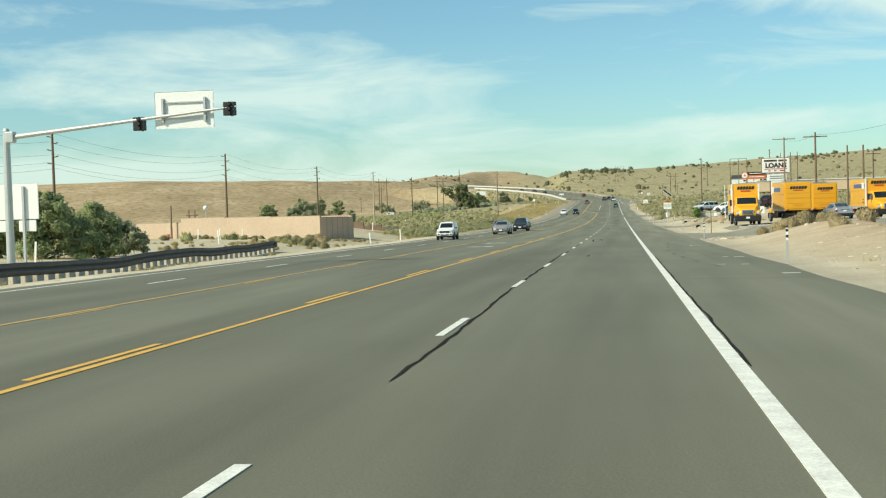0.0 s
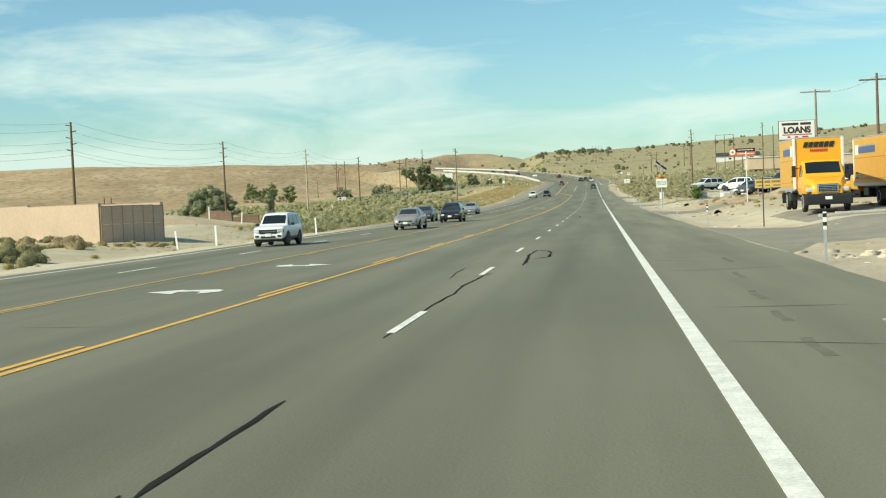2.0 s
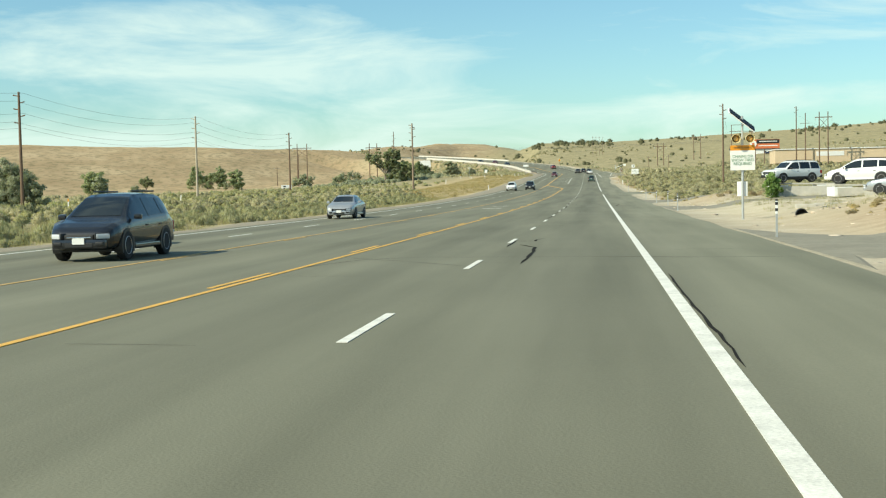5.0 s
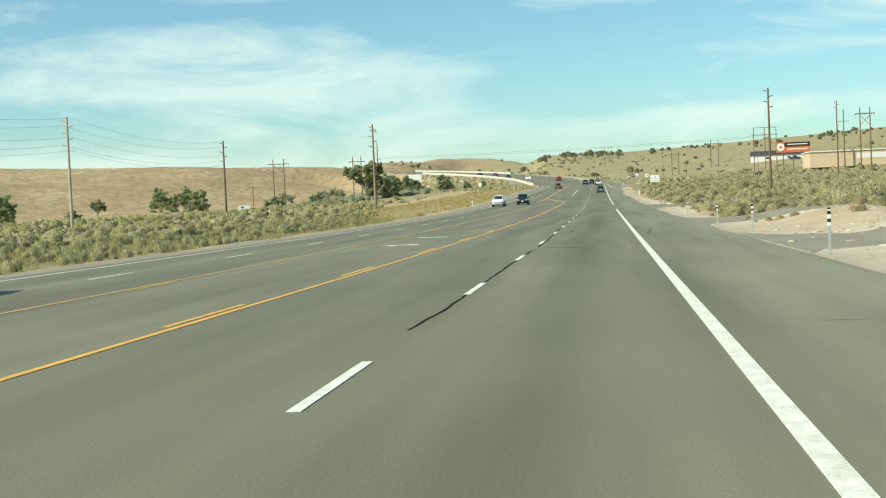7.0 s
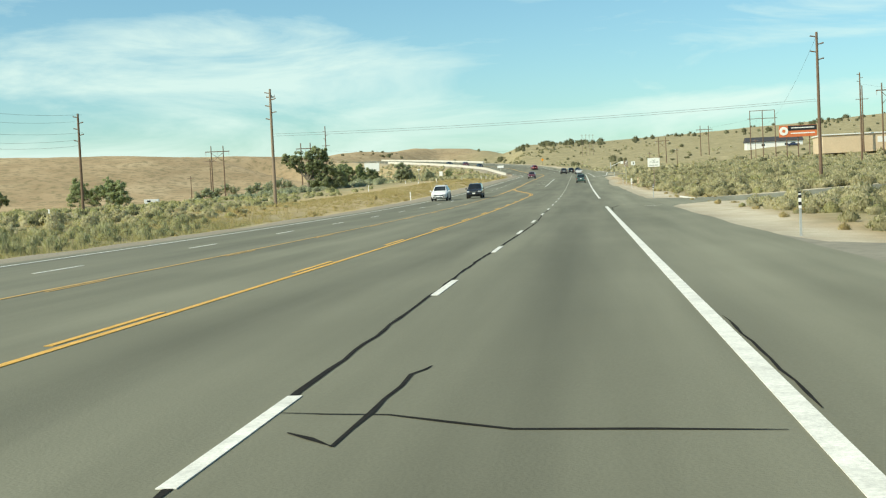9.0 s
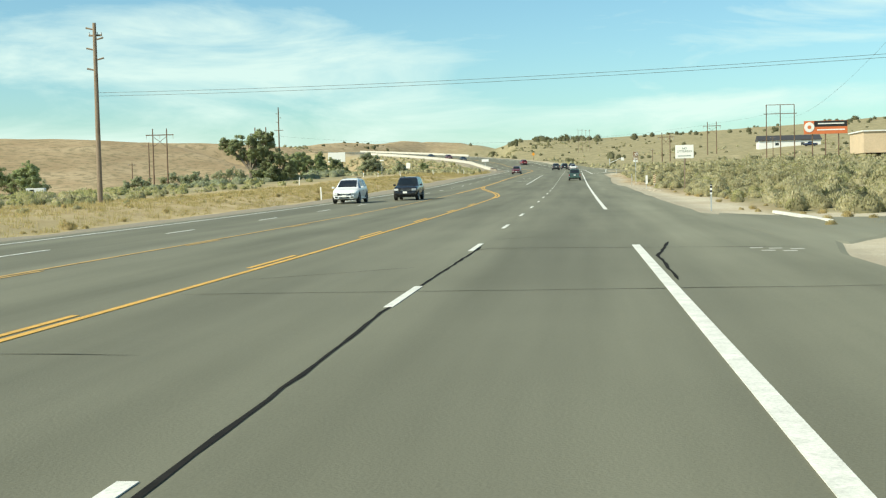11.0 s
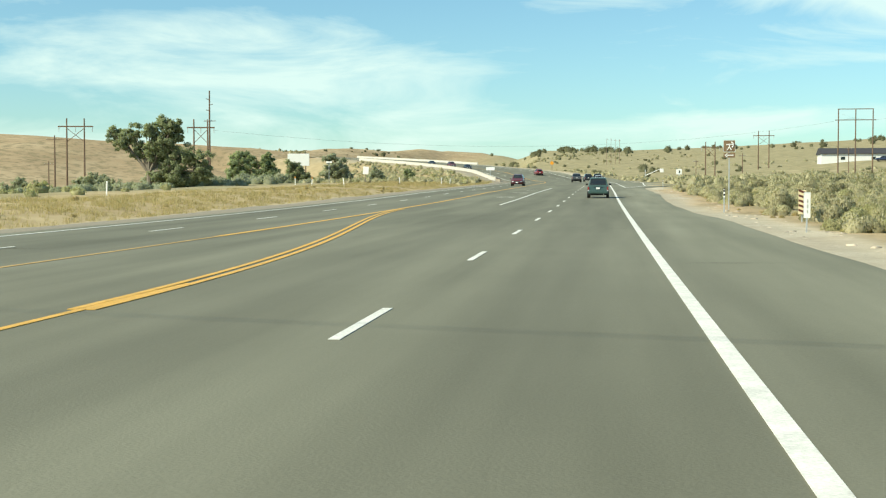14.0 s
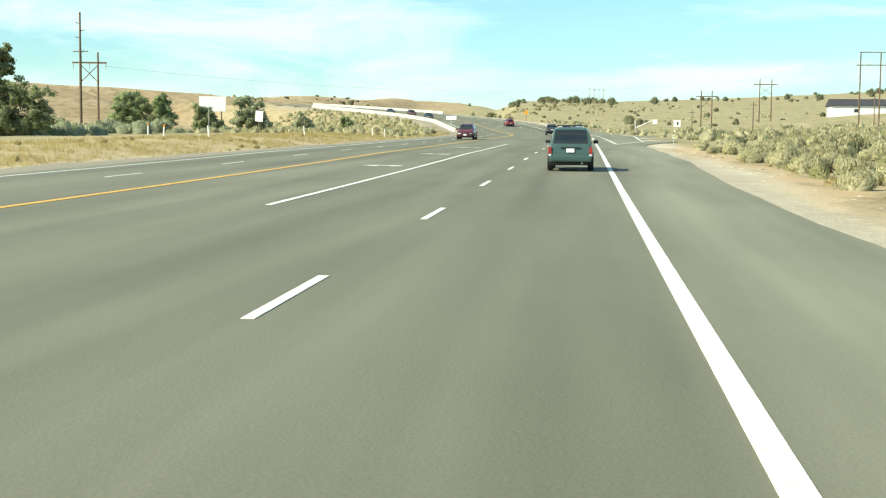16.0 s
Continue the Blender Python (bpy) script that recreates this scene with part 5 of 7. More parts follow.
tree(-67.4, 543.4, [(-3.0, 0, 4.6, 1.7), (-1.6, 0.4, 6.0, 1.6), (-0.2, 0, 4.6, 1.6), (-3.4, 0, 2.2, 1.9), (-1.0, 0, 2.6, 2.0), (1.2, 0.3, 2.0, 1.7), (2.5, 0, 4.9, 1.6), (3.6, 0.4, 3.9, 1.7), (4.4, 0, 2.6, 1.7), (3.0, 0, 2.0, 1.8), (3.2, 0.2, 5.6, 1.0)], M_leaf, "broad leafy green tree clump behind dry grass", 0.36, 120, 2, 0.3)
tree(-63.7, 566, [(-1.0, 0, 4.2, 1.7), (0.3, 0, 2.6, 1.9), (1.7, 0, 1.8, 1.6), (-1.5, 0, 1.8, 1.6)], M_leaf_dark, "dark-green tree below the white billboard", 0.36, 110, 3, 0.25)
tree(-52.4, 551.5, [(-0.8, 0, 4.8, 1.5), (0.9, 0, 3.6, 1.8), (-1.2, 0, 2.4, 1.8), (1.4, 0, 1.9, 1.9), (2.6, 0.2, 1.2, 1.3)], M_leaf_olive, "grey-green tree beside the verge", 0.36, 110, 4, 0.25)
tree(-45.5, 560, [(0, 0, 2.2, 1.2), (-0.5, 0, 1.1, 1.3), (0.8, 0, 1.0, 1.1)], M_leaf_olive, "low round grey-green shrub tree", 0.32, 80, 5, 0.15)
tree(-41.2, 575, [(0, 0, 2.0, 1.0), (0.5, 0, 1.0, 1.1)], M_leaf, "small dark-green shrub tree beyond the verge", 0.32, 80, 41, 0.12)
tree(-64.6, 207.9, [(-2.6, 0, 3.0, 1.8), (-1.2, 0.3, 3.9, 1.7), (0.4, 0.4, 4.3, 1.8), (2.0, 0, 3.6, 1.8), (2.9, 0, 2.4, 1.8), (-0.3, 0, 2.0, 2.1), (4.0, 0, 1.5, 1.4), (-3.8, 0, 1.5, 1.4), (1.2, -0.6, 1.6, 1.8), (-2.0, -0.6, 1.6, 1.7)], M_leaf_olive, "rounded grey-green olive tree clump behind a wall", 0.22, 260, 6, 0.25)
tree(-55.5, 214, [(0, 0, 2.6, 1.0), (0.4, 0, 1.4, 1.1)], M_leaf_olive, "slim grey-green young tree", 0.32, 55, 7, 0.14)
tree(-114.0, 353.5, [(-1.0, 0, 4.6, 1.7), (0.9, 0, 5.2, 1.6), (-1.6, 0, 2.8, 1.8), (1.8, 0, 3.4, 1.6), (0, 0, 2.2, 1.9), (0.2, 0.5, 3.8, 1.8), (2.0, 0, 1.6, 1.3)], M_leaf, "round green cottonwood in the dry field", 0.30, 120, 8, 0.22)
tree(-132, 427.4, [(-1.1, 0, 1.6, 1.3), (1.1, 0, 1.8, 1.3), (0, 0, 2.4, 1.2), (0.2, 0.5, 0.9, 1.5)], M_leaf_olive, "round grey-green bush in the dry field", 0.28, 110, 9, 0.12, "bush")
tree(-154.5, 495.5, [(-0.6, 0, 4.2, 1.3), (1.0, 0, 5.0, 1.2), (2.2, 0, 4.4, 1.2), (0.8, 0, 3.2, 1.2), (2.8, 0, 3.2, 0.8)], M_leaf_dark, "small leaning dark tree in the dry field", 0.3, 110, 29, 0.2, lean=2.0)
tree(-146, 541, [(-5.6, 0, 4.8, 2.3), (-4.6, 0, 7.2, 1.7), (-3.4, 0, 5.6, 2.0), (-3.0, 0, 3.0, 2.5), (-6.6, 0, 2.4, 2.0), (0.2, 0, 2.6, 2.5), (3.8, 0, 4.2, 2.5), (5.2, 0, 6.6, 2.0), (6.2, 0, 4.6, 2.0), (5.6, 0, 2.2, 2.2), (2.2, 0, 5.2, 1.6), (-1.4, 0, 4.4, 1.8)], M_leaf, "wide clump of green field trees with two crowns", 0.36, 110, 10, 0.3)
tree(-123.5, 503, [(-1.4, 0, 5.8, 1.5), (1.0, 0, 6.0, 1.6), (-1.2, 0, 4.0, 1.8), (1.2, 0, 3.6, 1.9), (0, 0, 2.0, 1.9)], M_leaf, "round green tree in the open field", 0.34, 110, 11, 0.25)
tree(-28.0, 7.5, [(-1.8, 0.4, 1.5, 1.35), (-0.4, 0, 2.4, 1.35), (1.0, 0, 2.1, 1.3), (-2.6, 0.6, 0.9, 1.0), (2.0, 0.4, 1.1, 1.1), (0.2, -0.3, 1.0, 1.4), (0.6, 0.2, 2.9, 0.9)], M_leaf, "dense dark-green roadside bush", 0.17, 240, 12, 0.14, "bush")
tree(-27.2, 11.5, [(-0.8, 0, 1.9, 1.2), (0.6, 0.2, 2.2, 1.1), (0.2, 0, 1.0, 1.3), (1.4, 0.3, 1.2, 1.0)], M_leaf, "leafy dark-green bush beside another", 0.17, 220, 28, 0.12, "bush")
tree(-27.6, 15.5, [(0, 0, 1.9, 0.9), (1.0, 0, 1.6, 0.9), (2.0, 0, 1.0, 0.9), (0.5, 0, 0.9, 1.0)], M_leaf_olive, "loose green bush behind the guard rail", 0.16, 180, 13, 0.1, "bush")
tree(16.2, 168.8, [(0, 0, 1.5, 0.5), (0.15, 0.1, 0.6, 0.62), (-0.15, 0, 1.05, 0.55), (0.2, 0, 1.1, 0.5)], M_leaf_bright, "bright green upright shrub beside a display ramp", 0.14, 90, 14, 0.06, "bush")
for k, (tx, ty, sc) in enumerate(((-128, 515, 1.0), (-104, 520, 0.9), (-88, 515, 0.9), (-97, 575, 1.2), (-122, 600, 1.2))):
    tree(tx, ty, [(-2.4 * sc, 0, 1.9 * sc, 1.7 * sc), (0, 0, 2.8 * sc, 1.7 * sc), (2.5 * sc, 0, 1.8 * sc, 1.8 * sc)], M_leaf_olive, "pale grey-green olive shrub tree in a row", 0.36, 80, 30 + k, 0.16)


# ---- vehicles ----
# outlines along the car, rear to front, as (y, value): roof line, belt line, underside, half width, half width of the roof or bonnet;
# wheels: radius, front and rear axle; glass: rear window, windscreen (y at both ends), side windows (y spans)
KINDS = {}
KINDS["suv"] = dict(
    top=((-2.20, 0.66), (-2.17, 0.98), (-2.12, 1.10), (-1.97, 1.55), (-1.90, 1.63), (-1.75, 1.67), (-0.8, 1.70), (0.20, 1.68), (0.36, 1.64), (0.48, 1.57), (1.02, 1.10), (1.12, 1.05), (1.80, 1.01), (2.05, 0.96), (2.16, 0.86), (2.20, 0.66)),
    belt=((-2.20, 0.64), (-2.16, 0.96), (-1.9, 1.03), (1.0, 1.01), (1.12, 1.0), (2.0, 0.91), (2.16, 0.82), (2.20, 0.64)),
    low=((-2.20, 0.42), (-2.0, 0.36), (2.0, 0.36), (2.20, 0.44)), wide=((-2.20, 0.80), (-2.12, 0.84), (-1.4, 0.88), (1.3, 0.88), (2.0, 0.85), (2.14, 0.80), (2.20, 0.72)),
    roof=((-2.20, 0.76), (-2.1, 0.76), (-1.9, 0.66), (0.3, 0.66), (1.05, 0.74), (2.0, 0.74), (2.2, 0.66)),
    wheel=(0.36, 1.36, -1.28), rear=(-2.13, -1.93), front=(0.98, 0.50), sides=((-1.98, -1.22), (-1.12, -0.22), (-0.12, 0.98)), grille=(0.62, 0.17), lamp=0.16)
KINDS["crossover"] = dict(
    top=((-2.28, 0.70), (-2.25, 0.90), (-2.18, 1.06), (-1.92, 1.42), (-1.72, 1.60), (-1.4, 1.66), (-0.6, 1.70), (0.1, 1.67), (0.42, 1.60), (0.8, 1.40), (1.28, 1.09), (1.42, 1.03), (1.85, 0.95), (2.12, 0.84), (2.26, 0.70), (2.32, 0.52)),
    belt=((-2.28, 0.68), (-2.22, 0.94), (-1.7, 1.10), (0.2, 1.02), (1.28, 0.98), (1.85, 0.88), (2.12, 0.78), (2.26, 0.66), (2.32, 0.50)),
    low=((-2.28, 0.42), (-2.1, 0.30), (2.0, 0.27), (2.32, 0.34)), wide=((-2.28, 0.72), (-2.15, 0.84), (-1.5, 0.92), (1.2, 0.92), (1.85, 0.88), (2.12, 0.80), (2.26, 0.66), (2.32, 0.52)),
    roof=((-2.28, 0.66), (-2.1, 0.72), (-1.7, 0.62), (0.3, 0.62), (1.3, 0.76), (2.0, 0.68), (2.32, 0.45)),
    wheel=(0.37, 1.42, -1.33), rear=(-2.12, -1.74), front=(1.25, 0.48), sides=((-1.82, -1.16), (-1.06, -0.16), (-0.06, 1.12)), grille=(0.50, 0.10), lamp=0.13)
KINDS["sedan"] = dict(
    top=((-2.32, 0.70), (-2.28, 0.92), (-2.15, 1.00), (-1.62, 1.05), (-1.5, 1.08), (-0.95, 1.36), (-0.7, 1.42), (-0.2, 1.45), (0.15, 1.43), (0.42, 1.37), (1.15, 1.01), (1.3, 0.96), (1.85, 0.87), (2.12, 0.76), (2.26, 0.63), (2.32, 0.48)),
    belt=((-2.32, 0.68), (-2.26, 0.90), (-1.6, 0.97), (0.2, 0.93), (1.15, 0.91), (1.85, 0.80), (2.12, 0.70), (2.26, 0.59), (2.32, 0.46)),
    low=((-2.32, 0.36), (-2.1, 0.25), (2.0, 0.22), (2.32, 0.28)), wide=((-2.32, 0.68), (-2.2, 0.80), (-1.5, 0.89), (1.2, 0.89), (1.85, 0.85), (2.12, 0.77), (2.26, 0.64), (2.32, 0.50)),
    roof=((-2.32, 0.62), (-2.1, 0.70), (-1.5, 0.66), (-0.8, 0.57), (0.3, 0.57), (1.2, 0.72), (2.0, 0.66), (2.32, 0.42)),
    wheel=(0.33, 1.38, -1.33), rear=(-1.45, -0.86), front=(1.10, 0.46), sides=((-1.30, -0.80), (-0.70, 0.02), (0.10, 0.98)), grille=(0.52, 0.13), lamp=0.12)
KINDS["pickup"] = dict(
    top=((-2.68, 0.70), (-2.66, 1.06), (-2.6, 1.10), (-1.12, 1.10), (-1.06, 1.14), (-1.00, 1.62), (-0.93, 1.74), (-0.6, 1.80), (0.42, 1.79), (0.62, 1.72), (1.25, 1.22), (1.36, 1.16), (2.25, 1.10), (2.52, 1.02), (2.62, 0.86), (2.66, 0.62)),
    belt=((-2.68, 0.68), (-2.66, 1.04), (-2.5, 1.08), (1.2, 1.10), (2.2, 1.02), (2.52, 0.94), (2.62, 0.82), (2.66, 0.60)),
    low=((-2.68, 0.52), (-2.5, 0.46), (2.4, 0.42), (2.66, 0.50)), wide=((-2.68, 0.86), (-2.6, 0.92), (-1.4, 0.95), (1.5, 0.95), (2.3, 0.92), (2.56, 0.86), (2.66, 0.76)),
    roof=((-2.68, 0.88), (-1.1, 0.88), (-0.9, 0.68), (0.5, 0.68), (1.3, 0.82), (2.3, 0.78), (2.66, 0.7)),
    wheel=(0.39, 1.68, -1.62), rear=(-1.045, -1.00), front=(1.20, 0.66), sides=((-0.88, -0.12), (-0.02, 1.12)), grille=(0.70, 0.20), lamp=0.18)


class Shell:
    """The bodywork of a car as a surface: a closed section at every y."""

    def __init__(self, k):
        self.k = k
        ys = {round(y, 3) for y, _ in k["top"]} | {round(y, 3) for y, _ in k["wide"]} | set(np.round(np.arange(k["top"][0][0] + 0.15, k["top"][-1][0] - 0.1, 0.14), 3))
        self.ys = sorted(ys)

    def at(self, y):
        return tuple(float(np.interp(y, *zip(*self.k[key]))) for key in ("top", "belt", "low", "wide", "roof"))

    def ring(self, y):
        zt, zl, zb, w, wr = self.at(y)
        h, d = max(zt - zl, 0.004), zl - zb
        half = [(0, zb), (0.74 * w, zb), (0.92 * w, zb + 0.12 * d), (0.985 * w, zb + 0.34 * d), (w, zb + 0.60 * d), (0.99 * w, zb + 0.84 * d), (0.955 * w, zl),
                (0.5 * (0.955 * w + wr), zl + 0.43 * h), (wr, zl + 0.86 * h), (0.93 * wr, zl + 0.955 * h), (0.6 * wr, zl + 0.99 * h), (0, zt)]
        half = [(x, y, z) for x, z in half]
        return half + [(-x, q, z) for x, q, z in half[-2:0:-1]]

    def body(self):
        return loft([self.ring(y) for y in self.ys])

    def side(self, y, v, sx):
        zt, zl, zb, w, wr = self.at(y)
        return Vector((sx * (0.955 * w + (wr - 0.955 * w) * v), y, zl + 0.86 * (zt - zl) * v))

    def crest(self, y, u):
        zt, zl, zb, w, wr = self.at(y)
        return Vector((u * 0.93 * wr, y, zt - 0.045 * (zt - zl) * u * u))

    def skin(self, rows, lift=0.010):
        """A thin sheet over a grid of points of the surface, standing a little proud of it."""
        rows = [[Vector(p) for p in r] for r in rows]
        mid = Vector((0, rows[0][0].y * 0.3, 0.7))
        bm, top, base = bmesh.new(), [], []
        n = len(rows[0])
        for i, r in enumerate(rows):
            a, b = rows[max(i - 1, 0)], rows[min(i + 1, len(rows) - 1)]
            ta, ba = [], []
            for j, p in enumerate(r):
                nv = (b[j] - a[j]).cross(r[min(j + 1, n - 1)] - r[max(j - 1, 0)])
                nv = nv.normalized() if nv.length > 1e-9 else Vector((0, 0, 1))
                nv = nv if nv.dot(p - mid) > 0 else -nv
                ta.append(bm.verts.new(p + nv * lift)), ba.append(bm.verts.new(p - nv * 0.012))
            top.append(ta), base.append(ba)
        for i in range(len(rows) - 1):
            for j in range(n - 1):
                bm.faces.new((top[i][j], top[i][j + 1], top[i + 1][j + 1], top[i + 1][j]))
        rim = [(0, j) for j in range(n)] + [(i, n - 1) for i in range(1, len(rows))] + [(len(rows) - 1, j) for j in range(n - 2, -1, -1)] + [(i, 0) for i in range(len(rows) - 2, 0, -1)]
        for (i, j), (i2, j2) in zip(rim, rim[1:] + rim[:1]):
            bm.faces.new((top[i][j], base[i][j], base[i2][j2], top[i2][j2]))
        bmesh.ops.recalc_face_normals(bm, faces=bm.faces)
        return bm

    def side_glass(self, y0, y1, sx):
        zc = self.at(0.0)[0] - 0.12
        rows = []
        for y in np.linspace(y0, y1, 9):
            zt, zl = self.at(y)[:2]
            hi = np.clip((min(zc, zt - 0.09) - zl) / max(0.86 * (zt - zl), 1e-3), 0.10, 0.93)
            rows.append([self.side(y, v, sx) for v in np.linspace(0.07, hi, 4)])
        return self.skin(rows)

    def end_glass(self, y0, y1):
        return self.skin([[self.crest(y, u) for u in np.linspace(-0.93, 0.93, 9)] for y in np.linspace(y0, y1, 7)])


def pane(corners, out, thick=0.012):
    """A thin pane through four corners, standing proud along out."""
    o = Vector(out).normalized() * thick
    return loft([[Vector(c) - o for c in corners], [Vector(c) + o for c in corners]])


def wheel_meshes(r, tall):
    prof = [(-0.105, r * 0.64), (-0.115, r * 0.86), (-0.10, r * 0.97), (-0.08, r), (0.08, r), (0.10, r * 0.97), (0.115, r * 0.86), (0.105, r * 0.64)]
    rim = [(-0.10, r * 0.65), (-0.112, r * 0.60), (-0.085, r * 0.52), (-0.075, r * 0.20), (-0.10, r * 0.12), (0.10, r * 0.12), (0.075, r * 0.20), (0.085, r * 0.52), (0.112, r * 0.60), (0.10, r * 0.65)]
    return lathe_x(prof, 24), lathe_x(rim, 20)


def wheel_well(sx, w, y, r):
    """A solid black block painted as the shade of a wheel opening, cut off at sill height."""
    arc = [(y + 1.16 * r * math.cos(radians(a)), r + 1.16 * r * math.sin(radians(a))) for a in range(-24, 205, 12)]
    return loft([[(sx * (w - 0.22), p, q) for p, q in arc], [(sx * (w + 0.004), p, q) for p, q in arc]])


def car(name, label, category, paint, kind, s, off, oncoming, at=None, group="cars on the highway", rack=False, trim=None, size=(1, 1, 1)):
    k, sh = KINDS[kind], Shell(KINDS[kind])
    if at is None:
        p, th = on_road(s, off), float(road_xy(s)[2])
        slope = math.degrees(math.atan2(float(road_z(s + 4) - road_z(s - 4)), 8.0))
        m = pose(float(p[0]), float(p[1]), float(p[2]) + 0.005) @ pose(0, 0, 0, 0, 0, math.degrees(th)) @ pose(0, 0, 0, slope) @ pose(0, 0, 0, 0, 0, 180 if oncoming else 0)
    else:
        m = at
    c = thing(name, label, category, m @ Matrix.Diagonal((*size, 1)), group)
    trim = trim or M_black
    y0, y1 = k["top"][0][0], k["top"][-1][0]
    W = max(q[1] for q in k["wide"])
    body = part("body", sh.body(), paint, c, smooth=True)
    part("windscreen", sh.end_glass(*k["front"]), M_glass, body, smooth=True)
    part("rear_window", sh.end_glass(*k["rear"]), M_glass, body, smooth=True)
    for sx in (-1, 1):
        for a, b in k["sides"]:
            part("side_window", sh.side_glass(a, b, sx), M_glass, body, smooth=True)
    r, wf, wr = k["wheel"]
    for wy in (wf, wr):
        for sx in (-1, 1):
            wy_w = sh.at(wy)[3]
            part("arch_shade", wheel_well(sx, wy_w, wy, r), M_black, c)
            ty, rm = wheel_meshes(r, kind)
            w = part("wheel", ty, M_tyre, c, smooth=True)
            w.location = (sx * (wy_w - 0.098), wy, r)
            part("rim", rm, M_rim, w, smooth=True)
    part("underbody", box(0, 0, 0.33, W * 1.5, (y1 - y0) * 0.86, 0.20, 0.03), M_black, c)
    old = kind in ("suv", "pickup")
    # nose
    yn = y1 - 0.14
    zt, zl, zb, wn_, wt = sh.at(yn)
    gw, gh = k["grille"]
    part("front_bumper", box(0, y1 - 0.06, zb + 0.13, wn_ * 1.86, 0.22, 0.24, 0.08), trim if old else paint, c)
    part("grille", box(0, y1 - 0.02, zl - 0.13, gw * 1.5, 0.10, gh + 0.05, 0.045), M_black, c, "black grille with a bright surround")
    part("grille_bar", box(0, y1 + 0.028, zl - 0.13, gw * 1.25, 0.02, 0.022, 0.008), M_chrome, c)
    part("lower_intake", box(0, y1 + 0.045, zb + 0.10, wn_ * 0.95, 0.03, 0.10, 0.012), M_black, c)
    part("front_plate", box(0, y1 + 0.065, zb + 0.20, 0.31, 0.02, 0.15, 0.004), M_signwhite, c)
    for sx in (-1, 1):
        hl = part("headlight_bezel", box(0, 0, 0, 0.40, 0.22, k["lamp"] + 0.03, 0.05, pose(sx * wn_ * 0.74, yn + 0.03, zl - 0.10, 0, 0, -sx * (14 if old else 32))), M_black, c)
        part("headlight", box(0, 0.015, 0, 0.34, 0.22, k["lamp"], 0.045, pose(sx * wn_ * 0.74, yn + 0.03, zl - 0.10, 0, 0, -sx * (14 if old else 32))), M_clear_lamp, hl)
        part("fog_lamp", box(sx * wn_ * 0.72, y1 - 0.005, zb + 0.14, 0.20, 0.16, 0.09, 0.03), M_black, c)
    # tail
    zt, zl, zb, wn_, wt = sh.at(y0 + 0.10)
    part("rear_bumper", box(0, y0 + 0.01, zb + 0.10, wn_ * 1.90, 0.24, 0.22, 0.06), trim, c)
    part("rear_plate", box(0, y0 - 0.02, zl - 0.17, 0.31, 0.03, 0.15, 0.004), M_signwhite, c)
    part("tailgate_trim", box(0, y0 - 0.012, zl - 0.06, wn_ * 0.9, 0.03, 0.035, 0.008), M_black, c)
    for sx in (-1, 1):
        tail = part("taillight", box(sx * wn_ * 0.93, y0 + 0.06, zl - 0.17, 0.13, 0.20, 0.26, 0.03), M_red_lamp, c)
        part("indicator", box(sx * wn_ * 0.93, y0 + 0.05, zl - 0.345, 0.12, 0.18, 0.08, 0.02), M_clear_lamp, tail)
        ym = k["front"][0] - 0.28
        zt2, zl2, zb2, w2, wr2 = sh.at(ym)
        part("mirror", box(sx * (w2 + 0.09), ym, zl2 + 0.09, 0.20, 0.11, 0.14, 0.045), M_black if old else paint, c)
        for a, b in k["sides"][-2:]:
            part("door_handle", box(sx * (W - 0.004), a + 0.16, zl2 - 0.14, 0.03, 0.17, 0.035, 0.008), trim, c)
        part("sill", box(sx * (W - 0.05), 0.02, sh.at(0)[2] + 0.05, 0.09, (wf - wr) - 2.4 * r, 0.11, 0.03), M_black if old else paint, c)
        if rack or kind in ("suv", "crossover"):
            zr, wr3 = sh.at(-0.6)[0], sh.at(-0.6)[4]
            part("roof_rail", tube((sx * wr3 * 0.82, -1.55, zr + 0.025), (sx * wr3 * 0.82, 0.10, zr + 0.03), 0.022, 0.022, 8), M_black, c)
    part("exhaust", tube((0.45, y0 + 0.35, zb - 0.06), (0.45, y0 - 0.02, zb - 0.08), 0.035, 0.035, 10), M_galv, c)
    if rack:
        zr, wr3 = sh.at(-0.6)[0], sh.at(-0.6)[4]
        for yy in (-1.25, -0.35):
            part("roof_bar", tube((-wr3 * 0.82, yy, zr + 0.06), (wr3 * 0.82, yy, zr + 0.06), 0.022, 0.022, 8), M_black, c)
    if kind == "pickup":
        part("load_bed", box(0, -1.88, 1.115, 1.52, 1.42, 0.03, 0.01), M_black, c, "dark open load bed")
    return c


def paint(name, color, rough=0.3, metal=0.0):
    return mat(name, color, rough, metal, vary=0.05, scale=0.8, coat=0.5, spec=0.5)


P_green = paint("dark_green_paint", (0.04, 0.082, 0.071), 0.4)
P_white = paint("white_car_paint", (0.72, 0.73, 0.72), 0.3)
P_silver = paint("silver_car_paint", (0.42, 0.43, 0.44), 0.32, 0.5)
P_black = paint("black_car_paint", (0.012, 0.013, 0.016), 0.25)
P_grey = paint("grey_car_paint", (0.09, 0.092, 0.097), 0.3, 0.3)
P_red = paint("dark_red_paint", (0.22, 0.02, 0.02), 0.3)
P_blue = paint("dark_blue_paint", (0.02, 0.035, 0.09), 0.3)
P_maroon = paint("maroon_paint", (0.10, 0.015, 0.02), 0.3)
P_beige = paint("beige_silver_paint", (0.36, 0.33, 0.30), 0.32, 0.4)

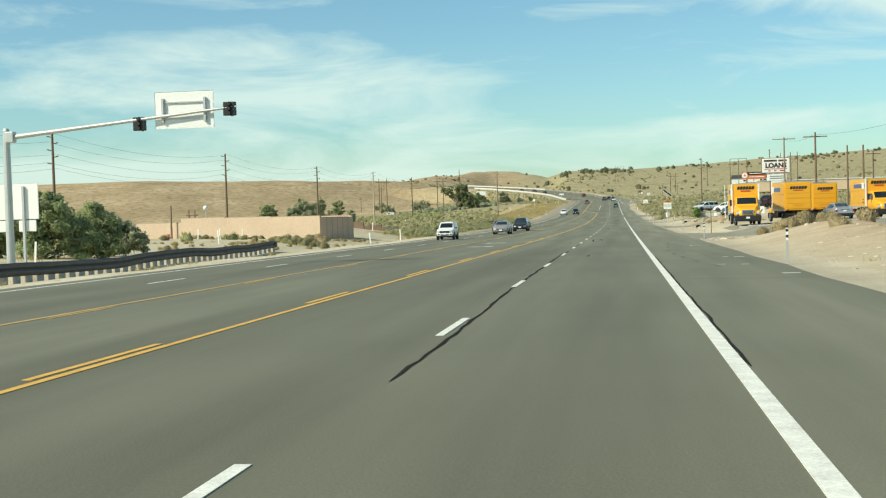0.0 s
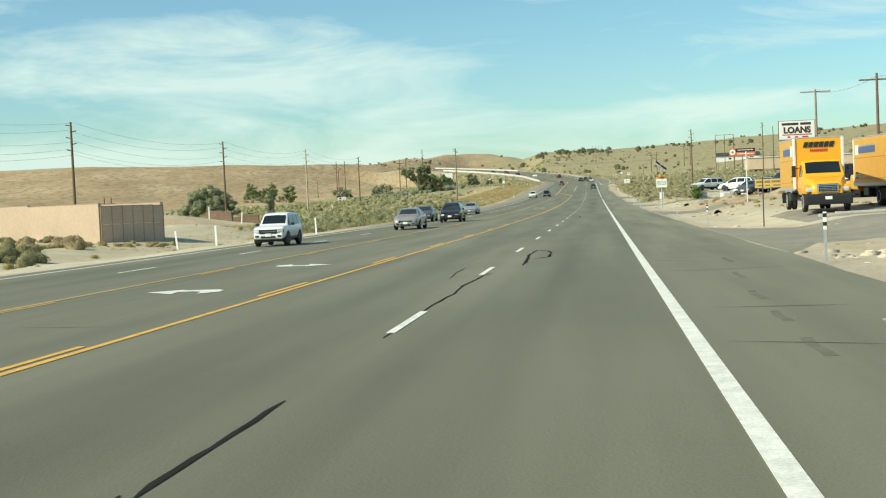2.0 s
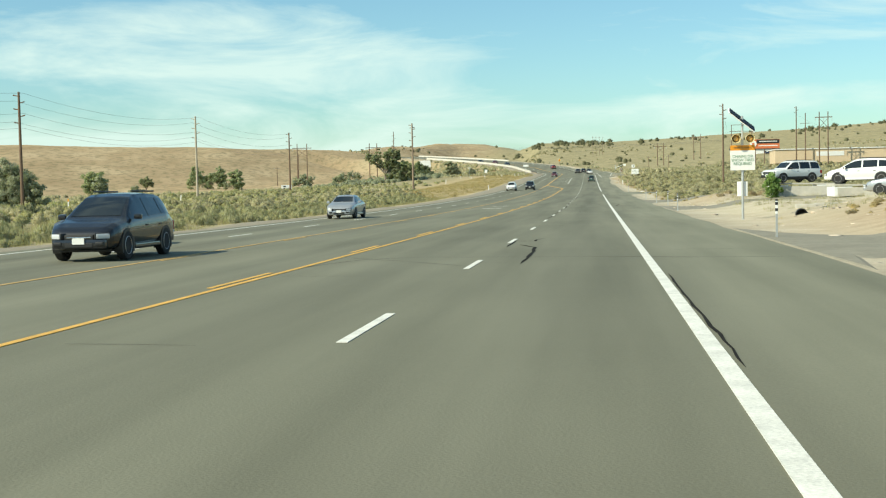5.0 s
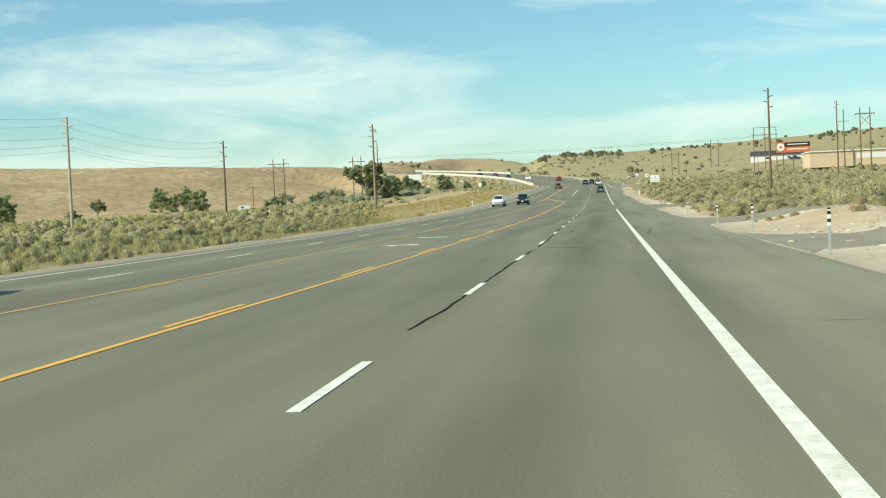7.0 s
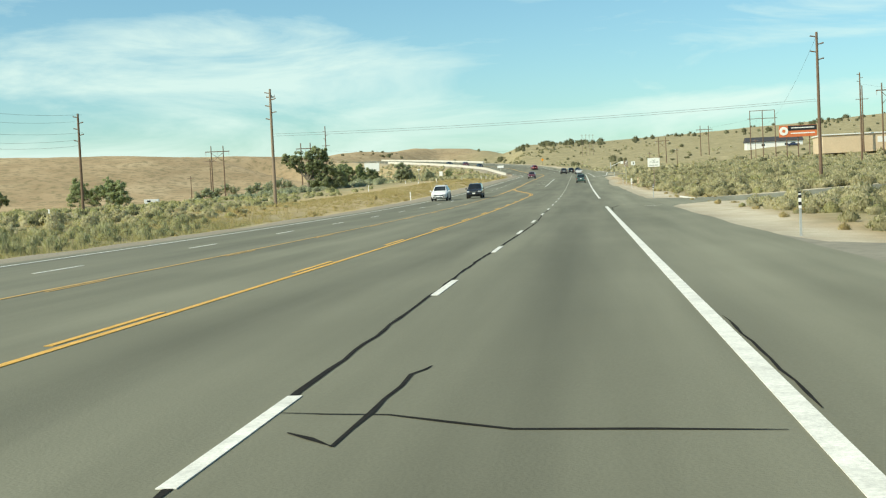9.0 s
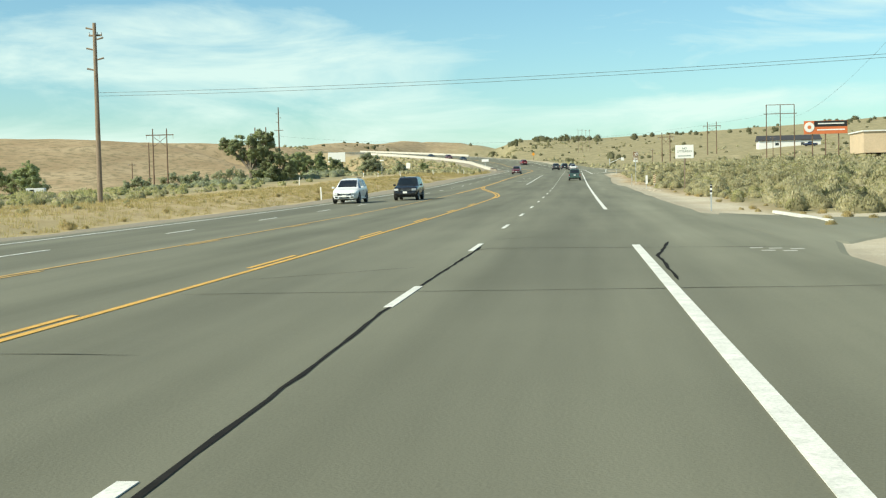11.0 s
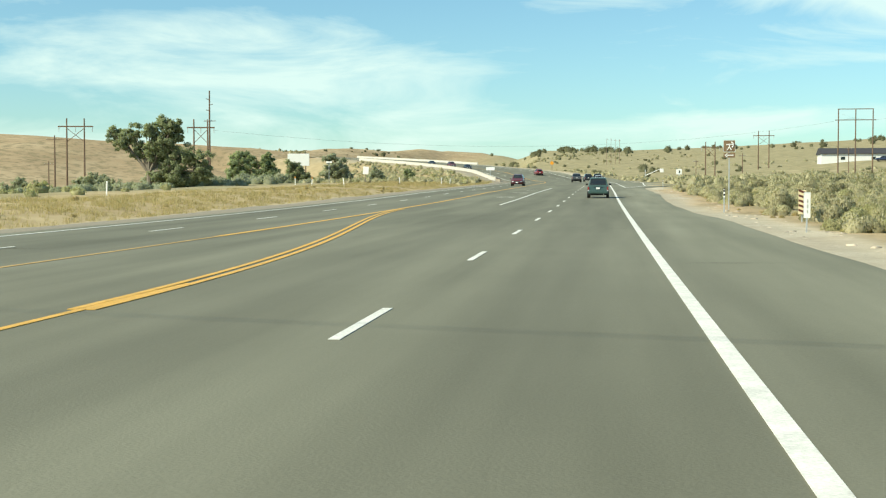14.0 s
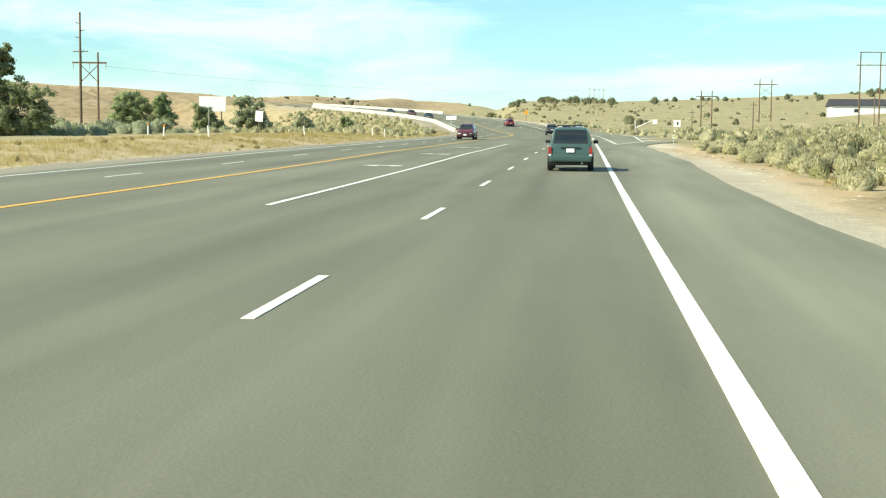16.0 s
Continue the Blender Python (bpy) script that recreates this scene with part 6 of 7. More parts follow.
car("suv", "dark green older suv with roof rack, seen driving away", "car", P_green, "suv", 400.9, 2.25, False, rack=True, trim=P_green, size=(0.92, 0.96, 0.92))
car("crossover", "white crossover car oncoming in the outer lane", "car", P_white, "crossover", 312.5, -13.2, True)
car("suv", "black older suv oncoming in the inner lane", "car", P_black, "suv", 318.5, -9.9, True, trim=P_black)
car("sedan", "silver sedan oncoming in the outer lane", "car", P_silver, "sedan", 148.5, -13.0, True)
car("suv", "white suv oncoming in the outer lane", "car", P_white, "suv", 53.2, -12.5, True, trim=P_white, size=(0.88, 0.86, 0.92))
car("sedan", "beige-silver sedan oncoming in the inner lane", "car", P_beige, "sedan", 79.8, -10.2, True)
car("sedan", "dark grey sedan oncoming in the outer lane", "car", P_grey, "sedan", 110.5, -13.4, True)
car("crossover", "black crossover oncoming behind a beige sedan", "car", P_black, "crossover", 103.0, -10.0, True)
car("crossover", "dark red crossover oncoming in the inner lane", "car", P_maroon, "crossover", 487, -9.7, True)
car("sedan", "dark car oncoming behind the concrete barrier", "car", P_black, "sedan", 684, -13.0, True)
car("crossover", "dark car oncoming on the climbing curve", "car", P_maroon, "crossover", 707, -12.4, True)
car("sedan", "black car high on the climbing curve", "car", P_black, "sedan", 729, -12.8, True)
car("pickup", "dark grey pickup truck driving away in the inner lane", "car", P_grey, "pickup", 560, -1.9, False)
car("sedan", "white sedan driving away ahead of the green suv", "car", P_white, "sedan", 532, 1.9, False)
car("suv", "dark suv with a roof box driving away", "car", P_black, "suv", 551, 1.9, False, rack=True)
car("crossover", "dark red crossover driving away towards the curve", "car", P_red, "crossover", 640, -1.7, False)
car("suv", "dark suv braking before the curve", "car", P_black, "suv", 580, 1.8, False)


def parked(name, label, pt, kind, x, y, turn, z=None, group="cars parked on the lot"):
    return car(name, label, "car", pt, kind, 0, 0, False, pose(x, y, (gz(x, y) + 0.02) if z is None else z, 0, 0, turn), group)


KINDS["truck_cab"] = dict(
    top=((0.02, 2.40), (0.12, 2.52), (0.75, 2.56), (1.00, 2.50), (1.14, 2.38), (1.62, 1.80), (1.74, 1.72), (2.30, 1.58), (2.70, 1.45), (2.90, 1.28), (2.98, 1.02)),
    belt=((0.02, 1.66), (1.6, 1.66), (1.74, 1.62), (2.30, 1.46), (2.70, 1.32), (2.90, 1.16), (2.98, 0.98)),
    low=((0.02, 0.72), (2.98, 0.78)), wide=((0.02, 1.06), (1.5, 1.06), (1.8, 0.98), (2.4, 0.86), (2.8, 0.78), (2.98, 0.66)),
    roof=((0.02, 0.92), (0.9, 0.92), (1.65, 0.96), (2.4, 0.74), (2.98, 0.58)))


def slant_blocks(n, w, h, m):
    """A row of slanting blocks, the bare shape of a painted word."""
    bm = bmesh.new()
    step = w / n
    for k in range(n):
        x = -w / 2 + step * k
        a, b = x + 0.06 * step, x + 0.86 * step
        loft([[m @ Vector(p) for p in ((a, q, -h / 2), (b, q, -h / 2), (b + 0.3 * h, q, h / 2), (a + 0.3 * h, q, h / 2))] for q in (-0.008, 0.008)], bm)
    return bm


def box_truck(x, y, turn, label, box_len=6.2, group="yellow box trucks"):
    """A conventional-cab moving truck; y forward, origin under its middle."""
    t = thing("box_truck", label, "truck", pose(x, y, gz(x, y) + 0.02, 0, 0, turn), group)
    yc = -1.1
    front, back = yc + box_len / 2, yc - box_len / 2
    b = part("cargo_box", box(0, yc, 2.36, 2.42, box_len, 2.55, 0.05), M_truck_yellow, t, "yellow cargo box with blue stripe")
    part("roof_panel", box(0, yc, 3.65, 2.44, box_len + 0.02, 0.07, 0.02), M_galv, b)
    for sx in (-1, 1):
        part("side_panel", box(sx * 1.212, yc, 2.42, 0.012, box_len - 0.2, 2.26, 0.004), M_truck_dull, b, "duller yellow side panel")
        for py, pz in ((0.0, 3.1), (0.06, 1.98)):
            part("panel_seam", box(sx * 1.221, yc + py, pz - 0.55, 0.008, box_len - 0.24, 0.02, 0.0), M_truck_seam, b)
        part("stripe", box(sx * 1.224, yc + 0.5, 2.98, 0.014, 3.4, 0.34, 0.004), M_truck_blue, b)
        part("stripe", box(sx * 1.224, yc + 0.3, 3.20, 0.014, 3.0, 0.08, 0.004), M_galv, b, "pale grey pinstripe")
        part("brand_panel", box(sx * 1.226, yc + box_len / 2 - 0.75, 3.0, 0.016, 0.72, 0.56, 0.004), M_white_body, b)
        part("corner_post", box(sx * 1.17, front + 0.0, 2.36, 0.14, 0.14, 2.54, 0.05), M_white_body, b, "white rounded corner post")
        part("lower_rail", box(sx * 1.20, yc, 1.10, 0.06, box_len, 0.15, 0.02), M_galv, b)
        for k in range(2):
            part("letter_bar", box(sx * 1.224, yc + box_len / 2 - 0.7, 1.75 - 0.26 * k, 0.010, 0.5, 0.07, 0.002), M_black_ink, b)
    rd = part("rear_door", box(0, back - 0.015, 2.38, 2.15, 0.05, 2.28, 0.01), M_truck_yellow, b)
    for k in range(4):
        part("door_seam", box(0, back - 0.042, 1.70 + 0.46 * k, 2.1, 0.008, 0.018, 0.0), M_truck_seam, rd)
    part("brand_shape", slant_blocks(6, 1.5, 0.25, pose(0, back - 0.05, 3.12)), M_black_ink, rd)
    part("letter_bar", slant_blocks(9, 0.85, 0.10, pose(0, back - 0.05, 2.88)), M_red_ink, rd)
    part("letter_bar", box(0, back - 0.05, 2.22, 1.4, 0.012, 0.05, 0.004), M_orange, rd)
    part("letter_bar", slant_blocks(7, 1.0, 0.16, pose(0, back - 0.05, 1.55)), M_orange, rd)
    part("rear_bumper", box(0, back - 0.05, 0.72, 2.3, 0.15, 0.18, 0.02), M_black, t)
    for sx in (-1, 1):
        part("taillight", box(sx * 0.95, back - 0.06, 1.12, 0.20, 0.06, 0.10, 0.02), M_red_lamp, t)
        part("mud_flap", box(sx * 0.98, back + 0.9, 0.62, 0.5, 0.02, 0.55, 0.004), M_black, t)
        # black panel added so the space under the cargo box reads dark
        part("under_box_panel", box(sx * 0.85, yc + 0.8, 0.80, 0.06, box_len * 0.5, 0.50, 0.02), M_black, t)
        part("chassis_rail", box(sx * 0.42, yc + 0.5, 0.88, 0.10, box_len + 1.2, 0.22, 0.01), M_black, t)
        part("fuel_tank", box(sx * 0.98, yc + 0.9, 0.72, 0.40, 1.0, 0.42, 0.06), M_black, t)
    part("brand_shape", slant_blocks(6, 1.5, 0.27, pose(0, front + 0.03, 3.30, 0, 0, 180)), M_black_ink, b)
    part("letter_bar", slant_blocks(9, 0.85, 0.11, pose(0, front + 0.03, 3.02, 0, 0, 180)), M_red_ink, b)
    sh = Shell(KINDS["truck_cab"])
    cab = part("cab", sh.body(), M_truck_yellow, t, smooth=True)
    cab.location = (0, front, 0)
    part("windscreen", sh.end_glass(1.57, 1.10), M_glass, cab, smooth=True)
    for sx in (-1, 1):
        part("side_window", sh.side_glass(0.35, 1.42, sx), M_glass, cab, smooth=True)
        part("fender", box(sx * 0.93, 2.22, 1.08, 0.36, 1.15, 0.46, 0.16), M_truck_yellow, cab, smooth=True)
        part("headlight", box(sx * 0.80, 2.76, 1.06, 0.40, 0.26, 0.22, 0.08), M_clear_lamp, cab)
        part("mirror", box(sx * 1.36, 1.30, 1.98, 0.20, 0.10, 0.56, 0.04), M_black, cab)
        part("mirror_arm", tube((sx * 1.04, 1.30, 2.15), (sx * 1.32, 1.30, 2.12), 0.02, 0.02, 6), M_black, cab)
        part("step", box(sx * 1.0, 0.85, 0.58, 0.22, 0.8, 0.08, 0.02), M_black, cab)
    gr_ = part("grille", box(0, 2.96, 1.12, 1.02, 0.08, 0.42, 0.10), M_chrome, cab, "bright chrome grille")
    part("grille_insert", box(0, 2.995, 1.11, 0.84, 0.04, 0.28, 0.06), M_black, gr_)
    for k in range(3):
        part("grille_bar", box(0, 3.015, 1.03 + 0.08 * k, 0.80, 0.02, 0.022, 0.004), M_chrome, gr_)
    part("front_bumper", box(0, 3.02, 0.60, 2.26, 0.28, 0.52, 0.12), M_black, cab)
    # black block added so the space under the cab reads dark
    part("under_cab_block", box(0, 1.5, 0.60, 1.7, 2.6, 0.45, 0.05), M_black, cab)
    part("front_plate", box(0, 3.16, 0.66, 0.32, 0.02, 0.15, 0.003), M_signwhite, cab)
    r = 0.48
    for wy, xs in ((front + 2.2, (0.98,)), (back + 1.9, (1.0, 0.72))):
        for sx in (-1, 1):
            for wx in xs:
                ty, rm = wheel_meshes(r, "t")
                w = part("wheel", ty, M_tyre, t, smooth=True)
                w.location = (sx * wx, wy, r)
                part("rim", rm, M_white_body, w)
    return t


box_truck(13.9, 61.6, 180 - 2, "yellow box truck parked with its cab towards the highway entrance")
box_truck(18.4, 65.4, 3, "yellow box truck parked with its rear door out", 6.4)
box_truck(22.6, 76.0, 2, "yellow box truck parked behind the others", 5.2)
box_truck(26.2, 66.0, 180 + 6, "yellow box truck with a white-roofed cab in the yard", 4.8)
parked("sedan", "silver sedan parked low among the yellow trucks", P_silver, "sedan", 22.1, 61.5, 6)

# display ramps with cars beside the second driveway
RX, RY = 18.6, 170.8


def ramp(x, y, turn, lx, h, label):
    t = thing("display_ramp", label, "ramp", pose(x, y, gz(x, y), 0, 0, turn), "display ramps")
    part("deck", loft([[(-lx / 2, -1.0, h), (lx / 2, -1.0, h * 0.9), (lx / 2, 1.0, h * 0.9), (-lx / 2, 1.0, h)], [(-lx / 2, -1.0, h + 0.12), (lx / 2, -1.0, h * 0.9 + 0.12), (lx / 2, 1.0, h * 0.9 + 0.12), (-lx / 2, 1.0, h + 0.12)]]), M_concrete, t)
    for sx in (-1, 1):
        part("skirt", box(sx * lx * 0.36, 0, h * 0.45, lx * 0.28, 2.0, h * 0.9, 0.03), M_white_body, t, "white-painted ramp block")
    part("panel", box(0, -0.98, h * 0.42, lx * 0.9, 0.06, h * 0.8, 0.01), M_concrete, t)
    return t


ramp(RX, RY, 0, 4.8, 0.95, "white display ramp with a pale concrete skirt")
parked("suv", "white older suv displayed up on a ramp", P_white, "suv", RX - 0.7, RY, 118, gz(RX, RY) + 1.05)
ramp(20.6, 158.0, 4, 4.2, 0.7, "low white display ramp")
parked("crossover", "white crossover displayed with its nose down", P_white, "crossover", 20.6, 158.0, 70, gz(20.6, 158) + 0.8)
for k, (n, lb, pt, kd, x, y, tn) in enumerate((("sedan", "silver sedan parked on the used-car lot", P_silver, "sedan", 20.8, 146.5, 66), ("sedan", "dark sedan parked on the used-car lot", P_black, "sedan", 24.6, 149.5, 66),
                                               ("pickup", "maroon pickup parked high on the used-car lot", P_maroon, "pickup", 23.2, 122.0, 138),
                                               ("sedan", "blue sedan parked on the used-car lot", P_blue, "sedan", 31.0, 139.5, 60), ("crossover", "white crossover parked on the used-car lot", P_white, "crossover", 33.5, 150.0, 60),
                                               ("pickup", "dark pickup parked on the used-car lot", P_grey, "pickup", 30.5, 160.0, 75), ("sedan", "grey sedan parked nose out on the used-car lot", P_grey, "sedan", 18.6, 127.0, 150), ("sedan", "silver-blue sedan parked nose out on the used-car lot", P_silver, "sedan", 20.4, 128.0, 152), ("sedan", "dark sedan parked behind the yellow board", P_black, "sedan", 22.2, 129.0, 150), ("crossover", "dark blue crossover parked beside a maroon pickup", P_blue, "crossover", 26.4, 124.0, 120))):
    parked(n, lb, pt, kd, x, y, tn)

# yellow board with dark blocks in place of its writing, at the front of the lot
M_board = mat("faded_yellow_board", (0.60, 0.43, 0.14), 0.6, vary=0.2, scale=1.2)
yb = thing("lot_board", "long faded yellow board with dark blocks on short posts", "sign", pose(19.4, 118.5, gz(19.4, 118.5), 0, 0, -3))
part("panel", box(0, 0, 1.0, 2.95, 0.04, 0.84, 0.01), M_board, yb)
for sx in (-1.2, 0, 1.2):
    part("post", box(sx, 0.047, 0.55, 0.07, 0.05, 1.5, 0.006), M_galv, yb)
for sx, wd in ((-1.05, 0.56), (-0.32, 0.52), (0.55, 0.9)):
    part("text_bar", box(sx, -0.024, 1.16, wd, 0.012, 0.20, 0), M_ink_tan, yb)
    part("text_bar", box(sx + 0.04, -0.024, 0.80, wd * 0.8, 0.012, 0.13, 0), M_ink_tan, yb)
lp = thing("lamp_post", "slim pale steel post standing by the lot", "post", pose(16.3, 111.0, gz(16.3, 111.0)))
part("post", tube((0, 0, -0.3), (0, 0, 4.6), 0.055, 0.045, 10), M_white_body, lp)
part("base_plate", box(0, 0, 0.03, 0.3, 0.3, 0.06, 0.01), M_galv, lp)


# ---- walls, barriers, buildings ----
def wall_run(t, pts, h, thick, step=6.0, courses=False):
    """Wall panels in two courses between slim pilasters along points of x, y; each is one part."""
    for (x0, y0), (x1, y1) in zip(pts, pts[1:]):
        d = Vector((x1 - x0, y1 - y0))
        n = max(1, round(d.length / step))
        turn = math.degrees(math.atan2(d.y, d.x))
        for k in range(n):
            a = Vector((x0, y0)) + d * ((k + 0.5) / n)
            m = pose(a.x, a.y, gz(a.x, a.y) - 0.3, 0, 0, turn)
            low = 0.3 + h * 0.5
            if courses:
                part("wall_panel", box(0, 0, low / 2, d.length / n - 0.03, thick, low - 0.012, 0.015, m), M_stucco, t)
                part("wall_panel", box(0, 0, low + (h * 0.5) / 2, d.length / n - 0.03, thick, h * 0.5 - 0.012, 0.015, m), M_stucco, t)
            else:
                part("wall_panel", box(0, 0, (h + 0.3) / 2, d.length / n - 0.008, thick + 0.035, h + 0.29, 0.01, m), M_stucco, t)
            part("coping", box(0, 0, h + 0.32, d.length / n, thick + 0.04, 0.05, 0.012, m), M_stucco_dark, t)
        for k in range(n + 1):
            a = Vector((x0, y0)) + d * (k / n)
            part("pilaster", box(0, 0, (h + 0.32) / 2, 0.07, thick + 0.03, h + 0.32, 0.01, pose(a.x, a.y, gz(a.x, a.y) - 0.3, 0, 0, turn)), M_stucco_dark, t)


M_stucco_dark = mat("dark_beige_stucco", (0.34, 0.255, 0.185), 0.9, vary=0.15, scale=0.5, bump=0.5, bump_scale=30)
w = thing("perimeter_wall", "beige stucco perimeter wall around a small yard", "wall")
wall_run(w, [(-27.2, 68.2), (-45.0, 77.3)], 2.25, 0.2)
wall_run(w, [(-24.9, 72.7), (-27.2, 68.2)], 2.2, 0.2, 0.85, True)
wall_run(w, [(-45.0, 77.3), (-42.7, 81.8), (-24.9, 72.7)], 2.2, 0.2)
w2 = thing("perimeter_wall", "lower beige stucco wall with red graffiti-like marks", "wall")
wall_run(w2, [(-45.8, 79.6), (-53.5, 83.5)], 1.75, 0.2)
part("paint_mark", box(-47.6, 80.35, 1.0, 0.5, 0.02, 0.35, 0.0, None), M_red_ink, w2, "faded red paint mark")
wp = thing("wooden_post", "plain weathered wooden post beside the low wall", "post", pose(-47.0, 79.4, gz(-47.0, 79.4)))
part("post", tube((0, 0, -0.3), (0, 0, 3.7), 0.13, 0.11, 10), M_wood_light, wp)
# plain white ball on a post; it gives no light
g = thing("white_globe", "white globe on a thin post behind the wall", "lamp", pose(-48.1, 94.6, gz(-48.1, 94.6)))
part("post", tube((0, 0, 0), (0, 0, 3.4), 0.05, 0.045, 8), M_galv, g)
bm = bmesh.new()
bmesh.ops.create_uvsphere(bm, u_segments=20, v_segments=12, radius=0.30, matrix=Matrix.Translation((0, 0, 3.65)))
part("globe", bm, M_signwhite, g, "white round globe", True)

def rubble_slab(x, y, turn, lx, h, material, label):
    """A broken slab of old wall, with a jagged top, leaning in the sand."""
    r = random.Random(int(lx * 100) + int(h * 10))
    d = thing("rubble_slab", label, "rubble", pose(x, y, gz(x, y) - 0.15, 8, 0, turn), "rubble by the sand mound")
    tops = [h * r.uniform(0.75, 1.05) for _ in range(7)]
    ring = [(-lx / 2, 0)] + [(-lx / 2 + lx * k / 6, q) for k, q in enumerate(tops)] + [(lx / 2, 0)]
    part("slab", loft([[(p, -0.11, q) for p, q in ring], [(p, 0.11, q) for p, q in ring]]), material, d)
    return d


rubble_slab(-32.6, 110.0, -18, 2.9, 1.1, M_slab_brown, "dark brown broken slab leaning beside a sand mound")
rubble_slab(-30.6, 111.5, -10, 3.0, 0.9, M_slab_brown, "rust-brown broken slab beside a sand mound")
rubble_slab(-28.4, 113.0, -5, 1.9, 0.9, M_asphalt_slab, "low dark broken slab in the brush")

# beam guard rail beside the oncoming lanes
gr = thing("guard_rail", "weathered steel beam guard rail on short posts", "guard rail")


def w_beam(s0, s1, off0, off1, up, parent, step=4.0, long=0.24):
    s = np.linspace(s0, s1, max(3, int((s1 - s0) / step)))
    off = off0 + (off1 - off0) * ease((s - s0) / (s1 - s0)) ** 1.0
    prof = [(0.0, 0.24), (0.07, 0.17), (0.07, 0.08), (0.0, 0.0), (0.07, -0.08), (0.07, -0.17), (0.0, -0.27), (-0.04, -0.27), (-0.04, 0.24)]
    base = on_road(s, off)
    base[:, 2] = ground_z(base[:, 0], base[:, 1])
    rings = []
    for k, p in enumerate(base):
        rings.append([(p[0] + a * 1.0, p[1], p[2] + up + b) for a, b in prof])
    part("beam", loft(rings), M_rail, parent, "corrugated weathered steel beam coloured as if shaded")
    for p in base:
        part("rail_post", box(p[0] - 0.12, p[1], p[2] + up / 2 - 0.1, 0.2, long, up + 0.1, 0.03), M_block if long > 0.3 else M_stone, parent)
    return base


M_block = mat("weathered_grey_block", (0.47, 0.42, 0.34), 0.9, vary=0.4, scale=3, bump=0.6, spread=0.3)
end = w_beam(-60, 33, -17.3, -22.4, 0.56, gr, 1.15, 0.62)[-1]
part("end_shoe", box(end[0] + 0.02, end[1] + 0.2, end[2] + 0.55, 0.22, 0.5, 0.42, 0.08), M_black, gr, "dark bull-nosed rail end")
gr2 = thing("guard_rail", "dark guard rail end before the concrete barrier", "guard rail")
w_beam(572, 604, -17.4, -17.2, 0.6, gr2)


def barrier(s0, s1, off, label):
    """Jersey barrier, one part for each cast length."""
    t = thing("concrete_barrier", label, "barrier")
    n = int((s1 - s0) / 6)
    prof = [(-0.30, -0.3), (-0.30, 0.08), (-0.13, 0.32), (-0.08, 0.74), (0.08, 0.74), (0.13, 0.32), (0.30, 0.08), (0.30, -0.3)]
    for k in range(n):
        a, b = s0 + k * 6.0, s0 + k * 6.0 + 5.96
        rings = []
        for s in (a, (a + b) / 2, b):
            x, y, th = road_xy(s)
            z = float(road_z(s))
            rings.append([(float(x) + math.cos(float(th)) * (off + p), float(y) + math.sin(float(th)) * (off + p), z + q) for p, q in prof])
        part("barrier_segment", loft(rings), M_concrete, t)
    return t


barrier(603, 800, -17.2, "long pale concrete barrier on the inside of the curve")
barrier(742, 850, 8.2, "pale concrete barrier on the outside of the curve")


def house(name, label, x, y, turn, lx, ly, eave, ridge, wall_mat, roof_mat, doors=3):
    z = min(gz(x + dx, y + dy) for dx in (-lx / 2, lx / 2) for dy in (-ly / 2, ly / 2))
    h = thing(name, label, "building", pose(x, y, z, 0, 0, turn))
    wb_ = part("wall", box(0, 0, eave / 2 - 0.4, lx, ly, eave + 0.8, 0.02), wall_mat, h)
    bm = loft([[(-lx / 2 - 0.4, -ly / 2 - 0.5, eave), (-lx / 2 - 0.4, 0, ridge), (-lx / 2 - 0.4, ly / 2 + 0.5, eave), (-lx / 2 - 0.4, ly / 2 + 0.5, eave - 0.2), (-lx / 2 - 0.4, -ly / 2 - 0.5, eave - 0.2)],
               [(lx / 2 + 0.4, -ly / 2 - 0.5, eave), (lx / 2 + 0.4, 0, ridge), (lx / 2 + 0.4, ly / 2 + 0.5, eave), (lx / 2 + 0.4, ly / 2 + 0.5, eave - 0.2), (lx / 2 + 0.4, -ly / 2 - 0.5, eave - 0.2)]])
    part("roof", bm, roof_mat, h)
    for k in range(doors):
        px = -lx / 2 + lx * (k + 0.7) / (doors + 0.4)
        wnd = part("window", box(px, -ly / 2 - 0.02, eave * 0.55, 1.4, 0.06, 1.0, 0.01), M_glass, wb_)
    return h


house("white_house", "long low white building with a dark shingle roof", 85.5, 745, 0, 24, 9, 3.6, 5.6, M_white_body, M_roof_dark, 2)
M_tan = mat("tan_block_wall", (0.60, 0.47, 0.32), 0.85, vary=0.12, scale=0.3)
tb = thing("warehouse", "long tan warehouse with a white panel on its wall", "building", pose(92, 512, gz(92, 512) + 0.2))
part("wall", box(0, 0, 1.8, 58, 14, 4.6, 0.03), M_tan, tb)
part("roof", box(0, 0, 4.2, 58.6, 14.6, 0.3, 0.03), M_white_body, tb)
part("wall_panel", box(-11, -7.03, 2.5, 9, 0.06, 1.5, 0.01), M_white_body, tb, "white wall panel")
bb = thing("billboard", "orange billboard with a pale round emblem and a dark top band", "billboard", pose(69.4, 581, gz(69.4, 581)))
bz = 15.2 - gz(69.4, 581)
M_bb = mat("orange_poster", (0.62, 0.17, 0.06), 0.5, vary=0.15, scale=0.6)
part("panel", box(0, 0, bz + 1.8, 11.6, 0.3, 3.6, 0.03), M_bb, bb)
part("top_band", box(1.3, -0.17, bz + 2.75, 8.8, 0.05, 1.55, 0.01), M_black_ink, bb)
part("text_bar", box(1.4, -0.20, bz + 2.8, 7.0, 0.03, 0.3, 0.0), M_signwhite, bb)
part("text_bar", box(1.4, -0.17, bz + 1.1, 7.4, 0.05, 0.35, 0.01), M_signwhite, bb)
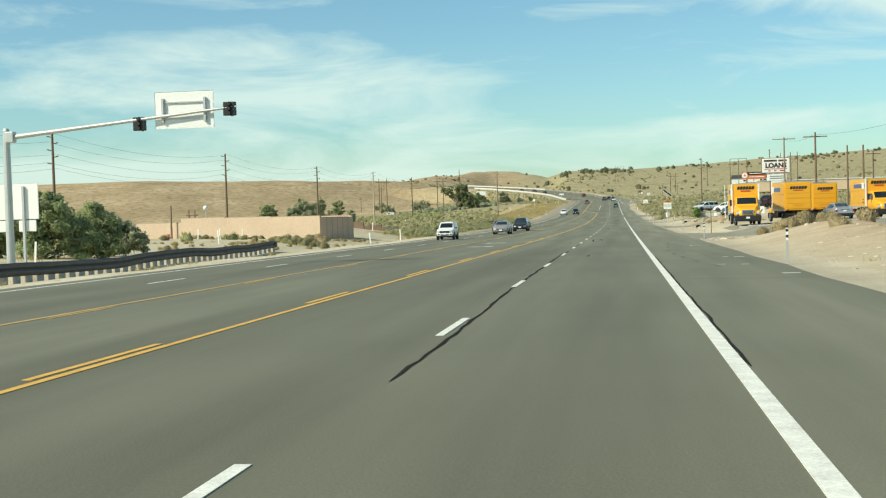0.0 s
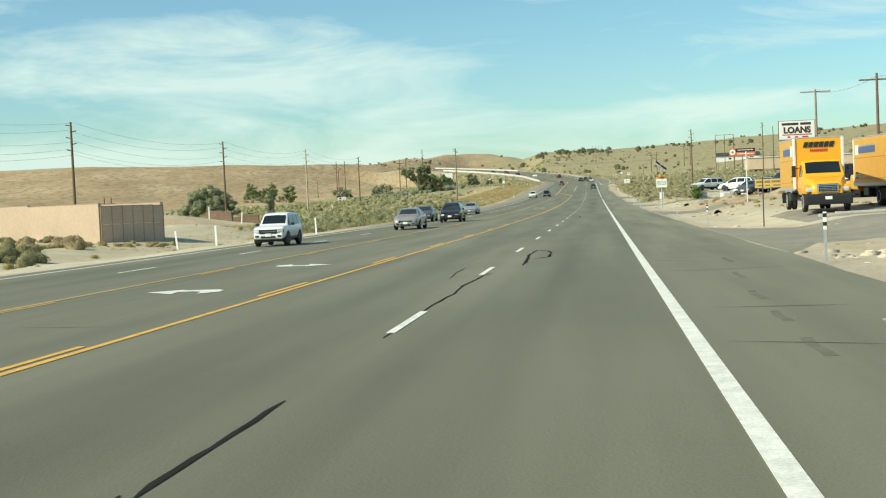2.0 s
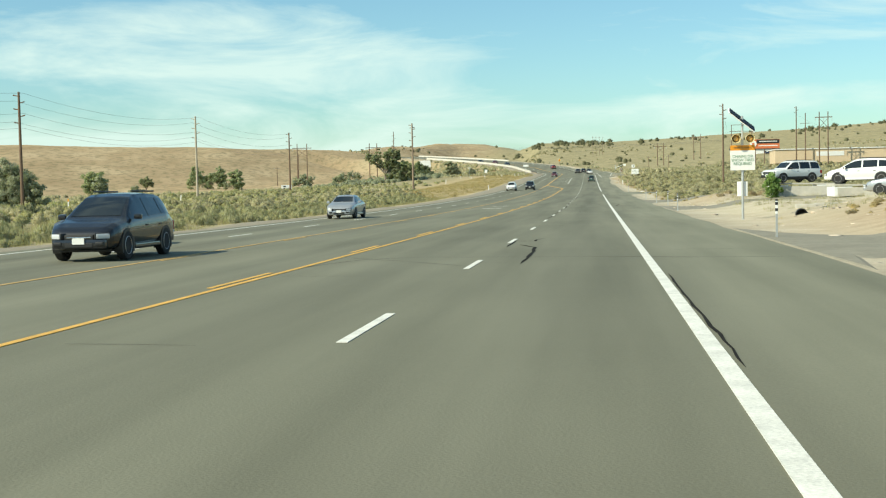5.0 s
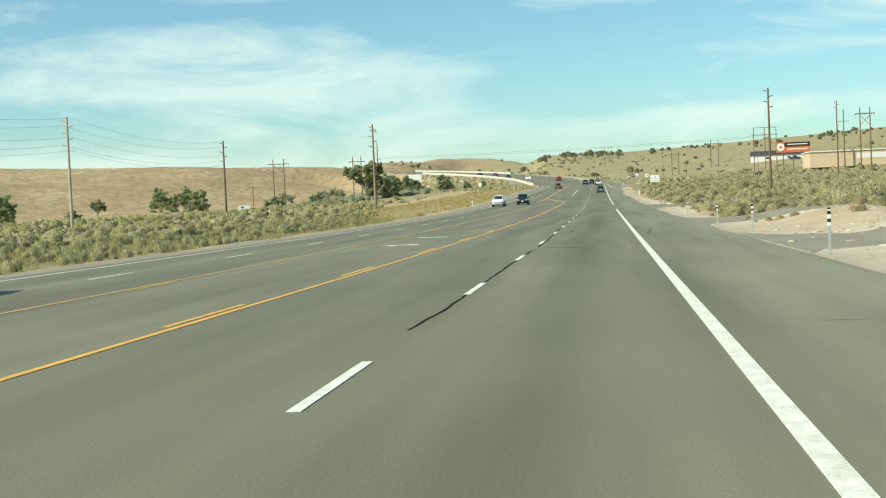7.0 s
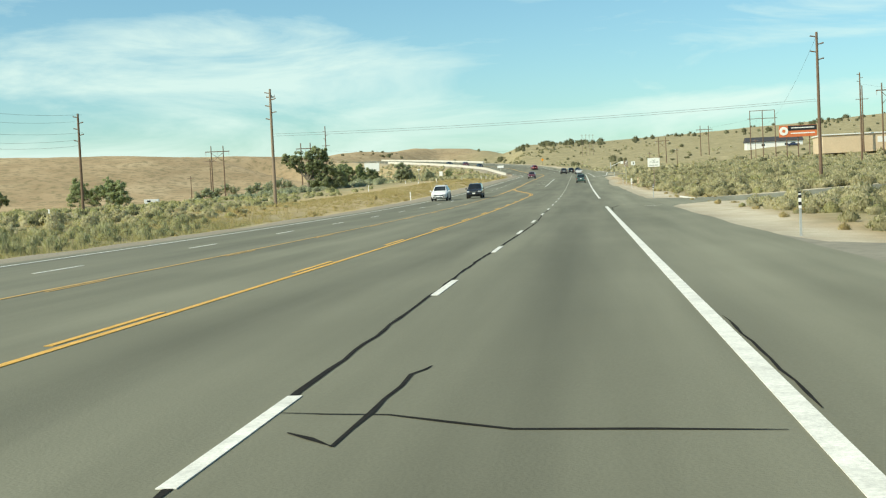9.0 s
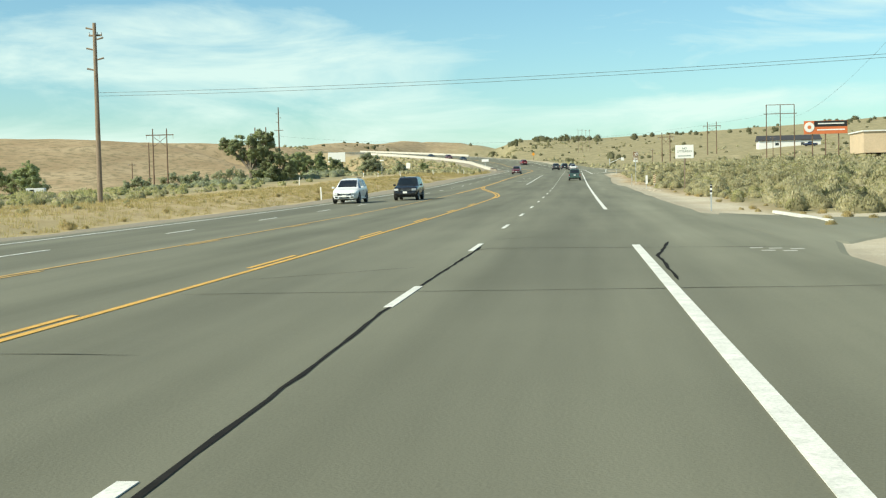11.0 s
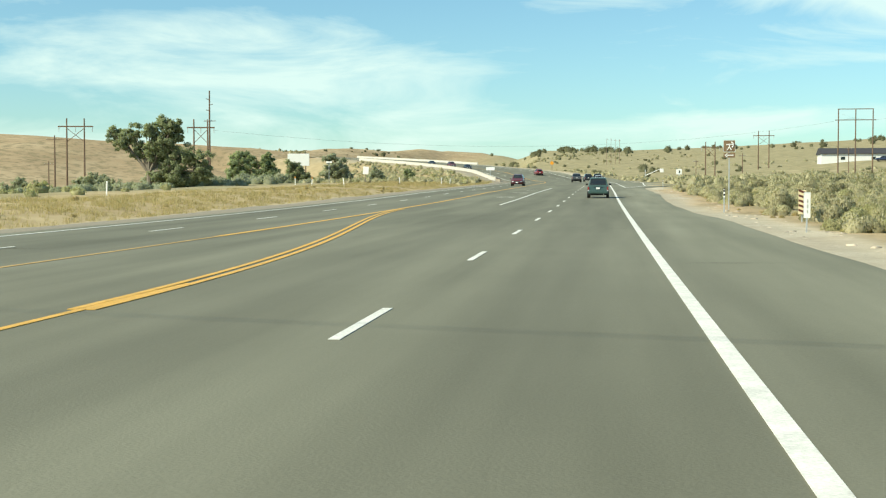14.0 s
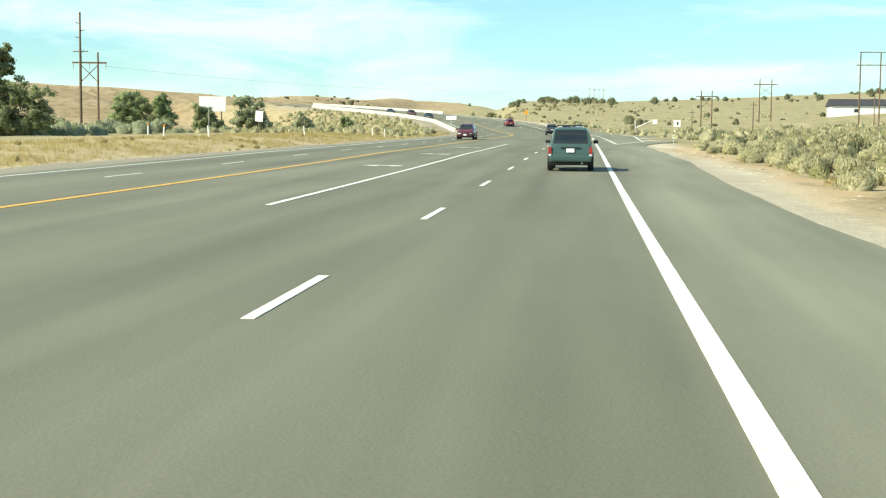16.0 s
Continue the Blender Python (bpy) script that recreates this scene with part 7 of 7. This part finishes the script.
part("emblem", lathe_x([(-0.05, 1.35), (0.05, 1.35)], 28), M_signwhite, bb, "pale round emblem").matrix_basis = pose(-4.4, -0.2, bz + 1.9, 0, 0, 90)
part("emblem_ring", lathe_x([(-0.03, 0.5), (0.03, 0.5)], 24), M_bb, bb).matrix_basis = pose(-4.4, -0.27, bz + 1.9, 0, 0, 90)
for px in (-3.5, 0, 3.5):
    part("post", tube((px, 0.3, -0.4), (px, 0.3, bz + 3.2), 0.16, 0.16, 8), M_wood, bb)

wbb = thing("billboard", "blank white billboard standing among trees", "billboard", pose(-66.1, 576.5, gz(-66.1, 576.5), 0, 0, 4))
wz = 10.7 - gz(-66.1, 576.5)
part("panel", box(0, 0, wz + 1.35, 4.9, 0.2, 2.7, 0.06), M_signwhite, wbb)
for px in (-1.6, 1.6):
    part("post", tube((px, 0.2, -0.4), (px, 0.2, wz + 2.4), 0.12, 0.12, 8), M_wood, wbb)


# ---- signs and posts ----
M_grey_ink = mat("grey_sign_ink", (0.13, 0.17, 0.13), 0.5, vary=0.0)
M_yellow_pale = mat("pale_yellow_housing", (0.72, 0.58, 0.30), 0.5, vary=0.08)
# flashing chain-control sign with a solar panel
cs = thing("traction_warning_sign", "roadside traction sign with amber beacons and solar panel", "road sign", pose(9.70, 131, gz(9.97, 133.2)))
cz = gz(9.97, 133.2)
part("pole", tube((0, 0, -0.3), (0, 0, 4.8 - cz), 0.06, 0.055, 12), M_galv, cs)
part("panel", box(0.0, -0.09, 2.74 - cz, 1.12, 0.03, 0.92, 0.01), M_signwhite, cs, "white panel with green lettering")
part("header", box(0.0, -0.09, 3.32 - cz, 1.12, 0.03, 0.24, 0.01), M_orange, cs, "orange header strip")
lettering("WHEN FLASHING", 0.105, pose(0, -0.112, 3.32 - cz, 90, 0, 0), M_sign_brown, cs, "dark capital lettering on the header")
lettering("CHAINS OR\nSNOW TIRES\nREQUIRED", 0.178, pose(0, -0.112, 2.75 - cz, 90, 0, 0), M_green_ink, cs, "green capital lettering")
for sx in (-0.29, 0.35):
    bcn = part("beacon", lathe_x([(-0.10, 0.03), (-0.12, 0.17), (0.0, 0.20), (0.10, 0.20), (0.11, 0.17)], 20), M_yellow_pale, cs, "yellow beacon housing with amber lens")
    bcn.matrix_basis = pose(sx - 0.03, -0.15, 3.74 - cz, 0, 0, -90)
    part("lens", lathe_x([(0.10, 0.15), (0.13, 0.08), (0.135, 0.02)], 18), M_amber_lamp, bcn)
    part("visor", lathe_x([(0.10, 0.20), (0.24, 0.21), (0.24, 0.195), (0.11, 0.185)], 18), M_yellow_pale, bcn)
part("solar_panel", box(0, 0, 0, 1.45, 0.85, 0.05, 0.01, pose(0.0, 0.0, 4.62 - cz, 20, 38, 8)), M_solar, cs, "tilted dark solar panel")
part("panel_frame", box(0, 0, -0.035, 1.50, 0.90, 0.05, 0.01, pose(0.0, 0.0, 4.62 - cz, 20, 38, 8)), M_signback, cs)
part("battery_box", box(0.0, 0.14, 1.42 - cz, 0.46, 0.2, 0.68, 0.02), M_signback, cs, "grey metal control box")

nl = thing("road_sign", "white rectangular no-littering sign with grey-green lettering", "road sign", pose(10.75, 327, gz(10.75, 327), 0, 0, -2))
nz = gz(10.75, 327)
part("panel", box(0, -0.05, 4.45 - nz, 1.42, 0.03, 1.05, 0.02), M_signwhite, nl)
part("post", box(0, 0.0, (5.0 - nz) / 2 - 0.1, 0.09, 0.09, 5.0 - nz, 0.01), M_wood_light, nl)
lettering("NO\nLITTERING", 0.235, pose(0, -0.07, 4.58 - nz, 90, 0, 0), M_grey_ink, nl, "grey-green capital lettering")
part("text_bar", box(0, -0.07, 4.12 - nz, 1.0, 0.012, 0.06, 0), M_grey_ink, nl)

br = thing("recreation_sign", "brown square recreation sign with a white symbol", "road sign", pose(8.82, 371, gz(8.82, 371)))
bz2 = gz(8.82, 371)
part("panel", box(0, -0.04, 5.47 - bz2, 0.57, 0.02, 0.57, 0.02), M_sign_brown, br)
part("plate", box(0, -0.04, 4.99 - bz2, 0.59, 0.02, 0.24, 0.01), M_sign_brown, br, "small brown arrow plate")
part("arrow_bar", box(0.05, -0.055, 4.99 - bz2, 0.34, 0.012, 0.05, 0), M_signwhite, br)
for sy in (-1, 1):
    part("arrow_head", box(0, 0, 0, 0.16, 0.012, 0.045, 0, pose(-0.16, -0.057, 4.99 - bz2 + sy * 0.045, 0, -sy * 38, 0)), M_signwhite, br)
part("post", box(0, 0, (5.8 - bz2) / 2 - 0.1, 0.06, 0.06, 5.8 - bz2, 0.008), M_galv, br)
part("border", box(0, -0.034, 5.47 - bz2, 0.61, 0.012, 0.61, 0.02), M_signwhite, br)
for a, b in (((0.01, 0.11), (0.0, -0.04)), ((0.0, -0.04), (-0.13, -0.24)), ((0.0, -0.04), (0.12, -0.23)), ((-0.18, 0.08), (0.2, 0.10)), ((0.10, 0.24), (0.21, 0.16)), ((0.21, 0.16), (0.23, 0.04)), ((0.23, 0.04), (0.16, -0.08))):
    part("symbol_stroke", tube((a[0] * 0.92, -0.056, 5.47 - bz2 + a[1] * 0.92), (b[0] * 0.92, -0.056, 5.47 - bz2 + b[1] * 0.92), 0.03, 0.03, 6), M_signwhite, br)

om = thing("object_marker", "narrow object marker with slanting dark stripes", "road marker", pose(10.01, 352.8, gz(10.01, 352.8)))
oz = gz(9.9, 352.8)
wo = thing("road_marker", "small white plate with unreadable bars on a post", "road marker", pose(8.62, 343.4, gz(8.62, 343.4)))
wz2 = gz(8.5, 343.4)
M_marker = mat("pale_yellow_marker", (0.74, 0.62, 0.38), 0.5, vary=0.06)
M_marker_dark = mat("dark_stripe", (0.11, 0.035, 0.022), 0.5, vary=0.05)
part("plate", box(-0.14, -0.05, 2.52 - oz, 0.29, 0.02, 0.92, 0.01, None), M_marker, om)
for k in range(5):
    z = 2.08 + 0.185 * k - oz
    part("stripe", loft([[(-0.28, -0.064, z + 0.10), (-0.0, -0.064, z), (-0.0, -0.064, z + 0.085), (-0.28, -0.064, z + 0.185)], [(-0.28, -0.058, z + 0.10), (-0.0, -0.058, z), (-0.0, -0.058, z + 0.085), (-0.28, -0.058, z + 0.185)]]), M_marker_dark, om)
part("side_plate", box(0, -0.03, 2.42 - wz2, 0.20, 0.02, 0.80, 0.03), M_signwhite, wo)
for k in range(3):
    part("text_bar", box(0.01, -0.045, 2.22 + 0.16 * k - wz2, 0.035, 0.012, 0.11, 0), M_faint_paint, wo)
part("post", box(0, 0, (2.75 - wz2) / 2, 0.05, 0.04, 2.9 - wz2, 0.005), M_galv, wo)
part("post", box(-0.14, 0, (2.9 - oz) / 2, 0.05, 0.04, 3.0 - oz, 0.005), M_galv, om)

ws = thing("road_sign", "white upright road sign seen across the highway", "road sign", pose(-33.5, 487.3, gz(-33.5, 487.3), 0, 4, 0))
part("panel", box(0, -0.05, 2.0, 0.85, 0.03, 1.15, 0.02), M_signwhite, ws)
part("post", box(0, 0, 1.2, 0.07, 0.07, 2.8, 0.01), M_wood_light, ws)
st_ = thing("street_sign", "small pale street name sign on a thin post", "road sign", pose(-38.9, 487, gz(-38.9, 487)))
part("post", tube((0, 0, -0.2), (0, 0, 3.4), 0.035, 0.035, 8), M_galv, st_)
part("blade", box(0, 0, 3.3, 0.9, 0.02, 0.24, 0.004), M_signback, st_)
for px, yy, hh in ((18.0, 589, 10.1),):
    q = thing("road_sign", "small white square road sign near the junction", "road sign", pose(px, yy, gz(px, yy)), "junction signs")
    top = hh - gz(px, yy)
    part("panel", box(0, -0.05, top - 0.6, 1.25, 0.03, 1.2, 0.02), M_signwhite, q)
    part("symbol_bar", box(0.1, -0.07, top - 0.6, 0.3, 0.012, 0.6, 0), M_black_ink, q)
    part("post", tube((0, 0, -0.2), (0, 0, top), 0.05, 0.05, 8), M_galv, q)
gt = thing("road_gate", "white raised road-closure gate arm on a short post", "gate", pose(11.2, 612, gz(11.2, 612)))
part("post", tube((0, 0, -0.3), (0, 0, 2.6), 0.14, 0.12, 10), M_galv, gt)
part("gate_arm", tube((0.1, -0.1, 1.2), (3.4, -0.1, 2.7), 0.10, 0.07, 8), M_signwhite, gt, "white gate arm")
part("counterweight", box(3.9, -0.1, 2.4, 0.9, 0.3, 0.9, 0.05), M_signwhite, gt)
parked("pickup", "blue pickup parked before the white building", P_blue, "pickup", 91.5, 729, 80, None, "parked vehicles")
tr = thing("trailer", "low white trailer standing in the field", "trailer", pose(-84.5, 420, gz(-84.5, 420), 0, 0, 12))
part("body", box(0, 0, 0.95, 2.9, 1.6, 1.1, 0.08), M_white_body, tr)
part("window", box(-0.5, -0.81, 1.1, 0.7, 0.04, 0.35, 0.02), M_glass, tr)
for px in (-0.6, 0.6):
    part("wheel", wheel_meshes(0.35, "t")[0], M_tyre, tr).matrix_basis = pose(px, -0.7, 0.35, 0, 0, 90)
gl = thing("road_sign", "grey sign panel above the concrete barrier", "road sign", pose(-27.5, 622, gz(-27.5, 622)))
part("panel", box(0, 0, 2.3, 2.2, 0.03, 0.8, 0.01), M_signback, gl)
part("post", tube((0, 0.05, -0.3), (0, 0.05, 2.6), 0.06, 0.06, 8), M_galv, gl)
yg = thing("warning_sign", "orange diamond warning sign on the far hillside", "road sign", pose(-14.5, 680, gz(-14.5, 680)))
part("panel", box(0, 0, 0, 0.9, 0.03, 0.9, 0.02, pose(0, 0, 2.2, 0, 45, 0)), M_orange, yg)
part("post", tube((0, 0.05, -0.3), (0, 0.05, 2.3), 0.05, 0.05, 8), M_wood, yg)

# pawn sign on its pole, with smaller boards under it
ls = thing("pole_sign", "white business pole sign with brown lettering above small boards", "sign", pose(29.9, 169.5, gz(29.9, 169.5), 0, 0, 2))
lz = gz(29.9, 169.5)
M_ink_brown = mat("dark_brown_sign_ink", (0.055, 0.028, 0.014), 0.5, vary=0.0)
part("cabinet", box(0, 0, 9.25 - lz, 4.7, 0.5, 2.45, 0.05), M_signwhite, ls)
part("cabinet_frame", box(0, 0.02, 9.25 - lz, 4.85, 0.4, 2.6, 0.05), M_sign_brown, ls)
lettering("LOANS", 1.12, pose(0, -0.27, 9.22 - lz, 90, 0, 0), M_ink_brown, ls, "dark brown capital letters", bold=0.055)
for px, wd in ((-0.9, 2.2), (1.15, 1.4)):
    part("text_bar", box(px, -0.26, 10.08 - lz, wd, 0.03, 0.30, 0.0), M_ink_brown, ls)
part("text_bar", box(0, -0.26, 8.64 - lz, 3.9, 0.03, 0.12, 0.0), M_red_ink, ls)
for px, wd in ((-1.1, 0.36), (-0.1, 0.4), (1.05, 0.8)):
    part("text_bar", box(px, -0.26, 8.33 - lz, wd, 0.03, 0.20, 0.0), M_red_ink, ls)
part("lower_board", box(0.15, 0, 7.2 - lz, 3.3, 0.3, 1.05, 0.03), M_signwhite, ls)
for tz in (7.38, 7.02):
    part("text_bar", box(0.15, -0.17, tz - lz, 2.4, 0.03, 0.13, 0.0), M_grey_ink, ls)
for px in (-0.45, 0.75):
    part("post", box(px, 0.1, (8.2 - lz) / 2, 0.3, 0.3, 8.2 - lz, 0.02), M_white_body, ls)
part("base_cabinet", box(0.15, 0, (6.5 - lz) / 2, 1.9, 0.6, 6.5 - lz, 0.04), M_white_body, ls)


def delineator(x, y, h=1.15, label="slim grey roadside post with a black-banded white head"):
    d = thing("delineator_post", label, "marker post", pose(x, y, gz(x, y), 0, 0, 0), "marker posts")
    part("post", box(0, 0, (h - 0.40) / 2 - 0.1, 0.065, 0.035, h - 0.40 + 0.2, 0.008), M_galv, d, "dull grey steel lower post")
    part("head", box(0, 0, h - 0.21, 0.075, 0.04, 0.42, 0.01), M_signback, d)
    for k in range(2):
        part("reflector_band", box(0, 0, h - 0.10 - 0.19 * k, 0.083, 0.048, 0.09, 0.008), M_black, d)
    part("cap", box(0, 0, h - 0.0, 0.078, 0.043, 0.05, 0.01), M_black, d)
    return d


for x, y in ((7.8, -14.5), (7.75, 23.5), (8.3, 59.5), (8.85, 92.5), (8.35, 110.3), (8.2, 154.5), (8.75, 175.5), (8.4, 187.7), (8.3, 209.5), (8.25, 282), (8.19, 366.6), (8.9, 455)):
    delineator(x, y)


def marker_stake(x, y, h=1.1, tilt=0.0, cap=False):
    d = thing("marker_stake", "white utility marker stake with an orange cap" if cap else "plain white roadside marker stake", "marker post", pose(x, y, gz(x, y), tilt * 0.4, tilt, 0), "utility markers")
    part("stake", box(0, 0, h / 2 - 0.1, 0.11, 0.03, h + 0.2, 0.01), M_signwhite, d)
    if cap:
        part("cap", box(0, 0, h - 0.12, 0.116, 0.036, 0.24, 0.008), M_orange, d)
    return d


for k, (x, y) in enumerate(((-21.7, 66.1), (-17.9, 61.5), (-41.5, 72.3), (-38.5, 70.6), (-35.6, 68.9), (-25.6, 2.4), (-29.7, 43.2), (-43.6, 177.7), (-41.4, 201.5), (-19.3, 331.6), (-36.0, 396.5), (-31.6, 463.5), (-40.1, 471.4), (-36.1, 464.4), (-27.9, 485.3), (-25.5, 513.4), (-24.5, 516.5), (-34.0, 258.0), (-33.0, 108.0), (-29.5, 106.5), (-16.3, 79.0))):
    marker_stake(x, y, 1.1, ((k * 37) % 11 - 5) * 1.2, k in (7, 12, 13))

# signal mast over the oncoming lanes, seen from behind
MX, MY = -22.8, -5.5
sg = thing("signal_mast", "grey steel signal mast arm seen from behind", "traffic signal", pose(MX, MY, gz(MX, MY)))
sz = gz(MX, MY)
part("base_plate", box(0, 0, 0.04, 0.55, 0.55, 0.08, 0.01), M_galv, sg)
part("pole", tube((0, 0, 0), (0, 0, 6.55 - sz), 0.18, 0.14, 14), M_galv, sg)
part("pole_cap", tube((0, 0, 6.55 - sz), (0, 0, 6.65 - sz), 0.15, 0.09, 14), M_galv, sg)
arm = part("arm", tube((0.1, 0, 6.27 - sz), (10.0, 0, 7.17 - sz), 0.11, 0.05, 12), M_galv, sg, "long tapering horizontal arm")
part("arm_clamp", box(0.2, 0, 6.28 - sz, 0.35, 0.34, 0.46, 0.04), M_galv, sg)


def signal_head(x, z):
    h = part("signal_head", box(x, 0.05, z, 0.52, 0.20, 0.56, 0.04), M_black, sg, "black signal head with dark backplate")
    for k in (-1, 0, 1):
        part("visor", tube((x, 0.13, z + 0.19 * k), (x, 0.38, z + 0.19 * k), 0.09, 0.10, 12), M_black, h)
        part("lens_housing", tube((x, -0.05, z + 0.19 * k), (x, -0.14, z + 0.19 * k), 0.10, 0.07, 12), M_black, h)
    return h


signal_head(5.85, 6.62 - sz)
signal_head(9.72, 7.09 - sz)
sb = part("sign_back", box(7.75, 0.16, 7.13 - sz, 2.5, 0.03, 1.52, 0.04, None), M_signback, sg, "pale back of an overhead sign")
for px in (6.85, 8.65):
    part("sign_bracket", box(px, 0.08, 7.13 - sz, 0.10, 0.10, 1.0, 0.01), M_galv, sb)
for pz in (7.45, 6.8):
    part("sign_rail", box(7.75, 0.11, pz - sz, 1.95, 0.05, 0.06, 0.005), M_galv, sb)
bs = thing("road_sign", "large guide sign on two posts seen from behind", "road sign", pose(-26.95, 3.0, gz(-26.95, 3.0)))
bz3 = gz(-26.95, 3.0)
part("panel", box(-0.3, 0, 3.75 - bz3, 3.3, 0.04, 1.75, 0.04), M_signback, bs, "pale aluminium sign back")
for px in (-0.55, 0.75):
    part("sub_panel", box(px, 0, 2.55 - bz3, 0.9, 0.04, 0.55, 0.03), M_signback, bs)
for px in (-1.3, 0.6):
    part("post", box(px, -0.08, (4.5 - bz3) / 2 - 0.2, 0.12, 0.12, 4.9 - bz3, 0.01), M_galv, bs)

# poles in and behind the yard
utility_pole(27.6, 109.7, 11.5, arms=(0.55,), arm_len=3.0, material=M_wood, label="brown wooden utility pole with a crossarm in the yard")
utility_pole(37.7, 132.3, 10.7, arms=(), r=0.18, label="dark bare wooden pole by the lot")
utility_pole(33.5, 121, 10.2, arms=(), r=0.15, label="slim dark wooden pole by the lot")
utility_pole(42.5, 150, 10.5, arms=(0.5,), arm_len=2.4, r=0.16)
utility_pole(72.6, 502.9, 24.6, arms=(3.4,), arm_len=3.2, r=0.22, label="tall dark wooden pole beside the warehouse")
utility_pole(62.9, 459.3, 24.4, arms=(), pegs=3, r=0.22, label="tall slim wooden pole beside the warehouse")
h_frame(77.5, 497, 24.6, 2.8, 0)
for x, y, top, wd in ((58.5, 775, 29.0, 3.8), (37.0, 745, 23.6, 3.2)):
    h_frame(x, y, top, wd, 0, "weathered H-frame pole pair on the far slope")
for x, y, up in ((33, 600, 6.0), (28.5, 690, 7.0), (64, 640, 8.0)):
    utility_pole(x, y, gz(x, y) + up, arms=(0.6,), arm_len=1.6, r=0.13, label="distant weathered utility pole on the slope")
wire((28.0, 143, 12.4), (27.6, 109.7, 11.2), 0.5)
wire((27.6, 109.7, 11.2), (30, 20, 11.0), 1.2)
wire((37.7, 132.3, 10.2), (62.9, 459.3, 22), 6.0)
yp = thing("yard_post", "thin dark steel post at the yard entrance", "post", pose(10.4, 54.3, gz(10.4, 54.3)))
part("post", tube((0, 0, -0.2), (0, 0, 2.3), 0.03, 0.03, 8), M_rail, yp)
bmg = bmesh.new()
for k in range(34):
    x0 = 13.0 + k * 0.72
    box(x0, 53.0 - 0.03 * (k % 2), gz(x0, 53.0) + 0.04, 0.71, 0.22, 0.16, 0.03, None, bmg)
tagged(link_bm("concrete_curb", bmg, M_concrete), "pale concrete wheel-stop curb along the yard", "kerb", kind="structure")
lc = bmesh.new()
for k in range(16):
    y0_ = 131 + k * 0.2
    x0 = 13.6 + k * 1.0
    box(x0, 137.5 + 0.25 * k, gz(x0, 137.5 + 0.25 * k) + 0.06, 1.0, 0.35, 0.22, 0.03, None, lc)
tagged(link_bm("concrete_curb", lc, M_concrete), "low pale concrete curb edging the car lot", "kerb", kind="structure")
# black culvert ends by the driveways
for x, y in ((11.2, 85.0), (12.2, 130.0)):
    cv = thing("culvert_pipe", "short black drainage culvert end in the sand", "culvert", pose(x, y, gz(x, y) - 0.02, 0, 0, -97), "culverts")
    part("pipe", lathe_x([(-0.5, 0.27), (0.3, 0.27), (0.3, 0.235), (-0.4, 0.235), (-0.4, 0.01)], 16), M_black, cv)

# boards along the front of the used-car lot
lot_z = gz(19.0, 100)
bn = thing("sale_banner", "white and teal sale banner on short posts", "banner", pose(19.05, 100, lot_z, 0, 0, -4))
up = 1.85 - lot_z
for px in (-0.88, 0.0, 0.88):
    part("post", box(px, 0.03, (up + 0.3) / 2 - 0.1, 0.06, 0.05, up + 0.5, 0.006), M_galv, bn)
part("sheet", box(0, -0.02, up + 0.04, 1.92, 0.02, 0.86, 0.004), M_signwhite, bn)
part("band", box(-0.32, -0.034, up - 0.19, 1.20, 0.012, 0.34, 0.002), M_teal, bn, "teal lower band")
for px, wd in ((-0.5, 0.8), (0.25, 0.4)):
    part("text_bar", box(px, -0.036, up + 0.24, wd, 0.008, 0.13, 0), M_grey_ink, bn)
part("text_bar", box(-0.35, -0.044, up - 0.2, 0.8, 0.008, 0.08, 0), M_signwhite, bn)
part("slash", box(0, 0, 0, 0.42, 0.008, 0.11, 0, pose(0.62, -0.036, up - 0.05, 0, -55, 0)), M_black_ink, bn)
